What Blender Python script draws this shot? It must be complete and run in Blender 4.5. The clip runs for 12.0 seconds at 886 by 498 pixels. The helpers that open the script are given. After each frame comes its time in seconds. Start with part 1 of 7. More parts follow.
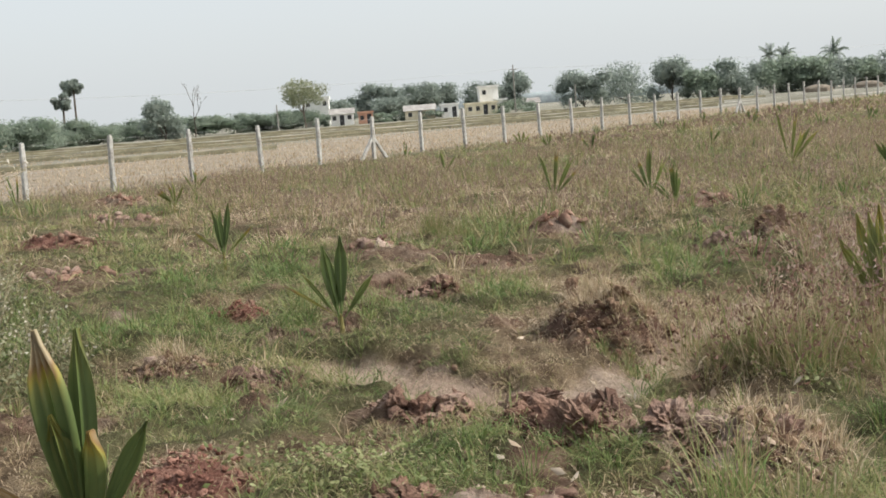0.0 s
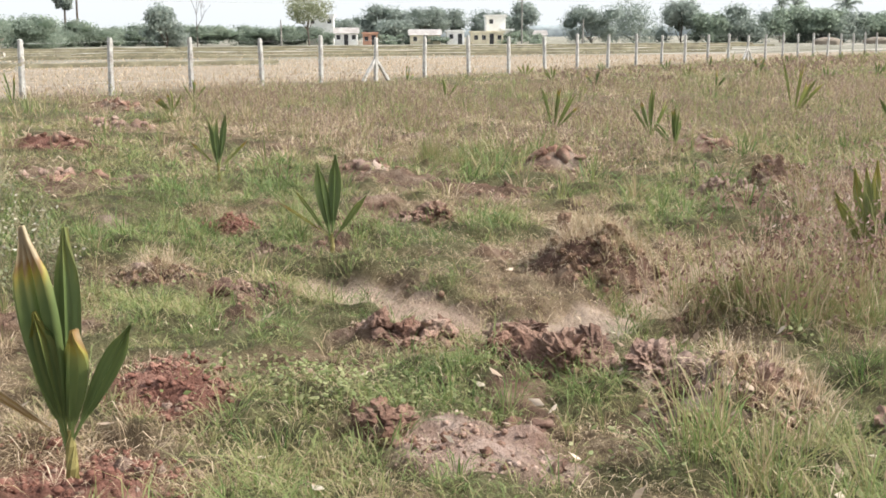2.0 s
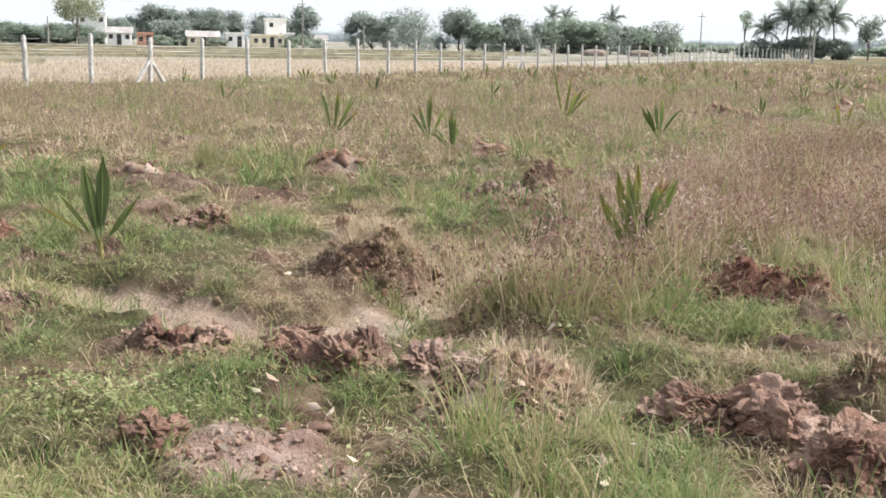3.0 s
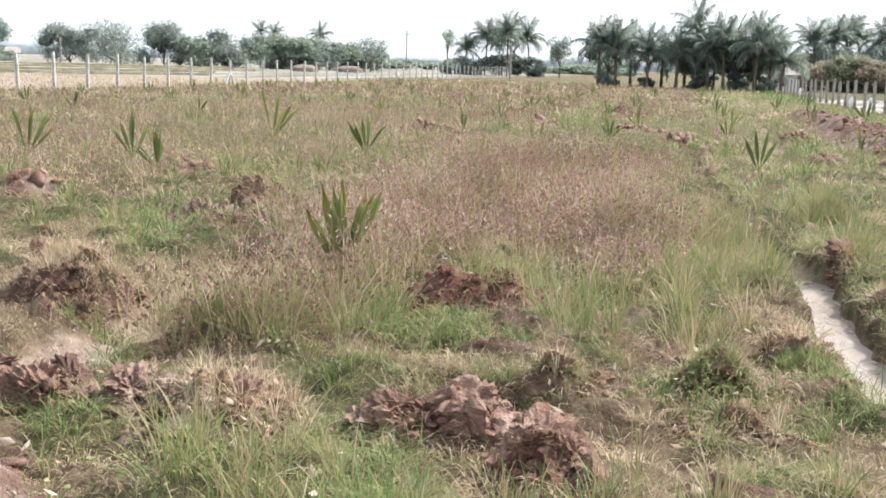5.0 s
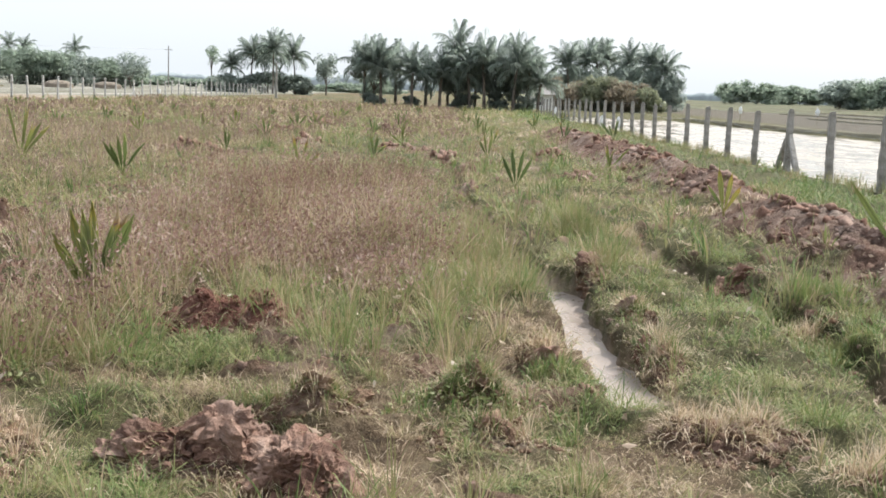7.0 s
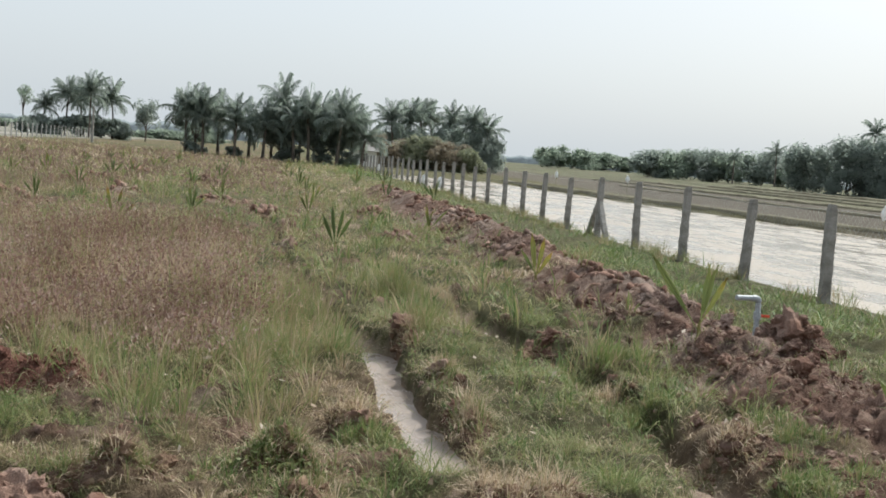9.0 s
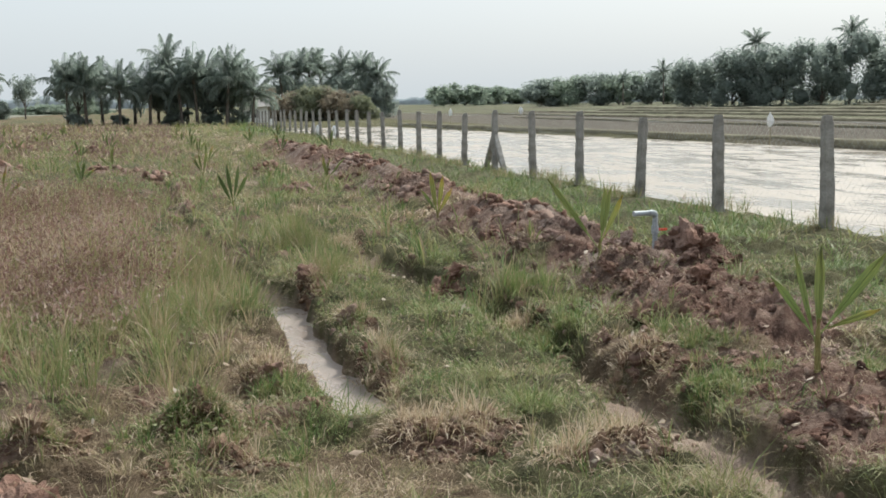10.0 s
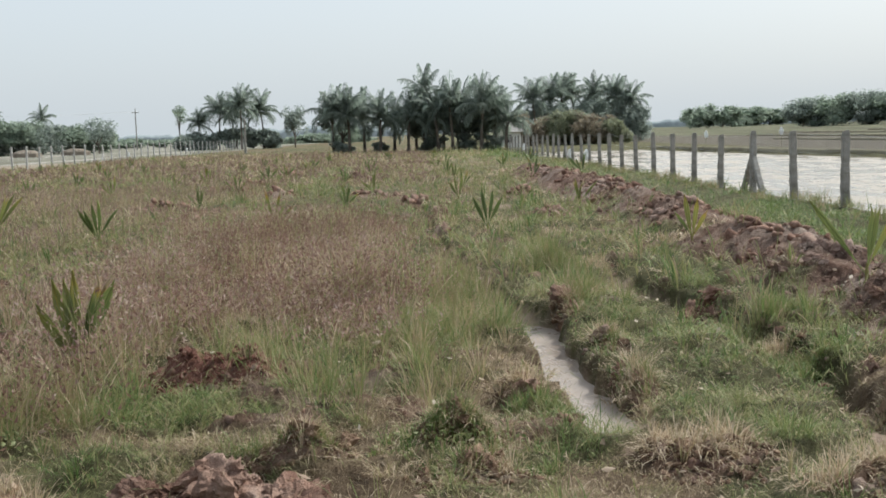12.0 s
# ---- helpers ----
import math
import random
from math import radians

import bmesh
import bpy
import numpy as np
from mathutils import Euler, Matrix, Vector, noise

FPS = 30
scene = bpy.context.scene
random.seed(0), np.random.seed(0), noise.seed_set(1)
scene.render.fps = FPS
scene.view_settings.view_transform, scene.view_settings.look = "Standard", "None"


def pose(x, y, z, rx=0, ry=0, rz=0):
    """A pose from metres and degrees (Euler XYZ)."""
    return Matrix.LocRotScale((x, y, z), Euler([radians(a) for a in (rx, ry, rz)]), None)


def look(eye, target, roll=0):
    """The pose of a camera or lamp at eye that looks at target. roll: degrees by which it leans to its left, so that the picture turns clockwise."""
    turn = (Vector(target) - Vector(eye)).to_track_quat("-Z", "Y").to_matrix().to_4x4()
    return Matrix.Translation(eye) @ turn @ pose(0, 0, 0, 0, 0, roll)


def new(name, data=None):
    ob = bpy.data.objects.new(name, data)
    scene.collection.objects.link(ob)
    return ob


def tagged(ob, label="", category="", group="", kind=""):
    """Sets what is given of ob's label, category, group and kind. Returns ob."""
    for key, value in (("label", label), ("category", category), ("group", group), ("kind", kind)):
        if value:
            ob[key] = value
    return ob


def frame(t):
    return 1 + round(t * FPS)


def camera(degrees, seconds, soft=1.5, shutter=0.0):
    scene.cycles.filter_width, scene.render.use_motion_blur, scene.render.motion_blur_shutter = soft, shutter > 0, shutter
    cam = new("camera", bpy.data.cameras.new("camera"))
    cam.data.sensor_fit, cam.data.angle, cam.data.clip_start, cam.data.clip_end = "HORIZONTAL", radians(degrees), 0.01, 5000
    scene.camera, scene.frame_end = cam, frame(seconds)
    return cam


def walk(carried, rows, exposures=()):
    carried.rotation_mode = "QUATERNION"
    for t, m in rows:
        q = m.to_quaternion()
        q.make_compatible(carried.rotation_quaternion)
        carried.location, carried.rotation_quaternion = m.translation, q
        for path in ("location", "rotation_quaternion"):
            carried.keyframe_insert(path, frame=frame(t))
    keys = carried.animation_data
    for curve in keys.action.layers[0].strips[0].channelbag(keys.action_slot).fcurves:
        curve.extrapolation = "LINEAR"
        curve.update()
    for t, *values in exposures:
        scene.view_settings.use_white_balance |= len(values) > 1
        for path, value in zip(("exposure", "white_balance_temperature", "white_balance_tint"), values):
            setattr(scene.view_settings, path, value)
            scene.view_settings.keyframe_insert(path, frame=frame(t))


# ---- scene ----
cam = camera(44.53, 12.0, 1.7)
PATH = [
    (0, pose(-0.000, 0.000, 1.550, 82.644, 4.349, 38.239)),
    (0.2, pose(-0.005, -0.003, 1.551, 83.345, 3.598, 38.565)),
    (0.3, pose(-0.007, -0.004, 1.552, 83.247, 3.223, 39.015)),
    (0.5, pose(-0.012, -0.007, 1.553, 82.988, 2.675, 41.268)),
    (0.7, pose(-0.014, -0.013, 1.551, 82.732, 2.149, 42.716)),
    (0.8, pose(-0.015, -0.015, 1.551, 82.703, 2.001, 42.857)),
    (1, pose(-0.017, -0.021, 1.549, 83.105, 1.928, 43.881)),
    (1.2, pose(-0.015, -0.021, 1.544, 82.367, 2.114, 45.045)),
    (1.3, pose(-0.013, -0.020, 1.542, 81.851, 1.959, 44.630)),
    (1.5, pose(-0.011, -0.020, 1.537, 80.986, 1.906, 43.822)),
    (1.6, pose(-0.010, -0.013, 1.537, 80.242, 1.872, 43.033)),
    (1.7, pose(-0.009, -0.006, 1.536, 79.646, 1.639, 42.204)),
    (1.8, pose(-0.009, 0.000, 1.536, 79.071, 1.221, 41.042)),
    (2, pose(-0.007, 0.014, 1.535, 78.858, 0.366, 38.531)),
    (2.2, pose(-0.005, 0.026, 1.533, 78.900, -0.102, 35.754)),
    (2.4, pose(-0.002, 0.039, 1.530, 79.600, -0.739, 33.247)),
    (2.5, pose(-0.001, 0.045, 1.529, 79.877, -0.927, 31.706)),
    (2.7, pose(0.002, 0.049, 1.525, 79.758, -1.160, 29.924)),
    (2.9, pose(0.005, 0.052, 1.520, 79.561, -1.126, 28.306)),
    (3, pose(0.007, 0.054, 1.518, 79.196, -1.119, 27.192)),
    (3.2, pose(0.011, 0.056, 1.521, 78.850, -1.223, 25.086)),
    (3.3, pose(0.013, 0.058, 1.522, 78.794, -1.156, 24.006)),
    (3.5, pose(0.017, 0.060, 1.525, 79.369, -1.392, 22.311)),
    (3.7, pose(0.030, 0.058, 1.524, 79.681, -1.473, 21.037)),
    (5.3, pose(0.088, 0.011, 1.533, 80.596, -1.569, 10.568)),
    (5.5, pose(0.095, 0.017, 1.534, 80.768, -1.512, 9.697)),
    (5.8, pose(0.107, 0.012, 1.537, 80.658, -2.182, 7.972)),
    (6, pose(0.115, 0.009, 1.539, 80.613, -2.687, 6.521)),
    (6.2, pose(0.122, 0.017, 1.541, 80.227, -3.132, 4.628)),
    (6.5, pose(0.132, 0.029, 1.543, 81.259, -2.553, 3.132)),
    (6.7, pose(0.140, 0.024, 1.545, 81.284, -2.385, 2.087)),
    (7, pose(0.153, 0.016, 1.547, 81.694, -2.198, -0.015)),
    (7.2, pose(0.159, 0.011, 1.558, 81.924, -2.510, -1.329)),
    (8.8, pose(0.208, -0.032, 1.601, 83.579, -3.144, -6.321)),
    (9, pose(0.188, -0.041, 1.612, 85.141, -4.744, -9.234)),
    (9.1, pose(0.192, -0.043, 1.608, 84.339, -3.110, -9.062)),
    (9.2, pose(0.195, -0.045, 1.603, 83.623, -1.622, -9.632)),
    (9.3, pose(0.199, -0.046, 1.599, 83.183, -0.402, -10.103)),
    (9.4, pose(0.202, -0.048, 1.594, 82.477, 0.179, -10.600)),
    (9.5, pose(0.206, -0.050, 1.590, 81.983, 0.363, -11.200)),
    (9.7, pose(0.212, -0.056, 1.589, 82.036, 0.565, -13.046)),
    (9.9, pose(0.217, -0.062, 1.588, 82.238, 0.659, -14.316)),
    (10, pose(0.220, -0.065, 1.588, 82.404, 0.623, -14.855)),
    (10.2, pose(0.214, -0.077, 1.590, 83.579, 0.338, -14.565)),
    (10.3, pose(0.210, -0.083, 1.590, 83.959, 0.342, -13.884)),
    (10.5, pose(0.204, -0.095, 1.592, 83.333, 0.364, -10.564)),
    (10.6, pose(0.205, -0.111, 1.591, 83.769, 0.519, -8.301)),
    (10.7, pose(0.206, -0.127, 1.590, 85.179, 0.372, -8.100)),
    (10.8, pose(0.206, -0.142, 1.588, 85.756, 0.605, -8.339)),
    (10.9, pose(0.207, -0.158, 1.587, 85.595, 0.902, -8.844)),
    (11, pose(0.208, -0.174, 1.586, 85.316, 0.711, -10.646)),
    (11.1, pose(0.204, -0.174, 1.585, 84.105, 0.742, -11.233)),
    (11.2, pose(0.201, -0.174, 1.584, 83.489, 0.751, -11.313)),
    (11.3, pose(0.197, -0.173, 1.584, 83.277, 1.053, -10.711)),
    (11.5, pose(0.190, -0.173, 1.582, 83.341, 1.470, -7.224)),
    (11.6, pose(0.189, -0.176, 1.582, 83.459, 1.143, -5.503)),
    (11.7, pose(0.188, -0.179, 1.581, 83.320, 1.232, -4.100)),
    (11.9, pose(0.185, -0.186, 1.580, 83.655, 1.671, -2.087)),
    (12, pose(0.184, -0.189, 1.580, 83.935, 1.646, -1.661)),
]
EXPOSURES = [(0, 0.10, 6400, 8), (1.0, 0.16, 6400, 8), (1.5, 0.15, 6450, 9), (2.0, 0.62, 6350, 10), (2.5, 0.74, 6300, 10), (3.0, 0.66, 6200, 11), (3.5, 1.02, 6100, 11), (5.5, 0.74, 6100, 12), (7.0, 0.54, 6150, 9), (8.8, 0.10, 6100, 7), (9.5, -0.12, 6100, 6), (10, 0.06, 6100, 6), (11, -0.10, 6080, 6), (12, 0.0, 6050, 6)]
walk(cam, PATH, EXPOSURES)
# ---- light ----
SUN_AZ, SUN_EL = 52.0, 46.0        # degrees from +y towards +x, and above the horizon
world = bpy.data.worlds.new("sky")
scene.world = world
world.use_nodes = True
wn, wl = world.node_tree.nodes, world.node_tree.links
wn.clear()
sky = wn.new("ShaderNodeTexSky")
sky.sky_type, sky.sun_disc = "NISHITA", False
sky.sun_elevation, sky.sun_rotation = radians(SUN_EL), radians(SUN_AZ)
sky.air_density, sky.dust_density, sky.ozone_density = 1.0, 6.0, 1.0
haze = wn.new("ShaderNodeMixRGB")
haze.inputs["Fac"].default_value = 0.66
haze.inputs["Color2"].default_value = (6.75, 6.98, 7.12, 1)
back = wn.new("ShaderNodeBackground")
back.inputs["Strength"].default_value = 0.138
wout = wn.new("ShaderNodeOutputWorld")
wl.new(sky.outputs["Color"], haze.inputs["Color1"])
wl.new(haze.outputs["Color"], back.inputs["Color"])
wl.new(back.outputs["Background"], wout.inputs["Surface"])

sun_data = bpy.data.lights.new("sun", "SUN")
sun_data.energy, sun_data.angle, sun_data.color = 4.8, radians(2.0), (1.0, 0.95, 0.86)
sun = new("sun", sun_data)
az, el = radians(SUN_AZ), radians(SUN_EL)
sun.matrix_world = look((60 * math.sin(az) * math.cos(el), 60 * math.cos(az) * math.cos(el), 60 * math.sin(el)), (0, 0, 0))


# ---- materials ----
def material(name, rough=0.8, spec=0.3):
    m = bpy.data.materials.new(name)
    m.use_nodes = True
    n, l = m.node_tree.nodes, m.node_tree.links
    b = n["Principled BSDF"]
    b.inputs["Roughness"].default_value = rough
    b.inputs["Specular IOR Level"].default_value = spec
    return m, n, l, b


def noise_tex(n, l, scale, detail=4.0, rough=0.6, coord="Object", stretch=(1, 1, 1)):
    tc = n.new("ShaderNodeNewGeometry" if coord == "Position" else "ShaderNodeTexCoord")
    mp = n.new("ShaderNodeMapping")
    mp.inputs["Scale"].default_value = stretch
    t = n.new("ShaderNodeTexNoise")
    t.inputs["Scale"].default_value = scale
    t.inputs["Detail"].default_value = detail
    t.inputs["Roughness"].default_value = rough
    l.new(tc.outputs[coord], mp.inputs["Vector"])
    l.new(mp.outputs["Vector"], t.inputs["Vector"])
    return t.outputs["Fac"]


def ramp(n, l, fac, stops):
    r = n.new("ShaderNodeValToRGB")
    e = r.color_ramp.elements
    while len(e) < len(stops):
        e.new(0.5)
    for k, (p, c) in enumerate(stops):
        e[k].position, e[k].color = p, (*c, 1)
    l.new(fac, r.inputs["Fac"])
    return r.outputs["Color"]


def mix(n, l, fac, a, b, mode="MIX"):
    m = n.new("ShaderNodeMixRGB")
    m.blend_type = mode
    for socket, value in (("Fac", fac), ("Color1", a), ("Color2", b)):
        if isinstance(value, (int, float)):
            m.inputs[socket].default_value = value
        elif isinstance(value, tuple):
            m.inputs[socket].default_value = (*value, 1)
        else:
            l.new(value, m.inputs[socket])
    return m.outputs["Color"]


def bump(n, l, b, height, strength=0.4, dist=0.02):
    k = n.new("ShaderNodeBump")
    k.inputs["Strength"].default_value = strength
    k.inputs["Distance"].default_value = dist
    l.new(height, k.inputs["Height"])
    l.new(k.outputs["Normal"], b.inputs["Normal"])


def mottled(name, stops, scale=3.0, fine=25.0, rough=0.85, bumped=0.3, dist=0.02, coord="Object", stretch=(1, 1, 1), spec=0.3, vary=0.3, dry=None):
    """A surface whose colour varies at two scales, with fine relief."""
    m, n, l, b = material(name, rough, spec)
    big = noise_tex(n, l, scale, 5, 0.6, coord, stretch)
    small = noise_tex(n, l, fine, 4, 0.7, coord, stretch)
    c = ramp(n, l, big, stops)
    c = mix(n, l, 0.55, c, ramp(n, l, small, [(0.25, (0.45, 0.45, 0.45)), (0.75, (1.5, 1.5, 1.5))]), "MULTIPLY")
    if dry:
        c = mix(n, l, ramp(n, l, noise_tex(n, l, 0.75, 3, 0.6, coord), [(0.48, (0, 0, 0)), (0.64, (0.7, 0.7, 0.7))]), c, ramp(n, l, big, dry))
    info = n.new("ShaderNodeObjectInfo")
    c = mix(n, l, vary, c, ramp(n, l, info.outputs["Random"], [(0, (0.7, 0.7, 0.7)), (1, (1.25, 1.25, 1.25))]), "MULTIPLY")
    l.new(c, b.inputs["Base Color"])
    bump(n, l, b, mix(n, l, 0.5, small, noise_tex(n, l, fine * 0.35, 4, 0.7, coord, stretch)), bumped, dist)
    return m


def leafy(name, stops, rough=0.55, through_light=0.3, by="island", spec=0.35, haze_sheen=0.0):
    """Leaves and blades: a colour for each, some light through them, and a sheen that pales far leaves in place of
    haze.
    """
    m, n, l, b = material(name, rough, spec)
    b.inputs["Sheen Weight"].default_value = haze_sheen
    b.inputs["Sheen Roughness"].default_value = 0.6
    if by == "island":
        g = n.new("ShaderNodeNewGeometry")
        fac = g.outputs["Random Per Island"]
    else:
        g = n.new("ShaderNodeAttribute")
        g.attribute_name = by
        fac = g.outputs["Fac"]
    c = ramp(n, l, fac, stops)
    big = noise_tex(n, l, 0.9, 3, 0.6)
    c = mix(n, l, 0.5, c, ramp(n, l, big, [(0.3, (0.7, 0.7, 0.7)), (0.7, (1.25, 1.25, 1.25))]), "MULTIPLY")
    l.new(c, b.inputs["Base Color"])
    t = n.new("ShaderNodeBsdfTranslucent")
    l.new(c, t.inputs["Color"])
    s = n.new("ShaderNodeMixShader")
    s.inputs["Fac"].default_value = through_light
    out = n["Material Output"]
    l.new(b.outputs["BSDF"], s.inputs[1])
    l.new(t.outputs["BSDF"], s.inputs[2])
    l.new(s.outputs["Shader"], out.inputs["Surface"])
    return m


SOIL = [(0.32, (0.085, 0.05, 0.037)), (0.5, (0.165, 0.10, 0.075)), (0.68, (0.29, 0.20, 0.155))]
DRY_SOIL = [(0.30, (0.085, 0.050, 0.039)), (0.44, (0.185, 0.106, 0.078)), (0.56, (0.27, 0.172, 0.13)), (0.70, (0.375, 0.275, 0.222))]
MAT_SOIL = mottled("soil", DRY_SOIL, 3.2, 70.0, 0.95, 1.0, 0.03, "Position", spec=0.08, vary=0.55, dry=[(0.3, (0.16, 0.112, 0.092)), (0.5, (0.27, 0.20, 0.168)), (0.7, (0.40, 0.325, 0.28))])
RED_SOIL = [(0.30, (0.10, 0.047, 0.036)), (0.5, (0.195, 0.095, 0.072)), (0.68, (0.30, 0.17, 0.132))]
PALE_SOIL = [(0.30, (0.22, 0.14, 0.11)), (0.5, (0.34, 0.24, 0.195)), (0.68, (0.46, 0.355, 0.30))]
MAT_RED_SOIL = mottled("fresh_red_soil", RED_SOIL, 4.0, 70.0, 0.95, 0.9, 0.02, "Position", spec=0.08, vary=0.2)
MAT_PALE_SOIL = mottled("pale_dry_soil", PALE_SOIL, 6.0, 60.0, 0.95, 0.9, 0.02, "Position", spec=0.1)
MAT_SOD = mottled("sod", [(0.3, (0.10, 0.06, 0.04)), (0.55, (0.22, 0.145, 0.10)), (0.75, (0.36, 0.28, 0.18))], 5.0, 60.0, 0.95, 0.9, 0.025, "Position", spec=0.1)
MAT_POST_WHITE = mottled("whitewashed_concrete", [(0.34, (0.24, 0.22, 0.20)), (0.48, (0.40, 0.385, 0.36)), (0.7, (0.52, 0.51, 0.49))], 7.0, 45.0, 0.9, 0.4, 0.006)
MAT_POST_GREY = mottled("bare_concrete", [(0.3, (0.15, 0.138, 0.12)), (0.55, (0.28, 0.265, 0.24)), (0.8, (0.40, 0.385, 0.355))], 5.0, 45.0, 0.92, 0.5, 0.008)
MAT_WIRE = mottled("galvanised_wire", [(0.3, (0.35, 0.35, 0.35)), (0.7, (0.55, 0.55, 0.55))], 8, 60, 0.5, 0.0)
MAT_BARK = mottled("bark", [(0.3, (0.07, 0.055, 0.045)), (0.7, (0.2, 0.17, 0.14))], 2.0, 14.0, 0.95, 0.7, 0.03)
# Leaf and frond colours lightened and greyed to stand in for distance haze.
MAT_LEAF_DARK_HAZED = leafy("leaves_dark_hazed", [(0.0, (0.245, 0.285, 0.255)), (0.5, (0.31, 0.355, 0.315)), (1.0, (0.39, 0.43, 0.38))], 0.65, 0.75, spec=0.08, haze_sheen=0.1)
MAT_LEAF_MID_HAZED = leafy("leaves_green_hazed", [(0.0, (0.235, 0.285, 0.225)), (0.5, (0.30, 0.36, 0.285)), (1.0, (0.38, 0.43, 0.345))], 0.65, 0.75, spec=0.08, haze_sheen=0.1)
MAT_LEAF_PALE = leafy("leaves_pale", [(0.0, (0.17, 0.19, 0.11)), (0.5, (0.25, 0.27, 0.16)), (1.0, (0.34, 0.35, 0.23))], 0.5, 0.55, spec=0.5, haze_sheen=0.2)
MAT_LEAF_RUST = leafy("leaves_rusty", [(0.0, (0.17, 0.155, 0.105)), (0.5, (0.26, 0.205, 0.145)), (1.0, (0.33, 0.295, 0.215))], 0.5, 0.55, spec=0.3, haze_sheen=0.15)
MAT_FROND = leafy("palm_fronds_hazed", [(0.0, (0.20, 0.245, 0.205)), (0.6, (0.29, 0.335, 0.285)), (1.0, (0.39, 0.43, 0.37))], 0.5, 0.7, spec=0.35, haze_sheen=0.15)
MAT_WALL_WHITE = mottled("white_plaster", [(0.3, (0.68, 0.67, 0.63)), (0.6, (0.82, 0.81, 0.78))], 0.8, 6.0, 0.9, 0.1)
MAT_WALL_CREAM = mottled("cream_plaster", [(0.3, (0.55, 0.48, 0.34)), (0.6, (0.72, 0.66, 0.50))], 0.8, 6.0, 0.9, 0.1)
MAT_WALL_PINK = mottled("orange_plaster", [(0.3, (0.45, 0.24, 0.16)), (0.6, (0.58, 0.34, 0.24))], 0.8, 6.0, 0.9, 0.1)
MAT_ROOF = mottled("cement_roof", [(0.3, (0.22, 0.20, 0.19)), (0.7, (0.42, 0.40, 0.38))], 0.7, 5.0, 0.9, 0.2)
MAT_DARK = mottled("dark_opening", [(0.3, (0.02, 0.02, 0.02)), (0.7, (0.05, 0.05, 0.055))], 1, 5, 0.6, 0.0)
MAT_THATCH = mottled("straw_thatch", [(0.3, (0.14, 0.115, 0.09)), (0.7, (0.25, 0.21, 0.165))], 2, 14, 0.95, 0.5, 0.05)


# ---- helpers for building ----
def part(name, bm, mat, parent=None, label=""):
    """Links a bmesh as one mesh object under a thing or a part."""
    me = bpy.data.meshes.new(name)
    bm.to_mesh(me)
    bm.free()
    return part_of(name, me, mat, parent, label)


def part_of(name, me, mat, parent=None, label=""):
    if mat and not me.materials:
        me.materials.append(mat)
    ob = new(name, me)
    if parent:
        ob.parent = parent
    if label:
        tagged(ob, label)
    return ob


def fast_mesh(name, verts, faces, tint=None):
    """A mesh from arrays: verts (n, 3); faces a list of (m, k) index arrays; tint one value a vertex."""
    me = bpy.data.meshes.new(name)
    verts = np.asarray(verts, np.float32)
    me.vertices.add(len(verts))
    me.vertices.foreach_set("co", verts.ravel())
    loops = np.concatenate([np.asarray(f, np.int32).ravel() for f in faces])
    counts = np.concatenate([np.full(len(f), f.shape[1], np.int32) for f in faces])
    starts = np.concatenate([[0], np.cumsum(counts)[:-1]]).astype(np.int32)
    me.loops.add(len(loops))
    me.loops.foreach_set("vertex_index", loops)
    me.polygons.add(len(counts))
    me.polygons.foreach_set("loop_start", starts)
    if tint is not None:
        a = me.attributes.new("tint", "FLOAT", "POINT")
        a.data.foreach_set("value", np.asarray(tint, np.float32))
    me.update(calc_edges=True)
    return me


def hash2(ix, iy, seed):
    h = (ix.astype(np.int64) * 374761393 + iy.astype(np.int64) * 668265263 + seed * 1274126177) & 0x7FFFFFFF
    h = ((h ^ (h >> 13)) * 1274126177) & 0x7FFFFFFF
    return ((h ^ (h >> 16)) & 0xFFFF) / 65535.0


def vnoise(x, y, seed=0):
    ix, iy = np.floor(x), np.floor(y)
    fx, fy = x - ix, y - iy
    fx, fy = fx * fx * (3 - 2 * fx), fy * fy * (3 - 2 * fy)
    a, b = hash2(ix, iy, seed), hash2(ix + 1, iy, seed)
    c, d = hash2(ix, iy + 1, seed), hash2(ix + 1, iy + 1, seed)
    return (a * (1 - fx) + b * fx) * (1 - fy) + (c * (1 - fx) + d * fx) * fy


def fbm(x, y, scale, octaves=4, seed=0):
    """Noise from 0 to 1, with features about 1 / scale metres wide."""
    total, amp, s = 0.0, 1.0, 0.0
    for k in range(octaves):
        total = total + amp * vnoise(x * scale * 2 ** k + 17.3 * k, y * scale * 2 ** k - 9.1 * k, seed + k)
        s, amp = s + amp, amp * 0.5
    return total / s


def cells(x, y, scale, seed=0):
    """Rounded lumps: 1 at the middle of each cell, 0 in the cracks between."""
    x, y = x * scale, y * scale
    ix, iy = np.floor(x), np.floor(y)
    d1, d2 = np.full(np.shape(x), 9.0), np.full(np.shape(x), 9.0)
    for ox in (-1, 0, 1):
        for oy in (-1, 0, 1):
            cx, cy = ix + ox, iy + oy
            d = np.hypot(cx + hash2(cx, cy, seed) - x, cy + hash2(cx, cy, seed + 7) - y)
            d2 = np.minimum(d2, np.maximum(d, d1))
            d1 = np.minimum(d1, d)
    return np.clip((d2 - d1) * 1.6, 0, 1)


def smooth(a, b, v):
    t = np.clip((v - a) / (b - a), 0, 1)
    return t * t * (3 - 2 * t)


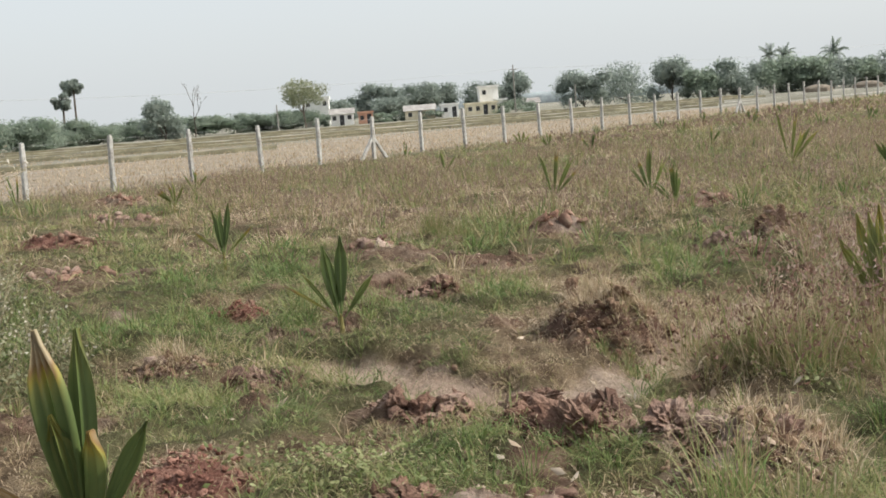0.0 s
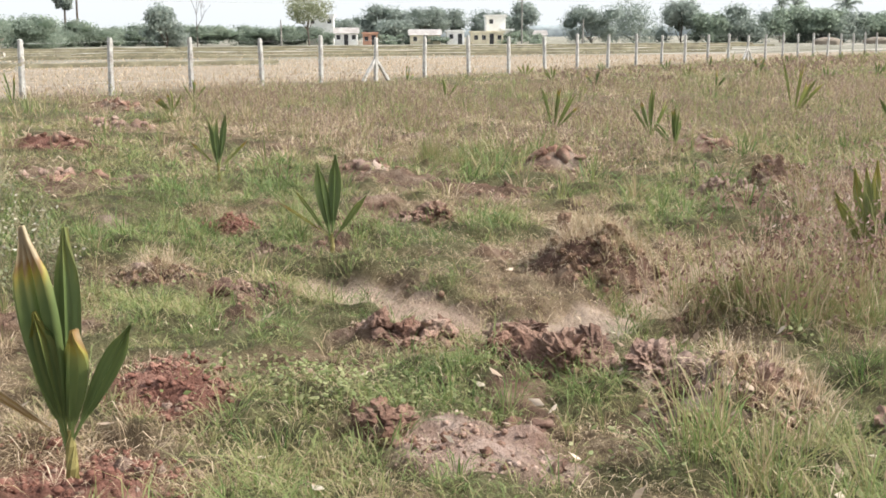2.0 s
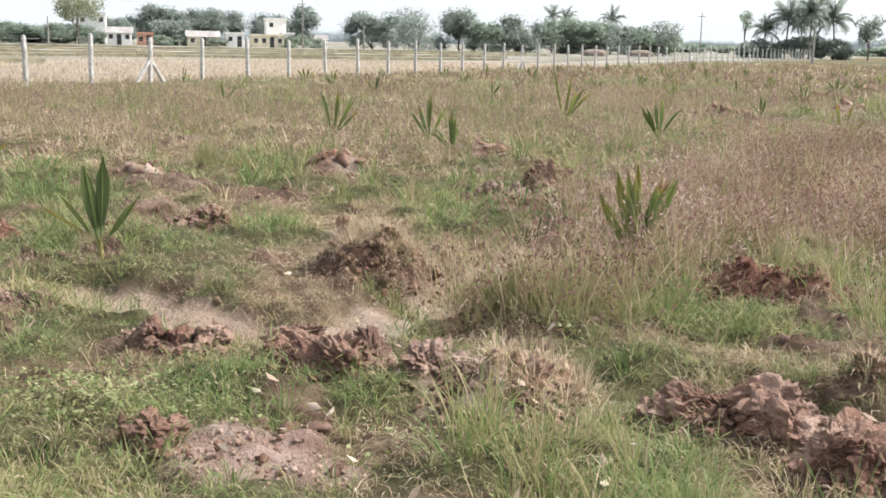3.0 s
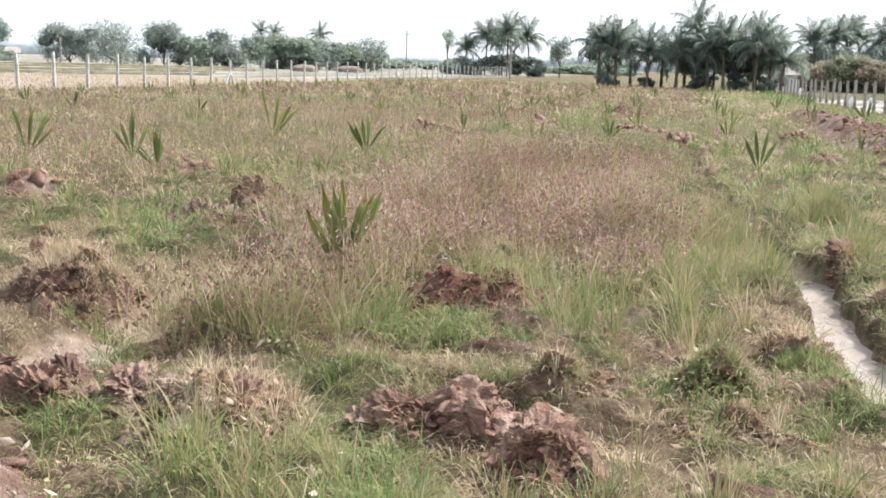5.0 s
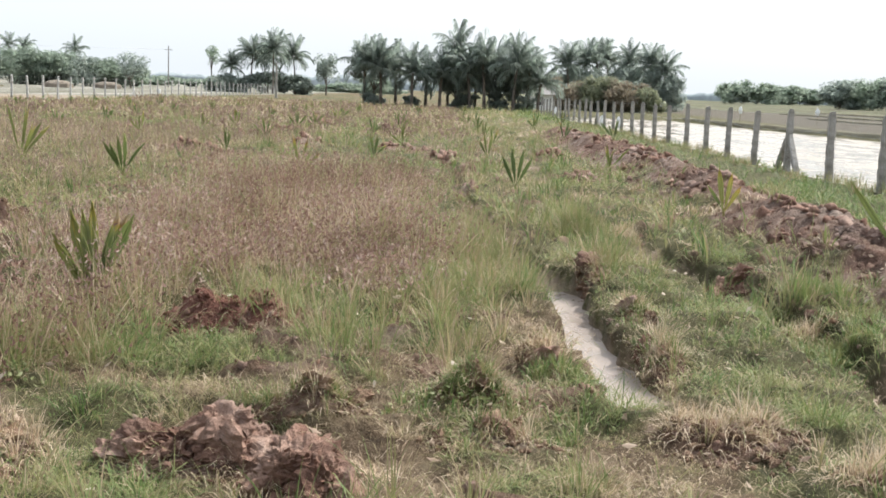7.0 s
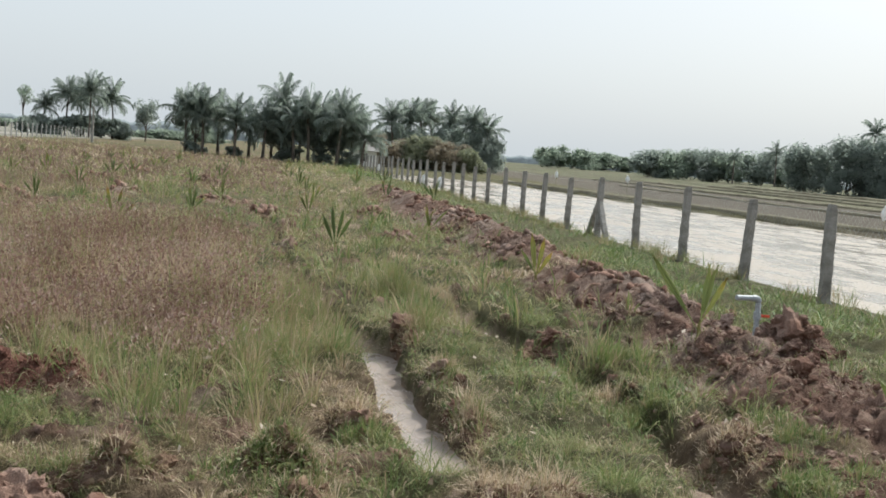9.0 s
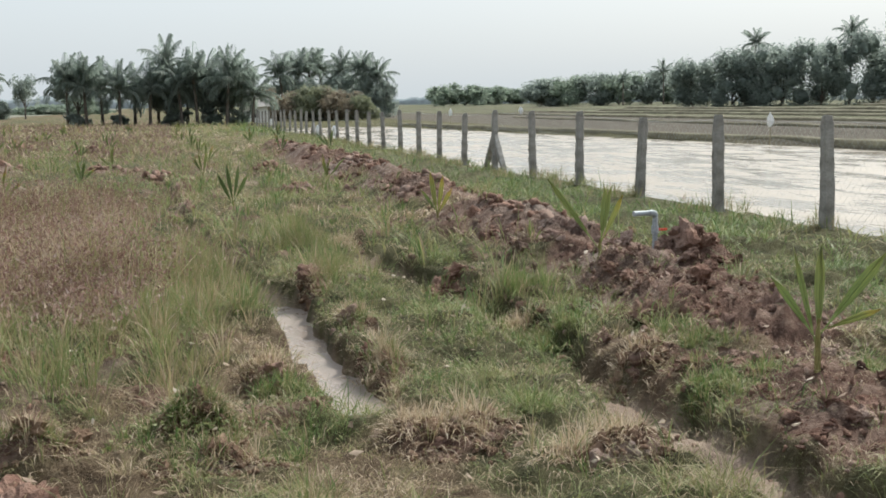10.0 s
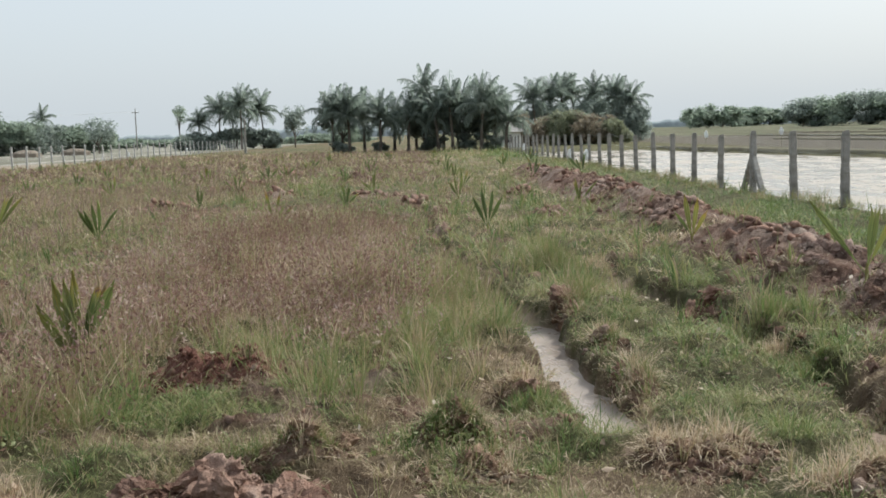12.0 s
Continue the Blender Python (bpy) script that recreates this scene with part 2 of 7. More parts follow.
def line_distance(x, y, pts):
    """Distance to a broken line, and how far along it the nearest place lies."""
    best, along, run = np.full(np.shape(x), 1e9), np.zeros(np.shape(x)), 0.0
    for (ax, ay), (bx, by) in zip(pts[:-1], pts[1:]):
        dx, dy = bx - ax, by - ay
        ll = math.hypot(dx, dy)
        t = np.clip(((x - ax) * dx + (y - ay) * dy) / ll ** 2, 0, 1)
        d = np.hypot(x - ax - t * dx, y - ay - t * dy)
        along = np.where(d < best, run + t * ll, along)
        best = np.minimum(best, d)
        run += ll
    return best, along


# ---- the lie of the land ----
FENCE_L, FENCE_R, SPACING = -25.96, 8.08, 2.74
DITCH_1 = [(1.27, 5.2), (1.27, 5.9), (1.245, 6.4), (1.2, 7.0), (1.22, 8.05), (1.24, 8.9), (1.1, 9.5), (0.96, 9.9), (0.81, 10.9), (0.68, 12.5), (0.53, 14.3), (0.46, 16.7), (0.42, 19.0), (0.3, 23.0), (0.1, 28.0)]
DITCH_2 = [(2.70, 3.4), (2.72, 4.5), (2.76, 5.0), (2.75, 6.2), (2.74, 7.1), (2.73, 8.2), (2.65, 9.3), (2.5, 10.0), (2.32, 10.7), (2.2, 11.8), (2.05, 13.5), (1.93, 15.2), (1.88, 17.2), (1.95, 19.4), (2.18, 24.8), (2.5, 31.0), (2.7, 45.0)]
DITCH_3 = [(-5.1, 4.95), (-4.6, 4.85), (-4.0, 4.72), (-3.4, 4.58), (-3.06, 4.7), (-3.02, 5.2), (-2.95, 5.8), (-3.0, 6.6), (-3.15, 8.0)]
RIDGE = [(3.75, 3.8), (4.05, 6.2), (4.3, 8.0), (4.45, 10.0), (4.4, 14.0), (4.55, 20.0), (4.7, 28.0), (4.7, 42.0)]
# heaps: x, y, half-widths along x and y, height, kind (0 blocky soil, 1 sod and straw, 2 fine red crumbs, 3 pale dry crumbs)
HEAPS = [
    (-3.66, 6.25, 0.50, 0.42, 0.22, 1), (-3.30, 2.0, 0.50, 0.35, 0.05, 2), (-1.74, 4.15, 0.34, 0.42, 0.13, 1), (-2.18, 4.22, 0.16, 0.20, 0.08, 0),
    (-1.04, 4.40, 0.15, 0.18, 0.10, 0), (-0.74, 4.36, 0.24, 0.26, 0.12, 0), (-0.36, 4.22, 0.22, 0.30, 0.12, 0), (-1.14, 6.75, 0.46, 0.36, 0.13, 2),
    (-2.70, 4.12, 0.36, 0.28, 0.10, 0), (-2.28, 3.10, 0.38, 0.30, 0.05, 3), (-2.75, 3.06, 0.13, 0.13, 0.06, 0), (-3.75, 2.78, 0.36, 0.26, 0.05, 2),
    (-5.78, 6.95, 0.36, 0.22, 0.07, 0), (-4.12, 10.5, 0.30, 0.34, 0.22, 1), (-4.48, 9.75, 0.40, 0.30, 0.08, 0), (-3.45, 4.05, 0.34, 0.16, 0.05, 0), (-3.12, 4.5, 0.2, 0.13, 0.04, 0),
    (-6.9, 10.8, 0.42, 0.45, 0.16, 0), (-6.35, 13.5, 0.55, 0.45, 0.10, 0), (-5.40, 23.9, 0.75, 0.55, 0.20, 0), (-5.62, 23.0, 0.35, 0.3, 0.16, 0),
    (0.37, 5.28, 0.28, 0.14, 0.10, 1), (0.80, 6.35, 0.14, 0.34, 0.09, 1), (0.45, 4.78, 0.32, 0.16, 0.07, 1), (-0.42, 5.02, 0.30, 0.12, 0.10, 1),
    (1.50, 9.15, 0.13, 0.36, 0.08, 1), (1.60, 7.60, 0.10, 0.45, 0.04, 1), (1.56, 6.45, 0.10, 0.35, 0.05, 1), (1.58, 4.85, 0.34, 0.34, 0.07, 1),
    (2.84, 7.70, 0.20, 0.22, 0.10, 1), (3.05, 5.98, 0.26, 0.16, 0.07, 1), (2.75, 9.45, 0.26, 0.34, 0.10, 0), (5.30, 9.55, 0.48, 0.50, 0.26, 0),
    (2.3, 12.1, 0.22, 0.5, 0.08, 1), (0.62, 20.0, 0.26, 0.9, 0.20, 0), (0.22, 24.3, 0.30, 1.2, 0.20, 0), (0.62, 16.9, 0.16, 0.5, 0.12, 0),
    (-6.9, 5.82, 0.30, 0.20, 0.05, 2), (-5.9, 4.3, 0.40, 0.26, 0.05, 1), (-10.6, 6.6, 0.75, 0.40, 0.10, 0), (-13.8, 8.5, 0.75, 0.45, 0.14, 2),
    (-16.4, 11.4, 0.9, 0.5, 0.12, 0), (-20.6, 14.3, 0.8, 0.5, 0.12, 0), (-8.2, 8.95, 0.45, 0.35, 0.10, 0), (-4.8, 4.15, 0.3, 0.2, 0.04, 0),
    (2.15, 4.3, 0.30, 0.24, 0.05, 1), (-5.15, 31.0, 0.9, 0.7, 0.18, 0), (-5.0, 35.7, 0.8, 0.7, 0.18, 0), (-3.4, 29.5, 0.6, 0.5, 0.16, 0),
    (-4.67, 44.7, 0.6, 0.5, 0.2, 0), (-4.15, 19.9, 0.5, 0.4, 0.10, 2), (-0.88, 27.8, 0.6, 0.5, 0.14, 0), (-2.0, 40.0, 0.7, 0.6, 0.16, 0), (-9.5, 33.0, 0.8, 0.6, 0.16, 0),
    (2.9, 27.3, 0.5, 1.0, 0.14, 0), (2.75, 20.0, 0.4, 0.8, 0.14, 0)]


def heap_field(x, y):
    """Height and looseness of all dug-up earth."""
    z, loose = np.zeros(np.shape(x)), np.zeros(np.shape(x))
    wob = 0.95 * (fbm(x, y, 2.6, 4, 40) - 0.5)
    for hx, hy, rx, ry, hh, _ in HEAPS:
        q = np.hypot((x - hx) / rx, (y - hy) / ry) + wob
        z = z + hh * (1 - smooth(0.15, 1.15, q))
        loose = np.maximum(loose, 1 - smooth(0.65, 1.15, q))
    # small patches of thrown-up crumbs all over the turf
    cast = smooth(0.64, 0.70, fbm(x, y, 1.6, 3, 55)) * smooth(-16, -12, x) * (1 - smooth(4.5, 5.4, x)) * (1 - smooth(45, 55, y)) * (1 - smooth(1.3, 1.6, x) * (1 - smooth(2.3, 2.6, x)) * (1 - smooth(7.5, 8.5, y)))
    cast = cast * smooth(0.45, 0.75, line_distance(x, y, DITCH_3)[0])
    z, loose = z + 0.045 * cast, np.maximum(loose, 0.7 * cast)
    d, s = line_distance(x, y, RIDGE)
    w = 0.85 + 1.0 * (fbm(x, y, 1.1, 4, 44) - 0.5)
    q = d / w
    rise = (0.12 * smooth(0.0, 1.5, s) + 0.88 * smooth(2.0, 4.2, s)) * (0.14 + 0.22 * fbm(x, y, 0.5, 2, 47)) * (1 - 0.75 * np.exp(-((x - 4.62) / 0.4) ** 2 - ((y - 9.3) / 0.8) ** 2))
    z = z + rise * (1 + 0.5 * smooth(16, 22, y)) * (1 - smooth(0.1, 1.15, q))
    loose = np.maximum(loose, (1 - smooth(0.8, 1.25, q)) * smooth(0.36, 0.48, fbm(x, y, 0.9, 3, 49) + 0.15 * (q < 0.45) - 0.13 * (1 - smooth(7.6, 8.6, y)) + 0.12 * smooth(0.5, 0.62, fbm(x, y, 2.2, 3, 52))))
    side = smooth(0.22, 0.42, line_distance(x, y, DITCH_2)[0])
    turfed = np.zeros(np.shape(x))
    for px, py, pr in ((3.24, 8.83, 0.35), (2.98, 7.25, 0.3), (3.55, 6.15, 0.3), (3.85, 5.9, 0.25), (3.2, 5.3, 0.4), (4.3, 5.2, 0.35)):
        turfed = np.maximum(turfed, 1 - smooth(0.6, 1.1, np.hypot(x - px, y - py) / pr + wob))
    return z * (0.25 + 0.75 * side), loose * side * (1 - 0.9 * turfed)


def ditches(x, y):
    """Depth of the ditches, and how bare and muddy they are."""
    dep, mud = np.zeros(np.shape(x)), np.zeros(np.shape(x))
    wob = 0.15 * (fbm(x, y, 5.0, 4, 60) - 0.5)
    for pts, w, dd, wet in ((DITCH_1, 0.15, 0.28, 3.9), (DITCH_2, 0.25, 0.19, 2.6), (DITCH_3, 0.31, 0.11, 9.0)):
        d, s = line_distance(x, y, pts)
        q = (d + wob) / w
        fade = smooth(5.35, 6.0, y) * (1 - 0.6 * smooth(8.8, 9.6, y)) if pts is DITCH_1 else 1 - 0.6 * smooth(10.3, 11.5, y) if pts is DITCH_2 else 1.0
        dep = dep + fade * dd * (1 - smooth(0.8, 1.3, q)) * (0.8 + 0.4 * fbm(x, y, 0.9, 2, 63))
        here = (1 - smooth(wet - 0.3, wet + 0.3, s)) + (0.75 * smooth(15.5, 17, y) * (1 - smooth(20, 22, y)) * smooth(0.42, 0.55, fbm(x, y, 1.1, 2, 68)) if pts is DITCH_2 else 0) + 0.6 * smooth(0.52, 0.6, fbm(x, y, 0.5, 2, 66))
        mud = np.maximum(mud, (1 - smooth(0.8, 1.05, q)) * np.clip(here, 0, 1))
    mud = np.where((y < 5.7) & (np.abs(x - 1.2) < 0.7), mud * smooth(0.40, 0.52, fbm(x, y, 6.0, 3, 69)), mud)
    return dep, mud


def greenness(x, y):
    """How green the turf is: patches a hand to a metre wide, greener beside the ditches and on the verge."""
    x, y = np.asarray(x, float), np.asarray(y, float)
    g = 0.55 * fbm(x, y, 0.5, 3, 80) + 0.45 * fbm(x, y, 2.0, 3, 83)
    g = g + 0.12 * smooth(1.4, 1.7, x) * (1 - smooth(2.3, 2.6, x)) * (1 - smooth(8, 9, y)) + 0.05 * smooth(1.2, 2.0, x) - 0.055 * smooth(-3.4, -2.4, x) * (1 - smooth(0.6, 1.2, x)) * (1 - smooth(9, 11, y)) + 0.03 * smooth(13, 18, y) * (1 - smooth(45, 60, y)) * smooth(-5.5, -4.0, x) * (1 - smooth(0, 2, x)) + 0.04 * smooth(-10, -8, x) * (1 - smooth(-3.2, -1.8, x)) * (1 - smooth(9.5, 11.5, y))
    return np.clip(smooth(0.40, 0.52, g) + smooth(5.3, 5.9, x), 0, 1)


def height(x, y):
    x, y = np.asarray(x, float), np.asarray(y, float)
    inside = smooth(FENCE_L - 1.5, FENCE_L, x) * (1 - smooth(FENCE_R - 0.1, FENCE_R + 0.5, x))
    near = np.exp(-(np.maximum(0, np.hypot(x, y) - 14) / 25) ** 2)
    z = 0.05 * (fbm(x, y, 0.35, 3, 1) - 0.5) + (0.10 * (fbm(x, y, 1.3, 3, 5) - 0.5) + 0.11 * (fbm(x, y, 4.5, 4, 9) - 0.5)) * near * inside
    z = z + (0.035 * greenness(x, y) + 0.05 * (fbm(x, y, 2.4, 2, 13) - 0.5) * smooth(-0.5, 1.5, x)) * near * inside
    # sods and hummocks with steep sides
    tread = 0.045 * smooth(0.475, 0.525, fbm(x, y, 1.3, 3, 71)) + 0.035 * smooth(0.48, 0.52, fbm(x, y, 3.1, 3, 74)) + 0.02 * smooth(0.48, 0.52, fbm(x, y, 6.5, 2, 77))
    z = z + (tread - 0.05) * near * inside
    hz, loose = heap_field(x, y)
    dep, mud = ditches(x, y)
    z = z + hz * inside + loose * inside * (0.2 + 0.8 * smooth(0.02, 0.14, hz)) * (0.12 * (fbm(x, y, 4.0, 3, 20) - 0.5) + 0.06 * (cells(x + 0.08 * fbm(x, y, 6.0, 2, 30), y, 5.5, 21) - 0.45) + 0.03 * (cells(x + 0.07 * fbm(x, y, 11.0, 2, 33), y + 0.07 * fbm(x, y, 11.0, 2, 36), 9.0, 24) - 0.4) + 0.09 * (fbm(x, y, 11.0, 3, 27) - 0.5)) * near
    z = z - dep * inside
    z = z - 0.02 * inside
    # flooded paddy past the fence, its far bank, and the fields that climb behind it
    bank = 25.8 - 0.11 * np.maximum(0, y - 39)
    wet = smooth(FENCE_R + 0.25, FENCE_R + 0.9, x) * (1 - smooth(-0.5, 0.0, x - bank)) * (1 - smooth(92, 93, y))
    z = z - 0.30 * wet
    past = np.maximum(0, x - bank)
    field = (x > bank) * (0.02 + np.minimum(past, 140) * 0.0125)
    z = z + np.where(x > bank - 0.6, smooth(-0.6, 0.2, x - bank), 0) * field
    return z


def spread(lo, fine_lo, fine_hi, hi, step, grow, grow_low):
    mid = np.arange(fine_lo, fine_hi, step)
    def out(a, end, grow):
        v, s, r = a, step, []
        while v < end:
            s *= grow
            v += s
            r.append(v)
        return np.array(r)
    return np.concatenate([-out(-fine_lo, -lo, grow_low)[::-1], mid, out(mid[-1], hi, grow)])


# ground: one sheet out to the horizon
gx = spread(-1600, -6.6, 5.8, 1600, 0.046, 1.09, 1.075)
gx = np.unique(np.concatenate([gx, np.arange(17.6, 28.4, 0.4), np.arange(29, 60, 1.5)]))
gy = spread(-400, 2.0, 10.5, 2400, 0.046, 1.05, 1.14)
GX, GY = np.meshgrid(gx, gy)
GZ = height(GX, GY)
nx, ny = len(gx), len(gy)
idx = np.arange(nx * ny).reshape(ny, nx)
quads = np.stack([idx[:-1, :-1], idx[:-1, 1:], idx[1:, 1:], idx[1:, :-1]], -1).reshape(-1, 4)
ground_mesh = fast_mesh("ground", np.stack([GX, GY, GZ], -1).reshape(-1, 3), [quads])
_, loose = heap_field(GX, GY)
_, mud = ditches(GX, GY)
bank_line = 25.8 - 0.11 * np.maximum(0, GY - 39)
plough = 1 - smooth(24, 26, GX - bank_line + 3 * (fbm(GX, GY, 0.1, 2, 95) - 0.5))
inside = smooth(FENCE_L - 0.5, FENCE_L + 1.5, GX) * (1 - smooth(FENCE_R + 0.3, FENCE_R + 0.9, GX))
green = greenness(GX, GY) * (1 - loose)
stubble = 1 - smooth(FENCE_L - 2.5, FENCE_L + 0.5, GX)
terrace = smooth(24, 26, GX)
fallow = 1 - smooth(FENCE_L - 40, FENCE_L - 32, GX + 5 * (fbm(GX, GY, 0.05, 2, 90) - 0.5) - 0.55 * np.maximum(0, GY - 38))
red, pale = np.zeros(GX.shape), np.zeros(GX.shape)
for hx, hy, rx, ry, hh, kind in HEAPS:
    if kind > 1:
        np.maximum(red if kind == 2 else pale, 1 - smooth(0.95, 1.3, np.hypot((GX - hx) / rx, (GY - hy) / ry)), out=red if kind == 2 else pale)
for aname, values in (("loose", loose * inside), ("mud", mud * inside), ("green", green), ("stubble", stubble), ("terrace", terrace), ("fallow", fallow), ("plough", plough), ("red", red), ("pale", pale)):
    at = ground_mesh.attributes.new(aname, "FLOAT", "POINT")
    at.data.foreach_set("value", values.astype(np.float32).ravel())
ground_mesh.polygons.foreach_set("use_smooth", np.ones(len(quads), bool))


def ground_material():
    m, n, l, b = material("field_ground", 0.95, 0.12)
    def mask(name):
        a = n.new("ShaderNodeAttribute")
        a.attribute_name = name
        return a.outputs["Fac"]
    big, mid, fine = noise_tex(n, l, 0.6, 5), noise_tex(n, l, 5.0, 5), noise_tex(n, l, 45.0, 4, 0.7)
    # Litter and turf tones darkened to put shade between the grass blades.
    litter = ramp(n, l, mid, [(0.3, (0.075, 0.052, 0.034)), (0.5, (0.16, 0.115, 0.075)), (0.7, (0.27, 0.21, 0.14))])
    turf = ramp(n, l, mid, [(0.3, (0.055, 0.055, 0.028)), (0.7, (0.16, 0.147, 0.076))])
    soil = mix(n, l, ramp(n, l, big, [(0.5, (0, 0, 0)), (0.64, (0.7, 0.7, 0.7))]), ramp(n, l, mid, SOIL), ramp(n, l, mid, [(0.32, (0.16, 0.12, 0.098)), (0.5, (0.27, 0.212, 0.175)), (0.68, (0.40, 0.335, 0.285))]))
    wet = ramp(n, l, big, [(0.35, (0.30, 0.215, 0.165)), (0.65, (0.46, 0.36, 0.285))])
    straw = ramp(n, l, noise_tex(n, l, 1.0, 6, 0.7, "Object", (0.5, 2.0, 1)), [(0.3, (0.20, 0.165, 0.125)), (0.5, (0.295, 0.245, 0.187)), (0.7, (0.39, 0.335, 0.265))])
    strips = noise_tex(n, l, 0.16, 4, 0.6, "Object", (1.5, 0.12, 1))
    beds = ramp(n, l, strips, [(0.38, (0.10, 0.088, 0.066)), (0.44, (0.085, 0.092, 0.052)), (0.5, (0.115, 0.12, 0.068)), (0.54, (0.17, 0.155, 0.105)), (0.6, (0.10, 0.105, 0.06))])
    beds = mix(n, l, mask("plough"), beds, ramp(n, l, noise_tex(n, l, 2.5, 5, 0.7), [(0.35, (0.075, 0.065, 0.05)), (0.65, (0.165, 0.145, 0.115))]))
    c = mix(n, l, mask("green"), litter, turf)
    fallow = ramp(n, l, noise_tex(n, l, 0.5, 5, 0.65, "Object", (0.5, 0.08, 1)), [(0.36, (0.14, 0.135, 0.10)), (0.5, (0.21, 0.20, 0.16)), (0.62, (0.33, 0.31, 0.27))])
    straw = mix(n, l, mask("fallow"), straw, fallow)
    c = mix(n, l, mask("stubble"), c, straw)
    c = mix(n, l, mask("terrace"), c, beds)
    soil = mix(n, l, mask("red"), soil, ramp(n, l, mid, RED_SOIL))
    soil = mix(n, l, mask("pale"), soil, ramp(n, l, mid, PALE_SOIL))
    c = mix(n, l, mask("loose"), c, soil)
    c = mix(n, l, mask("mud"), c, wet)
    c = mix(n, l, 0.5, c, ramp(n, l, fine, [(0.25, (0.5, 0.5, 0.5)), (0.75, (1.45, 1.45, 1.45))]), "MULTIPLY")
    l.new(c, b.inputs["Base Color"])
    bump(n, l, b, mix(n, l, 0.6, fine, noise_tex(n, l, 20.0, 5, 0.8)), 1.0, 0.09)
    return m


ground = part_of("ground", ground_mesh, ground_material())
tagged(ground, "dry field of turf, straw litter and dug red soil", "ground", kind="structure")


# ---- water ----
def water_material(name, colour, rough, relief):
    m, n, l, b = material(name, rough, 0.36)
    silt = noise_tex(n, l, 1.8, 7, 0.75, "Object", (0.5, 0.2, 1))
    l.new(ramp(n, l, silt, colour), b.inputs["Base Color"])
    l.new(ramp(n, l, silt, [(0.44, (rough, rough, rough)), (0.60, (0.5, 0.5, 0.5))]), b.inputs["Roughness"])
    b.inputs["IOR"].default_value = 1.33
    bump(n, l, b, noise_tex(n, l, 9.0, 3, 0.6), relief, 0.01)
    return m


def sheet(name, x0, x1, y0, y1, z, mat, label, category, step=1.0):
    bm = bmesh.new()
    a, b_ = max(2, int((x1 - x0) / step)), max(2, int((y1 - y0) / step))
    rows = [[bm.verts.new((x0 + (x1 - x0) * i / a, y0 + (y1 - y0) * j / b_, z)) for i in range(a + 1)] for j in range(b_ + 1)]
    for j in range(b_):
        for i in range(a):
            bm.faces.new((rows[j][i], rows[j][i + 1], rows[j + 1][i + 1], rows[j + 1][i]))
    return tagged(part(name, bm, mat), label, category, kind="structure")


MAT_PADDY = water_material("silty_water", [(0.36, (0.27, 0.235, 0.19)), (0.64, (0.40, 0.35, 0.29))], 0.12, 0.2)
MAT_PUDDLE = water_material("muddy_water", [(0.3, (0.24, 0.195, 0.165)), (0.7, (0.34, 0.285, 0.245))], 0.06, 0.3)
sheet("water", FENCE_R + 0.2, 26.5, -60, 93, -0.235, MAT_PADDY, "flooded paddy with thin silty water past the fence", "water", 4.0)
sheet("ditch_water", 0.7, 1.6, 4.3, 9.6, -0.15, MAT_PUDDLE, "pale muddy water lying in the dug ditch", "water", 0.25)


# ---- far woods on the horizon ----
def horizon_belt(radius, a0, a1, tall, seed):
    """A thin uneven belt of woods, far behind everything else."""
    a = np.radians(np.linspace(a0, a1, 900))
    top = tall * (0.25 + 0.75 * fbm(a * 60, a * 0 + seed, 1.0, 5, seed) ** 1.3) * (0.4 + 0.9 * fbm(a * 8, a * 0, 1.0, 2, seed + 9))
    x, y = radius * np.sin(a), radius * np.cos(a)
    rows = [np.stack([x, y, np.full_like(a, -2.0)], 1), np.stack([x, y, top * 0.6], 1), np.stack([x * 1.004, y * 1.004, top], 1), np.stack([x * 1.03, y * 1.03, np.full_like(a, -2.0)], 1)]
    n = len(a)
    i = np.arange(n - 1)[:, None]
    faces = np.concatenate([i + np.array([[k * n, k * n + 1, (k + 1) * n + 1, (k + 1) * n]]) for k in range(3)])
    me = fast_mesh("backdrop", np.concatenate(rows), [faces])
    tagged(part_of("backdrop", me, MAT_FAR_WOOD), "belt of woods on the horizon, coloured pale for haze", "woods", kind="structure")


# The haze over these woods is put into their pale blue-grey colour.
MAT_FAR_WOOD = mottled("haze_coloured_woods", [(0.3, (0.27, 0.305, 0.315)), (0.7, (0.34, 0.375, 0.385))], 0.02, 0.15, 1.0, 0.0, spec=0.0)
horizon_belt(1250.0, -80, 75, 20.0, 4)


# ---- fences ----
def box_verts(bm, x0, x1, y0, y1, z0, z1):
    return bmesh.ops.create_cube(bm, size=1, matrix=Matrix.LocRotScale(((x0 + x1) / 2, (y0 + y1) / 2, (z0 + z1) / 2), None, (x1 - x0, y1 - y0, z1 - z0)))["verts"]


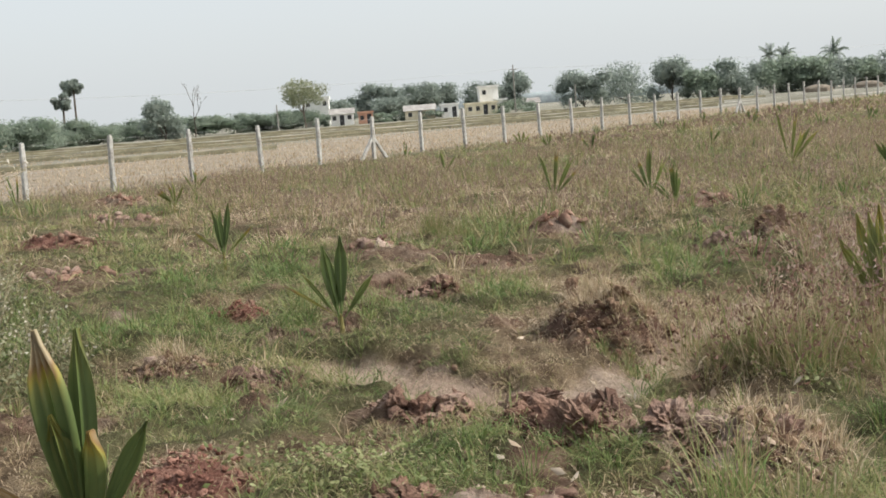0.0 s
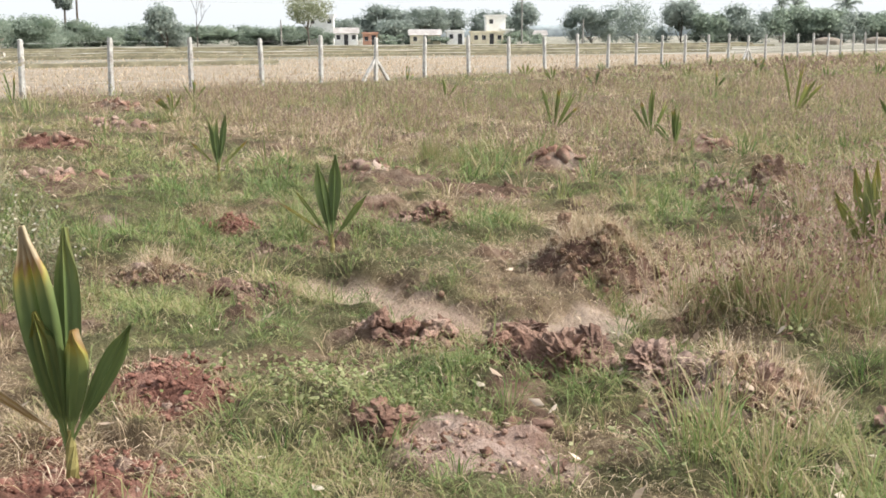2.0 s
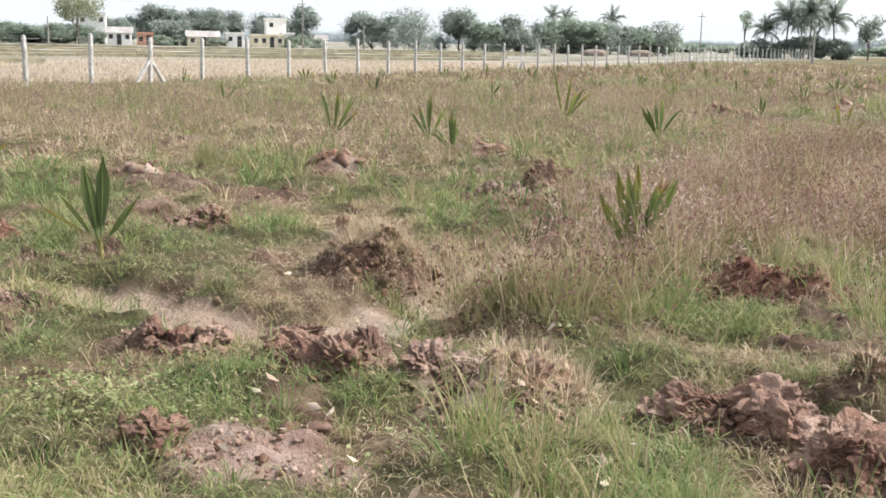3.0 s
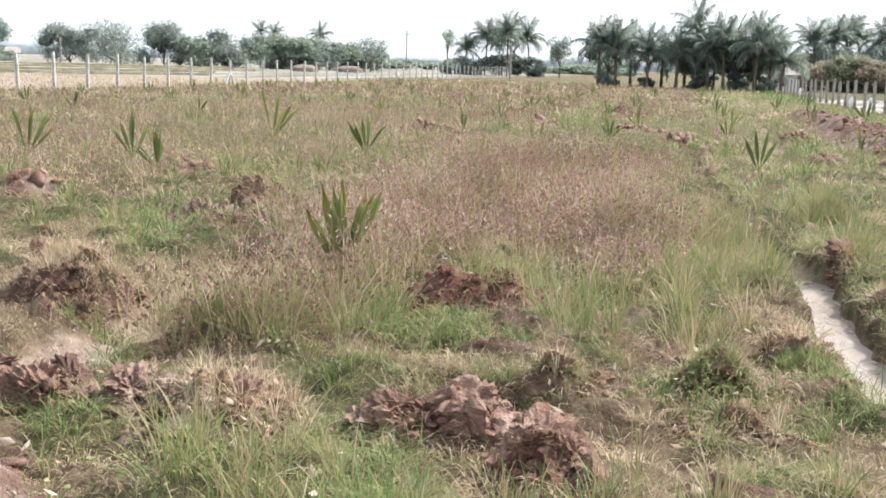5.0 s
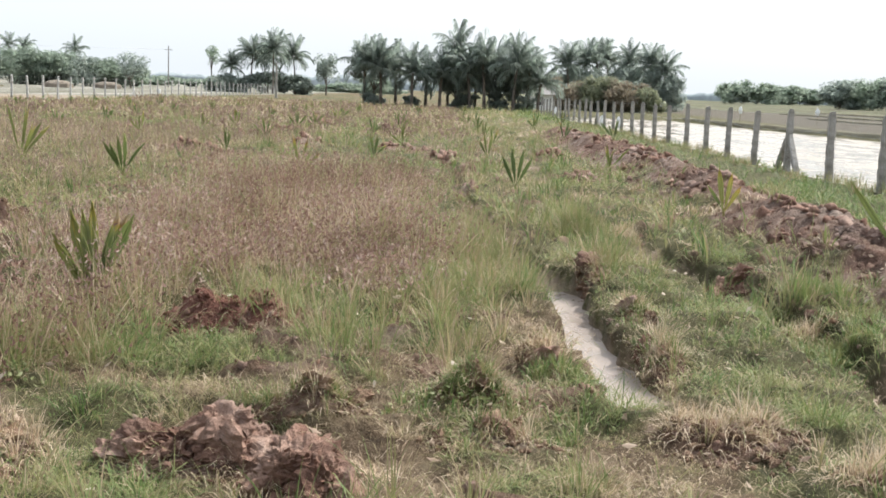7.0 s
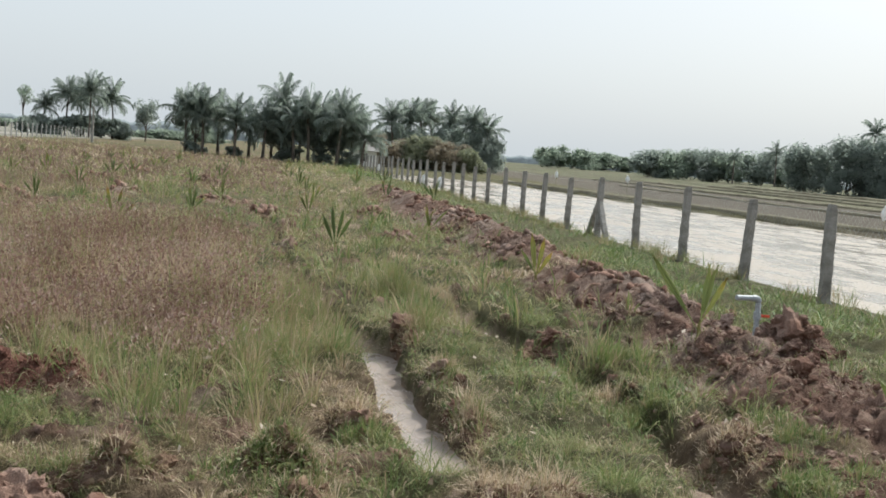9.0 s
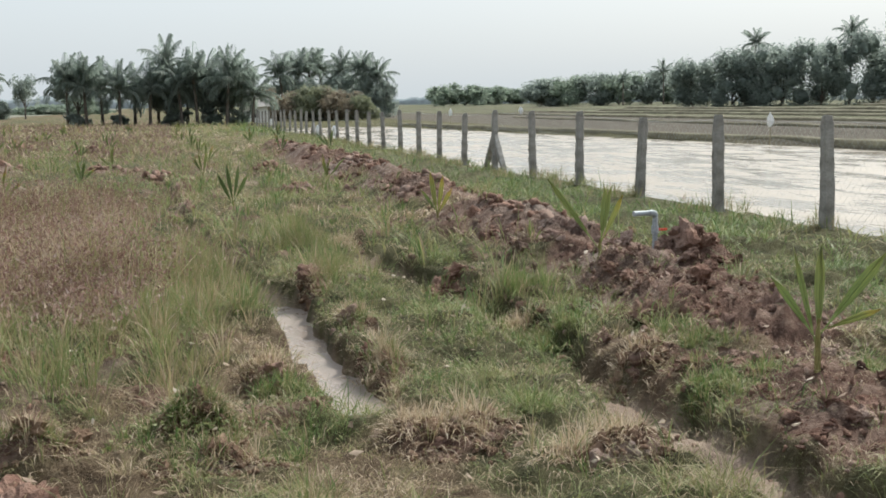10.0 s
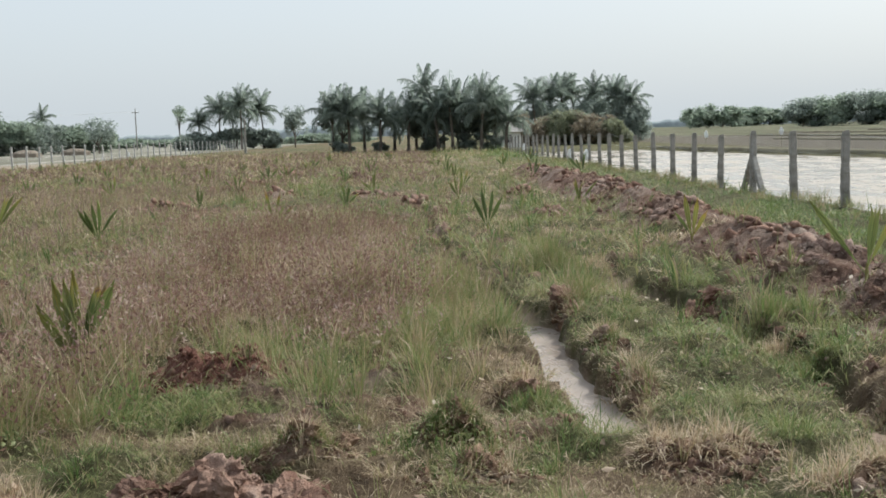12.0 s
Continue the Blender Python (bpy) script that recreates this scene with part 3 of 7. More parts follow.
def post_mesh(name, tall, w0, w1, seed, mat):
    """A cast post: tapering, with chipped edges, a slight bow and a rough top."""
    rnd = random.Random(seed)
    bm = bmesh.new()
    rings, steps = [], 14
    bow, twist = rnd.uniform(-0.012, 0.012), rnd.uniform(-0.1, 0.1)
    for k in range(steps + 1):
        f = k / steps
        w = (w0 * (1 - f) + w1 * f) * (0.78 if k == steps else 1) + rnd.uniform(-0.003, 0.003)
        c, r = 0.28 * w, []
        for px, py in ((-w, -w + c), (-w + c, -w), (w - c, -w), (w, -w + c), (w, w - c), (w - c, w), (-w + c, w), (-w, w - c)):
            a = twist * f
            qx, qy = px + rnd.uniform(-0.007, 0.007), py + rnd.uniform(-0.007, 0.007)
            z = -0.25 + (tall + 0.25) * f + (rnd.uniform(-0.02, 0.01) if k == steps else 0)
            r.append(bm.verts.new((qx * math.cos(a) - qy * math.sin(a) + bow * math.sin(math.pi * f), qx * math.sin(a) + qy * math.cos(a), z)))
        rings.append(r)
    for a, b in zip(rings[:-1], rings[1:]):
        for i in range(8):
            bm.faces.new((a[i], a[(i + 1) % 8], b[(i + 1) % 8], b[i]))
    bm.faces.new(rings[-1])
    me = bpy.data.meshes.new(name)
    bm.to_mesh(me)
    bm.free()
    me.materials.append(mat)
    return me


def strand(name, pts, r, mat, parent, label="", sides=4):
    """A wire through points, as a thin tube."""
    bm = bmesh.new()
    rings = []
    for k, p in enumerate(pts):
        a, b = Vector(pts[max(0, k - 1)]), Vector(pts[min(len(pts) - 1, k + 1)])
        q = (b - a).to_track_quat("Z", "Y")
        rings.append([bm.verts.new(Vector(p) + q @ Vector((r * math.cos(2 * math.pi * i / sides), r * math.sin(2 * math.pi * i / sides), 0))) for i in range(sides)])
    for a, b in zip(rings[:-1], rings[1:]):
        for i in range(sides):
            bm.faces.new((a[i], a[(i + 1) % sides], b[(i + 1) % sides], b[i]))
    bm.faces.new(rings[0][::-1])
    bm.faces.new(rings[-1])
    return part(name, bm, mat, parent, label)


def at_ground(x, y):
    return float(height(np.array([x]), np.array([y]))[0])


def build_fence(x, slope, y0, count, tall, half, mat, strands, braces, label, seed, first=0):
    fence = tagged(new("fence"), label, "fence")
    fence.location = (x, y0, 0)
    meshes = [post_mesh("post", tall, half * 1.12, half * 0.92, seed + k, mat) for k in range(6)]
    rnd = random.Random(seed)
    tops = []
    for k in range(count):
        y = y0 + SPACING * k + rnd.uniform(-0.04, 0.04)
        ob = part_of("post", meshes[rnd.randrange(6)], mat, fence)
        dx = rnd.uniform(-0.03, 0.03) + slope * (y - y0)
        zz = at_ground(x + dx, y) + rnd.uniform(-0.05, 0.05)
        ob.matrix_local = pose(dx, y - y0, zz, rnd.uniform(-1.2, 1.2), rnd.uniform(-1.6, 1.6), rnd.uniform(-7, 7))
        tops.append((dx, y - y0, zz))
    for hgt in strands:
        pts = []
        for (ax, ay, az_), (bx, by, bz) in zip(tops[:-1], tops[1:]):
            for f in (0, 0.5):
                pts.append((ax + (bx - ax) * f + half, ay + (by - ay) * f, az_ + (bz - az_) * f + hgt - (0.02 if f else 0)))
        pts.append((tops[-1][0] + half, tops[-1][1], tops[-1][2] + hgt))
        strand("wire", pts, 0.0022, MAT_WIRE, fence, "thin galvanised wire")
    for k, sides in braces:
        for s in sides:
            ob = part_of("brace", meshes[(k + 1) % 6], mat, fence, "leaning concrete strut")
            dx, yy, zz = tops[k]
            ob.matrix_local = pose(dx, yy + s * 0.80, zz - 0.12, s * 40, 0, 0)
            ob.scale = (0.9, 0.9, 0.86)
    return fence, tops


fence_left, tops_left = build_fence(FENCE_L, -0.007, 15.25 - 2 * SPACING, 62, 1.56, 0.062, MAT_POST_WHITE, (0.35, 0.75, 1.15, 1.45), [(7, (-1, 1)), (19, (-1, 1)), (31, (-1, 1))],
                                    "row of whitewashed concrete posts with wire along stubble", 3)
fence_right, tops_right = build_fence(FENCE_R, 0.0065, 11.44 - 3 * SPACING, 34, 1.40, 0.070, MAT_POST_GREY, (0.5, 0.95, 1.33), [(8, (-1, 1)), (20, (-1, 1))],
                                      "row of weathered grey concrete posts with wire netting", 11)


def netting(fence, tops, z0, z1, cell, half):
    """Woven wire net between the posts: zigzag strips."""
    v, f = [], []
    r = 0.0011
    def rod(a, b):
        d = (b - a).normalized()
        s = d.cross(Vector((1, 0, 0))).normalized() * r
        o = Vector((r, 0, 0))
        i = len(v)
        v.extend([tuple(a + s), tuple(a - s), tuple(b - s), tuple(b + s), tuple(a + o), tuple(a - o), tuple(b - o), tuple(b + o)])
        f.extend([(i, i + 1, i + 2, i + 3), (i + 4, i + 5, i + 6, i + 7)])
    y0, y1 = tops[0][1], tops[8][1]
    nrow = int((z1 - z0) / cell)
    ncol = int((y1 - y0) / cell)
    for j in range(nrow):
        for i in range(ncol):
            odd = (i + j) % 2
            ya, yb = y0 + i * cell, y0 + (i + 1) * cell
            za, zb = z0 + (j + odd) * cell, z0 + (j + 1 - odd) * cell
            rod(Vector((half, ya, za)), Vector((half, yb, zb)))
    me = fast_mesh("netting", np.array(v), [np.array(f)])
    return part_of("netting", me, MAT_WIRE, fence, "woven wire netting")


netting(fence_right, tops_right, -0.05, 1.33, 0.06, 0.075)


# ---- earth banks between the far fields ----
MAT_BANK = mottled("grassy_bank", [(0.3, (0.085, 0.075, 0.05)), (0.55, (0.15, 0.135, 0.085)), (0.75, (0.23, 0.205, 0.14))], 0.9, 7.0, 0.95, 0.8, 0.06)
MAT_BANK_PALE = mottled("bare_pale_bank", [(0.3, (0.24, 0.205, 0.17)), (0.7, (0.38, 0.34, 0.29))], 0.7, 7.0, 0.95, 0.6, 0.05)


def bund(pts, width, tall, mat, label, seed):
    """A low earth bank that follows a line, uneven in height and width."""
    bm = bmesh.new()
    rings = []
    run = 0.0
    for (ax, ay), (bx, by) in zip(pts[:-1], pts[1:]):
        ll = math.hypot(bx - ax, by - ay)
        ux, uy = (bx - ax) / ll, (by - ay) / ll
        for k in range(int(ll / 1.5) + 1):
            s = min(ll, 1.5 * k)
            run += 1.5
            q = Vector((run * 0.21, seed * 7.3, 0))
            w = width * (1 + 0.35 * noise.noise(q))
            h = tall * (1 + 0.4 * noise.noise(q * 1.7 + Vector((3, 0, 0))) + 0.25 * noise.noise(q * 6))
            px, py = ax + ux * s - uy * 0.4 * noise.noise(q * 0.8), ay + uy * s + ux * 0.4 * noise.noise(q * 0.8)
            z = at_ground(px, py)
            rings.append([bm.verts.new((px - uy * o * w, py + ux * o * w, z + e * h - 0.5 * (e == 0))) for o, e in ((-1, 0), (-0.55, 0.75), (-0.2, 1.0), (0.3, 0.95), (0.6, 0.6), (1, 0))])
    for a, b in zip(rings[:-1], rings[1:]):
        for i in range(5):
            bm.faces.new((a[i], a[i + 1], b[i + 1], b[i]))
    ob = part("field_bank", bm, mat)
    ob.data.polygons.foreach_set("use_smooth", np.ones(len(ob.data.polygons), bool))
    return tagged(ob, label, "earth bank", "banks between the fields")


bund([(26.1, -70), (26.1, 39), (20.3, 92)], 0.6, 0.10, MAT_BANK, "dark earthen bank at far edge of flooded paddy", 1)
for k, (off, h) in enumerate(((10.5, .16), (17, .2), (25, .2), (34, .24), (45, .26), (58, .28), (74, .3), (96, .32))):
    brnd = random.Random(60 + k)
    bund([(26 + off + brnd.uniform(-2, 2), -60 + 3 * off * brnd.random()), (26 + off + brnd.uniform(-2, 2), 35 + brnd.uniform(-15, 15)), (23 + off * 1.1 + brnd.uniform(-3, 3), 95 + brnd.uniform(-20, 60))], 0.4 + 0.008 * off, h, MAT_BANK, "low grassy bank between terraced fields", 2 + k)
for k, (d, h, side, pale) in enumerate(((62, .26, 30, 0), (84, .24, 50, 0), (101, .24, 60, 0), (109, .13, 50, 1), (124, .22, 80, 0), (132, .15, 80, 1), (144, .3, 90, 0), (158, .16, 90, 1))):
    cx, cy = -0.81 * d, 0.59 * d
    if d == 62:
        cx, cy = cx - 12, cy - 18
    bund([(cx - 0.59 * side, cy - 0.81 * side), (cx + 0.1 * side, cy + 0.14 * side), (cx + 0.56 * side, cy + 0.83 * side)], 0.5, h, MAT_BANK_PALE if pale else MAT_BANK, "low pale bank across stubble" if pale else "low dark weedy bank across stubble", 20 + k)


# ---- coconut seedlings ----
MAT_SEED = leafy("seedling_leaf", [(0.0, (0.085, 0.13, 0.042)), (0.35, (0.155, 0.205, 0.07)), (0.6, (0.26, 0.28, 0.09)), (0.76, (0.40, 0.33, 0.07)), (0.88, (0.34, 0.21, 0.09)), (1.0, (0.50, 0.40, 0.25))], 0.42, 0.38, "tint", 0.45)
MAT_SEED_STEM = mottled("seedling_stem", [(0.3, (0.16, 0.14, 0.045)), (0.7, (0.28, 0.24, 0.09))], 9, 60, 0.6, 0.2)


def leaf_mesh(length, width, a0, a1, split, seed, tint0, tint1, stalk=0.25, fold=0.5):
    """A young coconut leaf: a stalk that widens into a pleated, keeled blade, its tip whole or forked. It leans along +x."""
    rnd = random.Random(seed)
    steps, across = 16, 5
    x = z = 0.0
    v, tint = [], []
    ang = a0
    curl = rnd.uniform(-0.5, 0.5)
    for k in range(steps + 1):
        s = k / steps
        ang = a0 + (a1 - a0) * s ** 1.6
        x += math.sin(ang) * length / steps * (k > 0)
        z += math.cos(ang) * length / steps * (k > 0)
        if s < stalk:
            w = width * (0.10 + 0.10 * s / stalk)
        else:
            u = (s - stalk) / (1 - stalk)
            w = width * (0.2 + 0.8 * math.sin(math.pi * min(1, 0.03 + 0.93 * u ** 1.1)) ** 0.7) * (1 - smooth(0.7, 1.0, u) * 0.7)
        w = max(w, 0.003)
        gap = 0.55 * width * max(0.0, s - split) / max(0.05, 1 - split) if split < 1 else 0.0
        tw = curl * s
        for side in (-1, 1):
            for j in range(across):
                g = j / (across - 1)
                y = side * (gap + w * g * 0.5)
                pleat = 0.015 * width / 0.1 * (1 if j % 2 else -1) * (s > stalk)
                d = abs(y) * fold + pleat
                cx, sx = math.cos(tw), math.sin(tw)
                yy, dd = y * cx - d * sx, y * sx + d * cx
                v.append((x - math.cos(ang) * dd * -1 * 0 + math.cos(ang) * -dd, yy, z + math.sin(ang) * dd))
                tint.append(min(1, max(0, tint0 + (tint1 - tint0) * smooth(0.62, 0.95, s) + rnd.uniform(-0.05, 0.05) + 0.15 * (j % 2))))
    f = []
    row = 2 * across
    for k in range(steps):
        for side in range(2):
            for j in range(across - 1):
                a = k * row + side * across + j
                f.append((a, a + 1, a + row + 1, a + row) if side else (a + 1, a, a + row, a + row + 1))
    me = fast_mesh("leaf", np.array(v), [np.array(f)], np.array(tint))
    me.materials.append(MAT_SEED)
    me.polygons.foreach_set("use_smooth", np.ones(len(f), bool))
    return me


def tube(bm, pts, radii, sides=8):
    rings = []
    for k, p in enumerate(pts):
        a, b = Vector(pts[max(0, k - 1)]), Vector(pts[min(len(pts) - 1, k + 1)])
        q = (b - a).to_track_quat("Z", "Y")
        rings.append([bm.verts.new(Vector(p) + q @ Vector((radii[k] * math.cos(2 * math.pi * i / sides), radii[k] * math.sin(2 * math.pi * i / sides), 0))) for i in range(sides)])
    for a, b in zip(rings[:-1], rings[1:]):
        for i in range(sides):
            bm.faces.new((a[i], a[(i + 1) % sides], b[(i + 1) % sides], b[i]))
    bm.faces.new(rings[0][::-1])
    bm.faces.new(rings[-1])


def stem_mesh(tall, r):
    bm = bmesh.new()
    tube(bm, [(0, 0, -0.05), (0.004, 0, tall * 0.3), (0.0, 0.003, tall * 0.7), (0.002, 0, tall)], [r * 1.25, r * 1.05, r * 0.9, r * 0.5], 8)
    me = bpy.data.meshes.new("stem")
    bm.to_mesh(me)
    bm.free()
    me.materials.append(MAT_SEED_STEM)
    return me


def seedling(x, y, leaves, label, stem=0.14, r=0.014, sink=0.0):
    """leaves: (heading in degrees, length, width, first lean, last lean, split, first tint, last tint, sideways tilt)"""
    ob = tagged(new("coconut_seedling"), label, "seedling", "coconut seedlings planted in rows")
    ob.location = (x, y, at_ground(x, y) - sink)
    part_of("stem", stem_mesh(stem, r), None, ob)
    for k, (head, ln, w, a0, a1, sp, t0, t1, *tilt) in enumerate(leaves):
        lf = part_of("leaf", leaf_mesh(ln, w * 0.62, radians(a0), radians(a1), sp, int(1000 + 37 * x * 10 + k), t0, t1), None, ob)
        lf.matrix_local = pose(0, 0, stem * (0.35 + 0.5 * k / len(leaves)), 0, 0, head) @ pose(0, 0, 0, tilt[0] if tilt else 0, 0, 0)
    return ob


# the large one close to the path, with yellowed tips
seedling(-3.27, 2.0, [
    (134, 0.86, 0.22, -2, 3, 1.0, 0.20, 1.0, -7), (312, 0.82, 0.16, -4, -7, 1.0, 0.12, 0.5, -1),
    (318, 0.54, 0.17, 4, 6, 1.0, 0.40, 0.62, 8), (306, 0.46, 0.17, 5, 8, 1.0, 0.30, 0.80, -8),
    (325, 0.52, 0.12, 8, 18, 1.0, 0.18, 0.3, -27), (300, 0.50, 0.06, 12, 16, 1.0, 0.84, 0.92, 50)],
    "tall coconut seedling with yellowed leaf tips in turned soil", 0.2, 0.022)
seedling(-5.39, 5.48, [
    (315, 0.60, 0.15, -2, -3, 1.0, 0.2, 0.34, 9), (318, 0.64, 0.15, -3, -3, 1.0, 0.15, 0.3, -4), (310, 0.46, 0.08, 8, 30, 1.0, 0.3, 0.5, -36),
    (320, 0.46, 0.05, 4, 12, 1.0, 0.35, 0.6, 34), (300, 0.48, 0.035, 10, 24, 1.0, 0.6, 0.9, 52)],
    "coconut seedling with upright dark green leaves in grass", 0.14, 0.017)
seedling(-9.04, 7.5, [
    (320, 0.60, 0.15, -2, -3, 0.75, 0.2, 0.45, 4), (318, 0.62, 0.11, -4, -5, 1.0, 0.15, 0.35, -9), (310, 0.5, 0.045, 4, 20, 1.0, 0.5, 0.9, -46),
    (300, 0.42, 0.05, 6, 20, 1.0, 0.5, 0.9, 44)], "coconut seedling with split upright leaf on soil", 0.18, 0.017)
seedling(-2.08, 7.0, [
    (287, 0.56, 0.10, 0, 8, 1.0, 0.45, 0.55, 27), (290, 0.64, 0.12, -3, -4, 1.0, 0.5, 0.62, 13), (285, 0.66, 0.11, -4, -4, 1.0, 0.52, 0.64, 1),
    (280, 0.64, 0.16, -2, 4, 0.85, 0.3, 1.05, -18), (100, 0.58, 0.10, 4, 8, 1.0, 0.45, 0.55, -8), (300, 0.5, 0.08, 10, 24, 1.0, 0.48, 0.6, 36), (270, 0.60, 0.12, 4, 10, 1, .25, .4, -28), (110, 0.5, 0.09, 8, 14, 1, .45, .6, 18)],
    "bushy coconut seedling rising from tall dry grass", 0.28, 0.02)
seedling(3.69, 5.04, [
    (234, 0.58, 0.055, 0, -4, 1.0, 0.3, 0.45, 14), (238, 0.56, 0.09, -3, -4, 1.0, 0.35, 0.5, 0), (230, 0.46, 0.07, 6, 26, 1.0, 0.25, 0.4, 33),
    (236, 0.60, 0.10, 0, 12, 1.0, 0.28, 0.4, -34), (225, 0.42, 0.06, 14, 34, 1.0, 0.45, 0.7, -62)], "coconut seedling with arching leaves on bare soil", 0.3, 0.017)
seedling(4.01, 8.82, [
    (245, 0.80, 0.085, 0, 6, 1.0, 0.35, 0.45, 36), (248, 0.58, 0.13, -3, -3, 0.82, 0.35, 0.5, -7), (242, 0.50, 0.08, 6, 14, 1.0, 0.5, 0.7, -24)],
    "coconut seedling with one leaning leaf on spoil heap", 0.16, 0.017)
seedling(3.80, 13.77, [
    (254, 0.62, 0.11, -2, -3, 1.0, 0.5, 0.65, 9), (250, 0.55, 0.10, 0, 8, 1.0, 0.55, 0.7, -8), (256, 0.42, 0.09, 6, 14, 1.0, 0.6, 0.8, -28), (240, 0.4, 0.07, 8, 20, 1, .3, .5, 32)],
    "yellow-green coconut seedling on spoil heap", 0.16, 0.017)
seedling(1.33, 16.6, [
    (266, 0.56, 0.10, 0, 8, 1.0, 0.12, 0.2, 24), (268, 0.62, 0.10, -3, -3, 1.0, 0.12, 0.2, 8), (264, 0.60, 0.09, -3, -3, 1.0, 0.1, 0.2, -9),
    (270, 0.5, 0.09, 2, 10, 1.0, 0.15, 0.25, -27)], "coconut seedling with fan of dark leaves beside ditch", 0.14, 0.017)


def small_seedling(x, y, tall, seed):
    rnd = random.Random(seed)
    n = rnd.choice((3, 4, 4, 5))
    yellow = rnd.choice((0.18, 0.28, 0.36, 0.46))
    lv = []
    for k in range(n):
        lean = rnd.uniform(0, 8) if k < 2 else rnd.uniform(8, 26)
        side = (-1, 1)[k % 2] * rnd.uniform(4, 14) if k < 2 else rnd.choice((-1, 1)) * rnd.uniform(20, 42)
        lv.append((285 + rnd.uniform(-40, 40) + 180 * (rnd.random() < 0.25), tall * rnd.uniform(0.8, 1.05) * (1 if k < 2 else 0.85), rnd.uniform(0.065, 0.105), lean, lean + rnd.uniform(0, 26), rnd.choice((1, 1, 0.8)), yellow, yellow + rnd.choice((0.05, 0.1, 0.2, 0.7)), side))
    return seedling(x, y, lv, rnd.choice(("coconut seedling with spread green leaves in field grass", "coconut seedling with narrow drooping leaves in dry grass")), 0.14, 0.015)


PLANTED = [(-16.76, 12.84, .45), (-20.46, 16.32, .48), (-21.74, 12.51, .6), (-24.1, 12.49, .66), (-16.0, 8.6, .66), (-8.85, 13.75, .66), (-7.5, 14.3, .62), (-6.59, 13.21, .45),
           (-7.08, 18.72, .80), (-4.5, 15.92, .55), (-7.85, 29.0, .5), (-7.78, 36.4, .45), (-6.9, 37.5, .45), (-4.44, 23.3, .42), (-12.2, 26.7, .45), (-15.85, 20.0, .5),
           (-22.5, 26.4, .45), (-22.0, 32.3, .5), (-18.96, 29.4, .45), (-20.9, 35.8, .48), (-20.0, 39.3, .47), (-20.9, 45.0, .45), (-19.0, 45.7, .4), (-2.1, 17.6, .6),
           (-1.98, 34.1, .45), (-0.86, 29.0, .5), (-1.24, 22.7, .45), (1.19, 23.9, .5), (1.52, 35.0, .5), (1.56, 29.8, .45), (4.27, 48.0, .6)]
FAR_ROWS = [(3.6, 21.9, .5)] + [(-4.6 + 0.3 * math.sin(3 * k), 29.5 + 6.1 * k, .48) for k in range(7)] + [(-1.4 + 0.4 * math.sin(5 * k), 41.0 + 6.3 * k, .5) for k in range(6)] \
    + [(1.5 + 0.3 * math.sin(4 * k), 41.0 + 6.2 * k, .5) for k in range(6)] + [(4.3 + 0.3 * math.cos(3 * k), 28.0 + 6.1 * k, .5) for k in range(4)] \
    + [(-8.0 + 0.5 * math.sin(7 * k), 43.5 + 6.2 * k, .48) for k in range(6)] + [(-12.0 + 0.5 * math.cos(5 * k), 33.0 + 6.0 * k, .48) for k in range(7)] \
    + [(-16.0 + 0.5 * math.sin(6 * k), 27.0 + 6.2 * k, .48) for k in range(8)] + [(-20.0 + 0.5 * math.sin(2 * k), 52.0 + 6.2 * k, .48) for k in range(5)]
for k, (sx, sy, sh) in enumerate(PLANTED + FAR_ROWS):
    small_seedling(sx, sy, sh * 1.3, 500 + k)


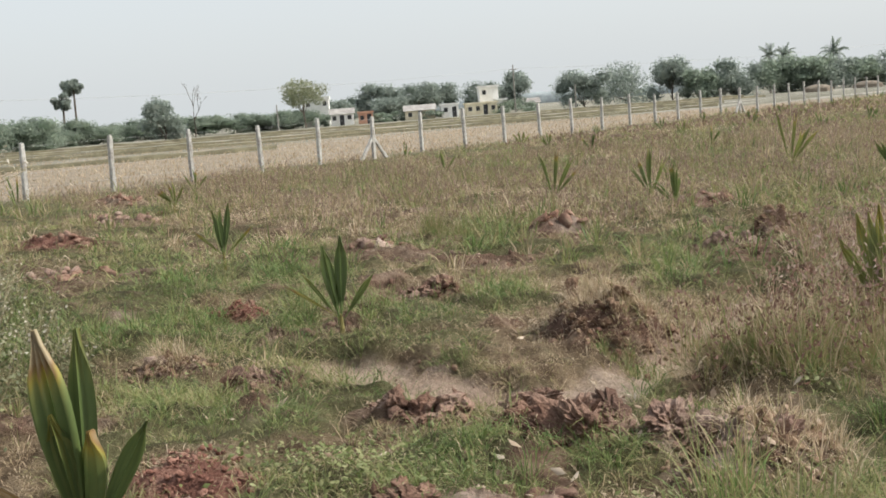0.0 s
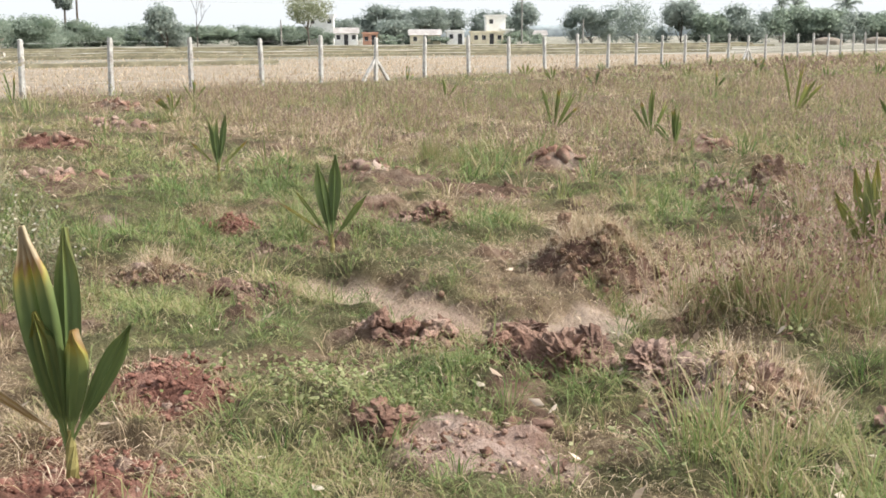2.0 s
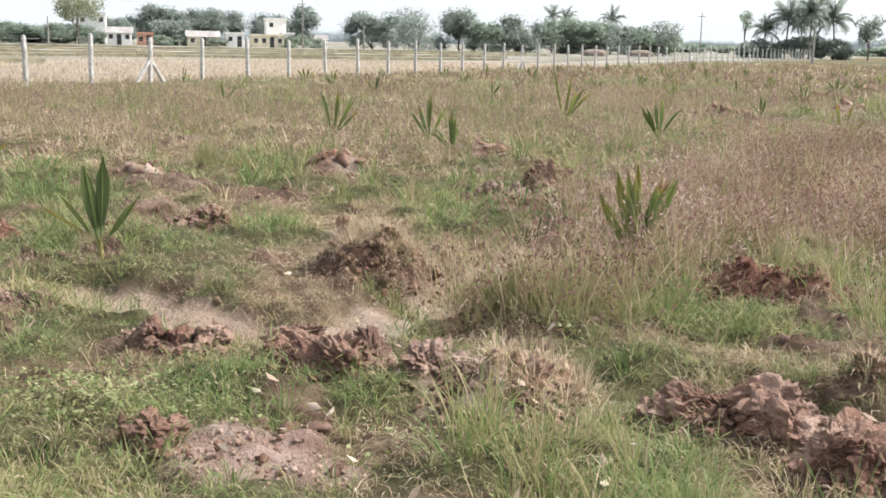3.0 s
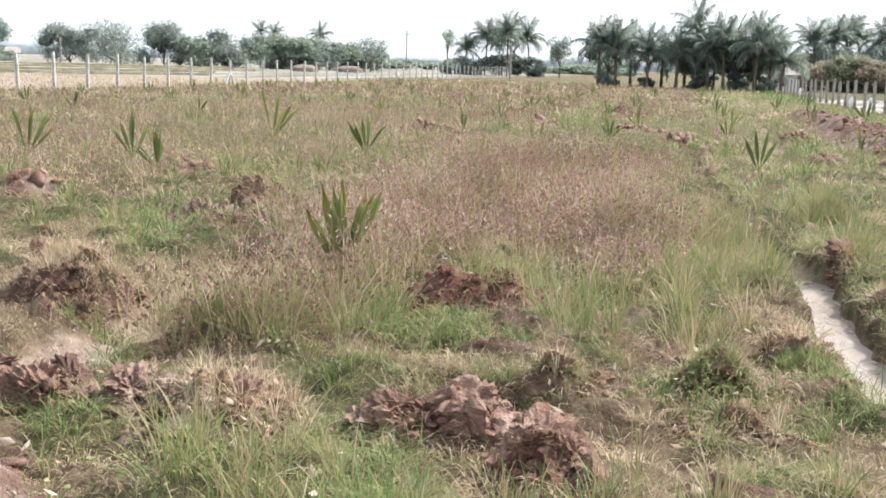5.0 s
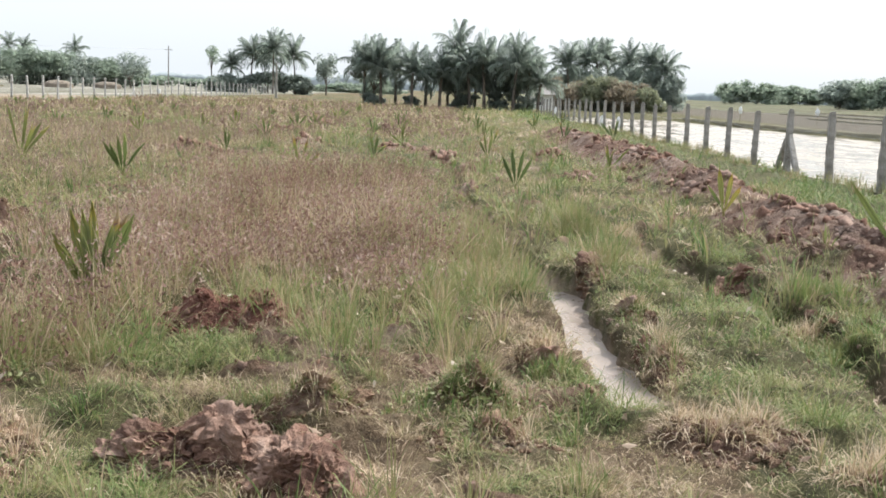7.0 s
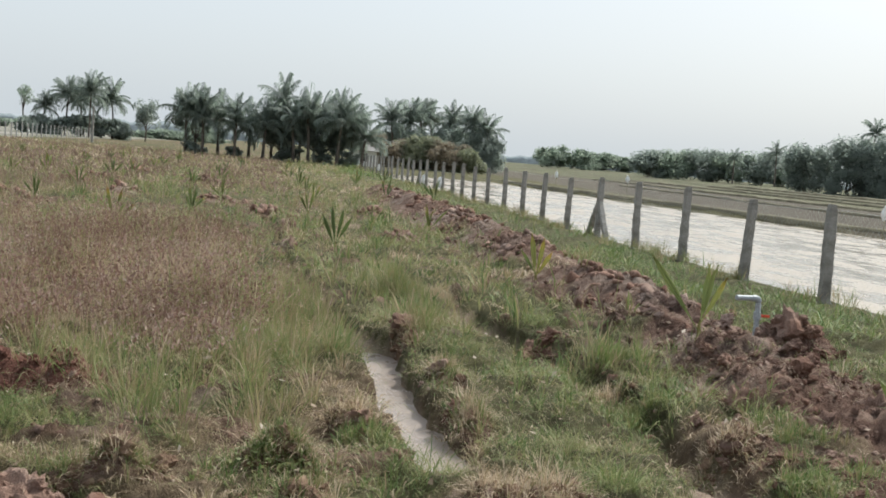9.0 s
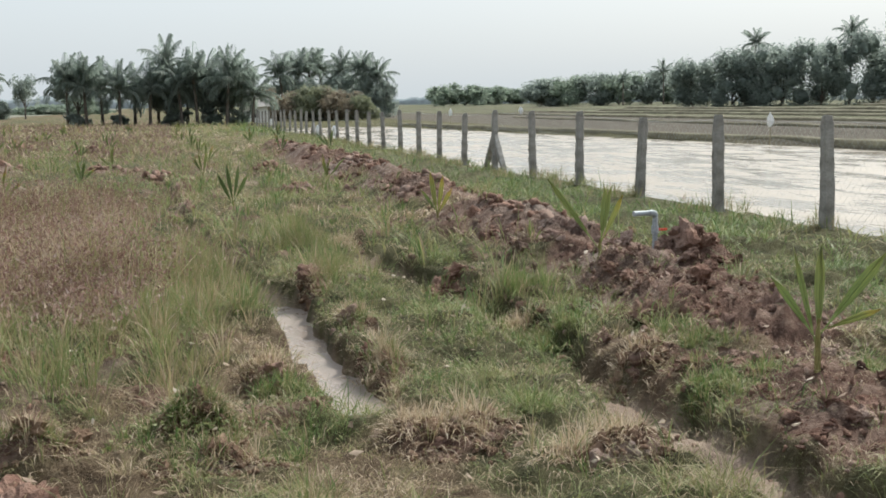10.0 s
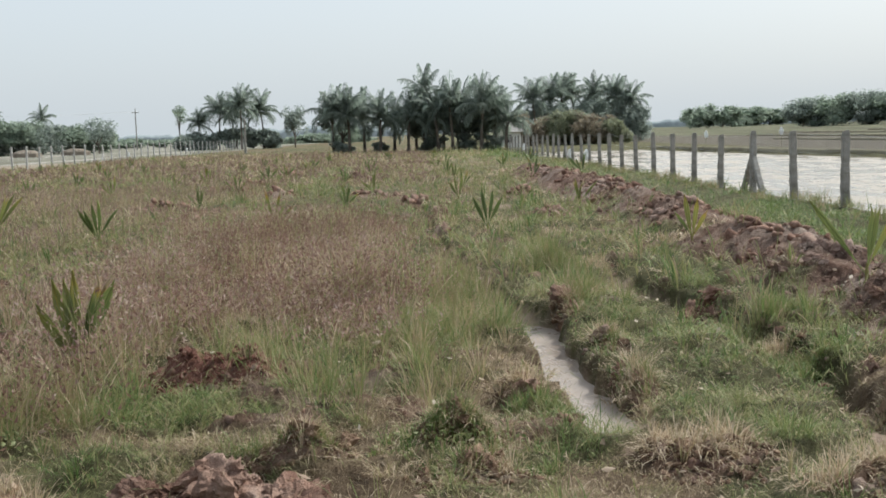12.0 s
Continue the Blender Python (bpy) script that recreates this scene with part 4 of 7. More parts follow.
# ---- trees, palms and village ----
def crown_mesh(name, w, z0, z1, seed, leaves, size, mat, lumps=9, airy=0.0, flat=1.0, dome=False):
    """A crown of many small leaf clumps: lumps of different size, with gaps between."""
    rng = np.random.default_rng(seed)
    h = z1 - z0
    cen, rad = [], []
    for k in range(lumps):
        a, q = rng.uniform(0, 2 * math.pi), rng.uniform(0.15, 0.75) ** 0.7
        zz = rng.uniform(-1.0, 0.45) if dome else rng.uniform(-0.75, 0.62)
        lim = 1.0 - 0.35 * max(0, zz) if dome else math.sqrt(max(0.05, 1 - zz * zz))
        cen.append((q * lim * math.cos(a) * w / 2 * 0.85, q * lim * math.sin(a) * w / 2 * 0.85 * flat, z0 + h * (0.5 + 0.42 * zz)))
        rad.append(rng.uniform(0.20, 0.38))
    cen, rad = np.array(cen), np.array(rad)
    which = rng.choice(lumps, leaves, p=rad ** 2 / (rad ** 2).sum())
    d = rng.normal(size=(leaves, 3))
    d /= np.linalg.norm(d, axis=1)[:, None]
    r = rad[which] * (rng.uniform(0.35, 1, leaves) ** 0.5) * (1 + 0.11 * rng.normal(size=leaves))
    p = cen[which] + d * r[:, None] * np.array([w * 0.62, w * 0.62 * flat, h * 0.62])
    if airy:
        keep = fbm(p[:, 0] * 1.0 + 50, p[:, 2] + 50 + p[:, 1], 2.2 / max(w, 1) * 3, 2, seed) > airy
        p, d = p[keep], d[keep]
    p[:, 2] = np.maximum(p[:, 2], 0.05)
    n = len(p)
    nn = d + 0.55 * rng.normal(size=(n, 3))
    nn /= np.linalg.norm(nn, axis=1)[:, None]
    u = np.cross(nn, rng.normal(size=(n, 3)))
    u /= np.linalg.norm(u, axis=1)[:, None] + 1e-9
    t = np.cross(nn, u)
    s = size * rng.uniform(0.5, 1.4, n)[:, None]
    v = np.stack([p - u * s * 0.6 - t * s * 0.5, p - u * s * 0.3 + t * s * 0.6, p + u * s], 1).reshape(-1, 3)
    f = np.arange(3 * n).reshape(-1, 3)
    # the twiggy, leafy inside of each lump, hidden under its outer leaves
    bm = bmesh.new()
    bmesh.ops.create_icosphere(bm, subdivisions=1, radius=1)
    base = np.array([q.co[:] for q in bm.verts])
    tri = np.array([[q.index for q in g.verts] for g in bm.faces])
    bm.free()
    if airy < 0.3:
        k = len(base)
        c = cen[:, None] + base[None] * rng.uniform(0.35, 0.72, (lumps, k, 1)) * rad[:, None, None] * np.array([w * 0.62, w * 0.62 * flat, h * 0.62])
        c[:, :, 2] = np.maximum(c[:, :, 2], 0.02)
        f = np.concatenate([f, 3 * n + (np.arange(lumps)[:, None, None] * k + tri[None]).reshape(-1, 3)])
        v = np.concatenate([v, c.reshape(-1, 3)])
    me = fast_mesh(name, v, [f])
    me.materials.append(mat)
    return me, cen


def limb_bm(w, h, z0, cen, seed, r):
    rnd = random.Random(seed)
    bm = bmesh.new()
    lean = (rnd.uniform(-0.05, 0.05) * h, rnd.uniform(-0.05, 0.05) * h)
    fork = max(0.3, z0 * 0.9)
    tube(bm, [(0, 0, -0.5), (lean[0] * 0.3, lean[1] * 0.3, fork * 0.5), (lean[0], lean[1], fork), (lean[0] * 1.2, lean[1] * 1.2, z0 + 0.55 * (h - z0))], [r * 1.3, r, r * 0.8, r * 0.2], 8)
    for c in cen[:7]:
        a = Vector((lean[0], lean[1], fork * rnd.uniform(0.85, 1.0)))
        b = Vector(tuple(c))
        m = a.lerp(b, 0.5) + Vector((rnd.uniform(-0.1, 0.1) * w, rnd.uniform(-0.1, 0.1) * w, 0.04 * h))
        tube(bm, [tuple(a), tuple(m), tuple(b)], [r * 0.55, r * 0.35, r * 0.08], 5)
    return bm


def tree(x, y, w, h, mat, label, z0=0.25, leaves=2600, size=0.30, lumps=10, seed=1, name="tree", base=None, airy=0.35, category="tree", group=""):
    ob = tagged(new(name), label, category, group)
    ob.location = (x, y, at_ground(x, y) if base is None else base)
    me, cen = crown_mesh("crown", w * 1.12, h * z0, h * 1.12, seed, int(leaves * 1.35), size, mat, int(lumps * 1.7), airy * 0.8, 1.0, z0 < 0.06)
    part("trunk", limb_bm(w, h, h * z0, cen, seed, 0.014 * h + 0.03), MAT_BARK, ob)
    part_of("crown", me, mat, ob)
    ob.rotation_euler = (0, 0, seed * 1.3)
    return ob


def frond_mesh(length, droop, seed, mat, leaflets=34, rise=0.5):
    """A feather palm leaf along +x: an arching rib with leaflets that hang to both sides."""
    rng = np.random.default_rng(seed)
    v, f = [], []
    x = z = 0.0
    n = leaflets
    pts = []
    for k in range(n + 1):
        s = k / n
        a = rise - droop * s ** 1.3
        x += math.cos(a) * length / n
        z += math.sin(a) * length / n
        pts.append((x, 0.0, z))
    w = 0.02 * length / 2.5
    for k in range(n):
        a, b = pts[k], pts[k + 1]
        i = len(v)
        v += [(a[0], -w, a[2]), (a[0], w, a[2]), (b[0], w, b[2]), (b[0], -w, b[2])]
        f.append((i, i + 1, i + 2, i + 3))
    for k in range(3, n + 1):
        s = k / n
        ll = length * 0.27 * math.sin(math.pi * min(1, 0.14 + 0.80 * s)) ** 0.6 * rng.uniform(0.8, 1.15)
        p = pts[k]
        for side in (-1, 1):
            fwd, dn = rng.uniform(0.35, 0.7), rng.uniform(0.35, 0.95)
            e = (p[0] + ll * fwd * 0.8, side * ll * 0.62, p[2] - ll * dn)
            m = (p[0] + ll * fwd * 0.4, side * ll * 0.45, p[2] - ll * dn * 0.22)
            i = len(v)
            hw = 0.034 * length / 2.5
            v += [(p[0] - hw, 0, p[2]), (p[0] + hw, 0, p[2]), (m[0] + hw, m[1], m[2]), (m[0] - hw, m[1], m[2]), e]
            f += [(i, i + 1, i + 2, i + 3), (i + 3, i + 2, i + 4, i + 4)]
    q = np.array([t for t in f if t[2] != t[3]])
    tr = np.array([t[:3] for t in f if t[2] == t[3]])
    me = fast_mesh("frond", np.array(v), [q, tr])
    me.materials.append(mat)
    return me


FRONDS = [frond_mesh(1.0, d, 70 + k, MAT_FROND, 40, r) for k, (d, r) in enumerate(((0.7, 1.5), (1.1, 1.3), (1.4, 1.05), (1.6, 0.75), (1.7, 0.4), (1.3, 0.0)))]


def palm(x, y, h, span, label, seed, base=None, count=20, trunk=0.13):
    """A feather palm; h is the height of the highest leaf, span the width of the crown."""
    rnd = random.Random(seed)
    ob = tagged(new("coconut_palm"), label, "palm tree", "coconut palms")
    ob.location = (x, y, at_ground(x, y) if base is None else base)
    ln = span * 0.58
    top = max(0.6, h - ln * 0.86)
    lx, ly = rnd.uniform(-0.06, 0.06) * h, rnd.uniform(-0.06, 0.06) * h
    bm = bmesh.new()
    tube(bm, [(0, 0, -0.4), (lx * 0.1, ly * 0.1, top * 0.3), (lx * 0.5, ly * 0.5, top * 0.7), (lx, ly, top)], [trunk * 1.5, trunk * 1.05, trunk * 0.9, trunk * 0.8], 8)
    part("trunk", bm, MAT_BARK, ob)
    for k in range(count):
        fr = part_of("frond", FRONDS[min(5, max(0, int(6 * k / count + rnd.uniform(-0.5, 0.5))))], None, ob)
        s = ln * rnd.uniform(0.8, 1.15)
        fr.matrix_local = pose(lx, ly, top, 0, rnd.uniform(-14, 14) + 20 * (k / count) - 10, k * 137.5 + rnd.uniform(-12, 12)) @ Matrix.Diagonal((s, s, s, 1))
    return ob


def fan_palm(x, y, h, w, seed):
    """A palmyra: a straight stem with a round head of stiff fans."""
    rng = np.random.default_rng(seed)
    ob = tagged(new("palmyra_palm"), "tall palmyra palm with round dark head past fields", "palm tree")
    ob.location = (x, y, at_ground(x, y))
    bm = bmesh.new()
    tube(bm, [(0, 0, -0.5), (0.1, 0, h * 0.4), (0.25, 0, h - w * 0.6)], [0.28, 0.2, 0.17], 8)
    part("trunk", bm, MAT_BARK, ob)
    me, _ = crown_mesh("crown", w * 1.05, h - w * 0.95, h + w * 0.05, seed, 2600, 0.30, MAT_LEAF_DARK_HAZED, 9, 0.0, 1.0, False)
    part_of("crown", me, None, ob)
    return ob


tree(-75.0, 36.0, 1.7, 5.5, MAT_LEAF_DARK_HAZED, "slim dark tree in stubble field", 0.6, 500, 0.13, 8, 19, airy=0.3)
fan_palm(-175.8, 114.9, 12.6, 4.0, 1)
fan_palm(-172.7, 110.4, 9.7, 3.8, 2)
HEDGE = "thorny green scrub at the far edge of stubble"
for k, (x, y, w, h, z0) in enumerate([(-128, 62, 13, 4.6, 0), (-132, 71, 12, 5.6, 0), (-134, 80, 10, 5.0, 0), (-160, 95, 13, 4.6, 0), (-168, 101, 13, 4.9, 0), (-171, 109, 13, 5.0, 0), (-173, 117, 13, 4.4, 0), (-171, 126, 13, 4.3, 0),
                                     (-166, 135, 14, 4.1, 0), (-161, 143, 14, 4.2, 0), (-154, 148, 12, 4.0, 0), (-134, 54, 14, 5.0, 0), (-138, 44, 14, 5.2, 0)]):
    tree(x, y, w, h, MAT_LEAF_MID_HAZED, HEDGE, 0.02, 5200, 0.19, 18, 20 + k, "bush", None, 0.2, "bush", "scrub along the far field edge")
tree(-135.1, 103.1, 8.0, 7.0, MAT_LEAF_DARK_HAZED, "dense dark thorn tree at edge of stubble", 0.05, 3000, 0.28, 12, 41)
tree(-142.5, 140.3, 10.0, 8.6, MAT_LEAF_PALE, "light green open-crowned tree beside white house", 0.36, 2400, 0.26, 12, 42, airy=0.46)
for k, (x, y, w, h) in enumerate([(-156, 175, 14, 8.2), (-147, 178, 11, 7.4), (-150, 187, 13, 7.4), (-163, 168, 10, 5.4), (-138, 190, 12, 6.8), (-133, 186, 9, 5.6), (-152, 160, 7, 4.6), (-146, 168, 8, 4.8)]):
    tree(x, y, w, h, MAT_LEAF_DARK_HAZED, "broad dark tree behind village houses", 0.1, 4000, 0.24, 14, 50 + k, airy=0.3, group="trees round the village")
for k, (x, y, w, h) in enumerate([(-146.5, 149, 5, 2.4), (-135.5, 153.5, 5, 2.2), (-133.2, 156, 4, 2.4), (-127.6, 158.5, 4.5, 1.6), (-118, 168, 5, 2.4), (-155, 147, 6, 3.2), (-116, 172, 6, 2.6)]):
    tree(x, y, w, h, MAT_LEAF_MID_HAZED, "leafy green bush beside village houses", 0.02, 1300, 0.19, 8, 250 + k, "bush", None, 0.15, "bush", "bushes among the houses")
tree(-119.8, 174.9, 7.0, 7.4, MAT_LEAF_DARK_HAZED, "dark leafy tree beside power pole", 0.08, 2800, 0.30, 11, 60)
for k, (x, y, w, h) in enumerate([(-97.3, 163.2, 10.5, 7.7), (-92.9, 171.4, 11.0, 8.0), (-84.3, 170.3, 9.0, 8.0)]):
    tree(x, y, w, h, MAT_LEAF_DARK_HAZED, "round-crowned dark field tree", 0.02, 5500, 0.20, 14, 62 + k, airy=0.28 if k != 1 else 0.45, group="round field trees")
tree(-88.3, 190.5, 4.2, 4.4, MAT_LEAF_MID_HAZED, "small thin tree far off", 0.3, 330, 0.22, 8, 66, airy=0.5)
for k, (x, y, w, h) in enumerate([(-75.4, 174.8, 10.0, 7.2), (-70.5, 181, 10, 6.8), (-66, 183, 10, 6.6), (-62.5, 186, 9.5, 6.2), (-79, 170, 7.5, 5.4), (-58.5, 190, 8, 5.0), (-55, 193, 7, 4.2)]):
    tree(x, y, w, h, MAT_LEAF_DARK_HAZED if k in (0, 3) else MAT_LEAF_MID_HAZED, "dense tree in far grove", 0.01, 5000, 0.23, 14, 70 + k, airy=0.2, group="trees of the far grove")
palm(-77.1, 195.3, 8.8, 4.0, "far coconut palm above grove", 81)
palm(-75.1, 198.2, 8.5, 4.0, "far coconut palm above grove", 82)
palm(-63.6, 189.6, 8.4, 4.6, "far coconut palm above grove", 83)
tree(-51.9, 182.8, 5.6, 5.8, MAT_LEAF_DARK_HAZED, "small sparse far tree", 0.25, 1300, 0.22, 10, 84, airy=0.5)
for k in range(9):
    tree(-92 + 9.5 * k, 321 + 2 * (k % 3), 14, 2.6 + 0.5 * (k % 2), MAT_LEAF_MID_HAZED, "low hazy bush on far horizon", 0.02, 1200, 0.4, 9, 90 + k, "bush", None, 0.15, "bush", "bushes on the horizon")
tree(-41.1, 195.7, 3.0, 7.8, MAT_LEAF_MID_HAZED, "thin sparse far tree", 0.5, 600, 0.22, 8, 101, airy=0.5)
for k, (x, y, h, s) in enumerate([(-36.2, 186.5, 7.0, 5.0), (-32.7, 187.2, 9.6, 6.4), (-28.2, 182.8, 10.4, 6.4), (-25.2, 188.3, 9.6, 6.4), (-30.6, 190.0, 9.0, 6.0)]):
    palm(x, y, h, s, "coconut palm in far clump", 110 + k, None, 30)
for k, (x, y, w, h) in enumerate([(-34.5, 186, 7, 3.6), (-29.6, 187, 8, 4.2), (-25.5, 189, 7, 3.9), (-38.5, 189, 5, 2.8)]):
    tree(x, y, w, h, MAT_LEAF_DARK_HAZED, "dense bush under far palms", 0.02, 1800, 0.3, 9, 120 + k, "bush", None, 0.15, "bush", "bushes under the far palms")
tree(-20.0, 189.0, 4.6, 6.8, MAT_LEAF_DARK_HAZED, "slim far tree beside palm clump", 0.3, 1500, 0.24, 10, 126, airy=0.4)
tree(-14.5, 235.0, 9, 4.6, MAT_LEAF_MID_HAZED, "low far tree behind palm grove", 0.05, 1300, 0.34, 9, 127)

# the coconut grove at the head of the field
for k, (x, y, h, s) in enumerate([(-7.0, 99.8, 5.9, 3.8), (-5.4, 98.4, 6.0, 4.0), (-4.2, 101.5, 5.6, 3.4), (-2.6, 98.0, 5.3, 3.4), (-1.4, 101, 5.2, 3.4), (-0.1, 98.5, 5.3, 3.4), (1.4, 100.0, 7.5, 3.9), (2.6, 98, 5.6, 3.6),
                                  (3.9, 97.9, 6.6, 4.0), (5.2, 99.5, 6.2, 4.0), (6.4, 96.8, 6.5, 4.2), (7.8, 98.5, 5.9, 3.8), (3.2, 102, 6.0, 3.8), (0.6, 103, 5.6, 3.6), (6.9, 102, 6.0, 3.8), (8.6, 96.6, 4.6, 3.2)]):
    palm(x, y, h, s * 1.3, "leafy coconut palm in dense grove at field end", 130 + k, None, 23, 0.13)
for k, (x, y, w, h) in enumerate([(-6.3, 100.4, 4.4, 5.4), (4.6, 100.5, 5.4, 4.6), (7.2, 100, 4.6, 4.6), (1.6, 102, 5.4, 3.8)]):
    tree(x, y, w, h, MAT_LEAF_DARK_HAZED, "dark tree among grove palms", 0.3, 2200, 0.16, 10, 150 + k, airy=0.25, group="trees in the grove")
for k, (x, y, w, h) in enumerate([(-6.2, 99.5, 2.4, 1.3), (-2.8, 100.5, 2.2, 1.1), (2.2, 99.8, 3.0, 1.6), (5.6, 98.9, 2.8, 1.9), (7.6, 98.0, 2.4, 1.5)]):
    tree(x, y, w, h, MAT_LEAF_DARK_HAZED, "low dark bush under grove palms", 0.01, 900, 0.14, 8, 260 + k, "bush", None, 0.2, "bush", "bushes under the grove")
for k, (x, y, h, s) in enumerate([(15.6, 134.1, 7.9, 5.0), (17.8, 137, 8.2, 5.0), (19.9, 138.6, 8.8, 5.0), (23.1, 136.1, 8.3, 5.0), (25.0, 130.6, 7.9, 5.0), (26.6, 128.6, 7.0, 4.8), (21.5, 141, 8.6, 5.0)]):
    palm(x, y, h, s, "coconut palm behind rusty creeper bush", 160 + k, None, 26, 0.15)
for k, (x, y, w, h) in enumerate([(17, 136, 7, 5.6), (21.5, 137, 7, 6.0), (26, 129, 6, 5.6), (24, 134, 7, 5.6)]):
    tree(x, y, w, h, MAT_LEAF_DARK_HAZED, "dark tree below palms", 0.03, 3600, 0.19, 12, 170 + k, airy=0.15, group="trees behind the creeper bush")
for k, (x, y, w, h, mt) in enumerate([(13.0, 117.1, 5.0, 4.3, MAT_LEAF_RUST), (16.2, 117.0, 5.2, 4.2, MAT_LEAF_PALE), (19.4, 115.0, 4.8, 3.8, MAT_LEAF_RUST), (21.6, 114.0, 3.4, 2.9, MAT_LEAF_PALE), (18.0, 119, 6, 4.0, MAT_LEAF_MID_HAZED)]):
    tree(x, y, w, h, mt, "rust-brown creeper-covered bush near fence end", 0.01, 3800, 0.14, 12, 180 + k, "bush", None, 0.12, "bush", "rusty bushes by the fence end")
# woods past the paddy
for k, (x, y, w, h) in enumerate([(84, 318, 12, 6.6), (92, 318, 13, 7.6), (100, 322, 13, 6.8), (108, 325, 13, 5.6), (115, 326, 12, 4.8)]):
    tree(x, y, w, h, MAT_LEAF_MID_HAZED, "far hazy tree past paddies", 0.02, 1900, 0.4, 13, 190 + k, airy=0.3, group="far trees past the paddies")
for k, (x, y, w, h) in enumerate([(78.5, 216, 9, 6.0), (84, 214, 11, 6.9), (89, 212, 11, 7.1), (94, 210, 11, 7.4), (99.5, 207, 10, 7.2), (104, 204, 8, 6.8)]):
    tree(x, y, w, h, MAT_LEAF_MID_HAZED if k % 2 else MAT_LEAF_DARK_HAZED, "dense spreading tree in wood past paddies", 0.03, 4400, 0.25, 14, 200 + k, airy=0.2, group="wood past the paddies")
palm(98.4, 198.8, 8.6, 4.4, "coconut palm beside far wood", 210)
palm(92, 204, 6.8, 4.0, "coconut palm beside far wood", 211)
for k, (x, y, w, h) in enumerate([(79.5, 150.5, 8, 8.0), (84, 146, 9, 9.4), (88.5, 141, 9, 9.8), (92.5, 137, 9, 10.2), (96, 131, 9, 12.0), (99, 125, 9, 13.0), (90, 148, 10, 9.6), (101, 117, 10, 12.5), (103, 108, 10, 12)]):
    tree(x, y, w, h, MAT_LEAF_DARK_HAZED, "tall dark tree at edge of wood past paddies", 0.02, 6000, 0.22, 17, 220 + k, airy=0.3 if k in (0, 1) else 0.2, group="tall wood past the paddies")
palm(86.6, 146.4, 11.4, 4.6, "tall coconut palm above wood", 240)
palm(95.0, 134.0, 12.0, 4.6, "tall coconut palm above wood", 241)


def dead_tree(x, y, h, seed):
    rnd = random.Random(seed)
    ob = tagged(new("bare_tree"), "leafless pale tree at edge of stubble", "tree")
    ob.location = (x, y, at_ground(x, y))
    bm = bmesh.new()
    def grow(p, d, ln, r, level):
        q = p + d * ln
        tube(bm, [tuple(p), tuple(p.lerp(q, 0.5) + Vector((rnd.uniform(-.05, .05), rnd.uniform(-.05, .05), 0)) * ln), tuple(q)], [r, r * 0.8, r * 0.6], 5)
        if level:
            for k in range(rnd.choice((2, 3))):
                e = (d + Vector((rnd.uniform(-.7, .7), rnd.uniform(-.7, .7), rnd.uniform(0.0, .5)))).normalized()
                grow(q, e, ln * rnd.uniform(0.6, 0.85), r * 0.6, level - 1)
    grow(Vector((0, 0, -0.3)), Vector((0.02, 0, 1)), h * 0.42, 0.14, 4)
    return part("branches", bm, MAT_BARK, ob)


dead_tree(-147.9, 119.3, 7.6, 5)


def house(x, y, w, d, h, wall, label, turn, parapet=0.35, windows=2, door=True, roof="flat"):
    ob = tagged(new("house"), label, "house")
    ob.matrix_world = pose(x, y, at_ground(x, y) - 0.05, 0, 0, turn)
    bm = bmesh.new()
    box_verts(bm, -w / 2, w / 2, -d / 2, d / 2, 0, h)
    bmesh.ops.bevel(bm, geom=bm.edges[:], offset=0.03, segments=1, affect="EDGES")
    part("wall", bm, wall, ob)
    bm = bmesh.new()
    if roof == "flat":
        box_verts(bm, -w / 2 - 0.2, w / 2 + 0.2, -d / 2 - 0.2, d / 2 + 0.2, h + 0.003, h + 0.14)
    else:
        vs = [bm.verts.new(p) for p in ((-w / 2 - .3, -d / 2 - .4, h - .15), (w / 2 + .3, -d / 2 - .4, h - .15), (w / 2 + .3, d / 2 + .4, h - .15), (-w / 2 - .3, d / 2 + .4, h - .15), (-w / 2 - .3, 0, h + .9), (w / 2 + .3, 0, h + .9))]
        for q in ((0, 1, 5, 4), (2, 3, 4, 5), (0, 4, 3), (1, 2, 5), (3, 2, 1, 0)):
            bm.faces.new([vs[i] for i in q])
    part("roof", bm, wall if roof == "flat" and parapet else MAT_ROOF, ob)
    if roof == "flat" and parapet:
        bm = bmesh.new()
        for a in ((-w / 2 - .2, w / 2 + .2, -d / 2 - .2, -d / 2 - .05), (-w / 2 - .2, w / 2 + .2, d / 2 + .05, d / 2 + .2), (-w / 2 - .2, -w / 2 - .05, -d / 2 - .05, d / 2 + .05), (w / 2 + .05, w / 2 + .2, -d / 2 - .05, d / 2 + .05)):
            box_verts(bm, *a, h + 0.143, h + 0.14 + parapet)
        part("parapet", bm, wall, ob)
    n = windows + (1 if door else 0)
    for k in range(n):
        xx = -w / 2 + w * (k + 0.5) / n
        bm = bmesh.new()
        if door and k == n // 2:
            box_verts(bm, xx - 0.4, xx + 0.4, -d / 2 - 0.03, -d / 2 + 0.05, 0.05, min(1.95, h - 0.2))
            part("door", bm, MAT_DARK, ob, "dark open doorway")
        else:
            top = h - 0.45
            box_verts(bm, xx - 0.35, xx + 0.35, -d / 2 - 0.03, -d / 2 + 0.05, top - 0.8, top)
            part("window", bm, MAT_DARK, ob, "dark window")
    return ob


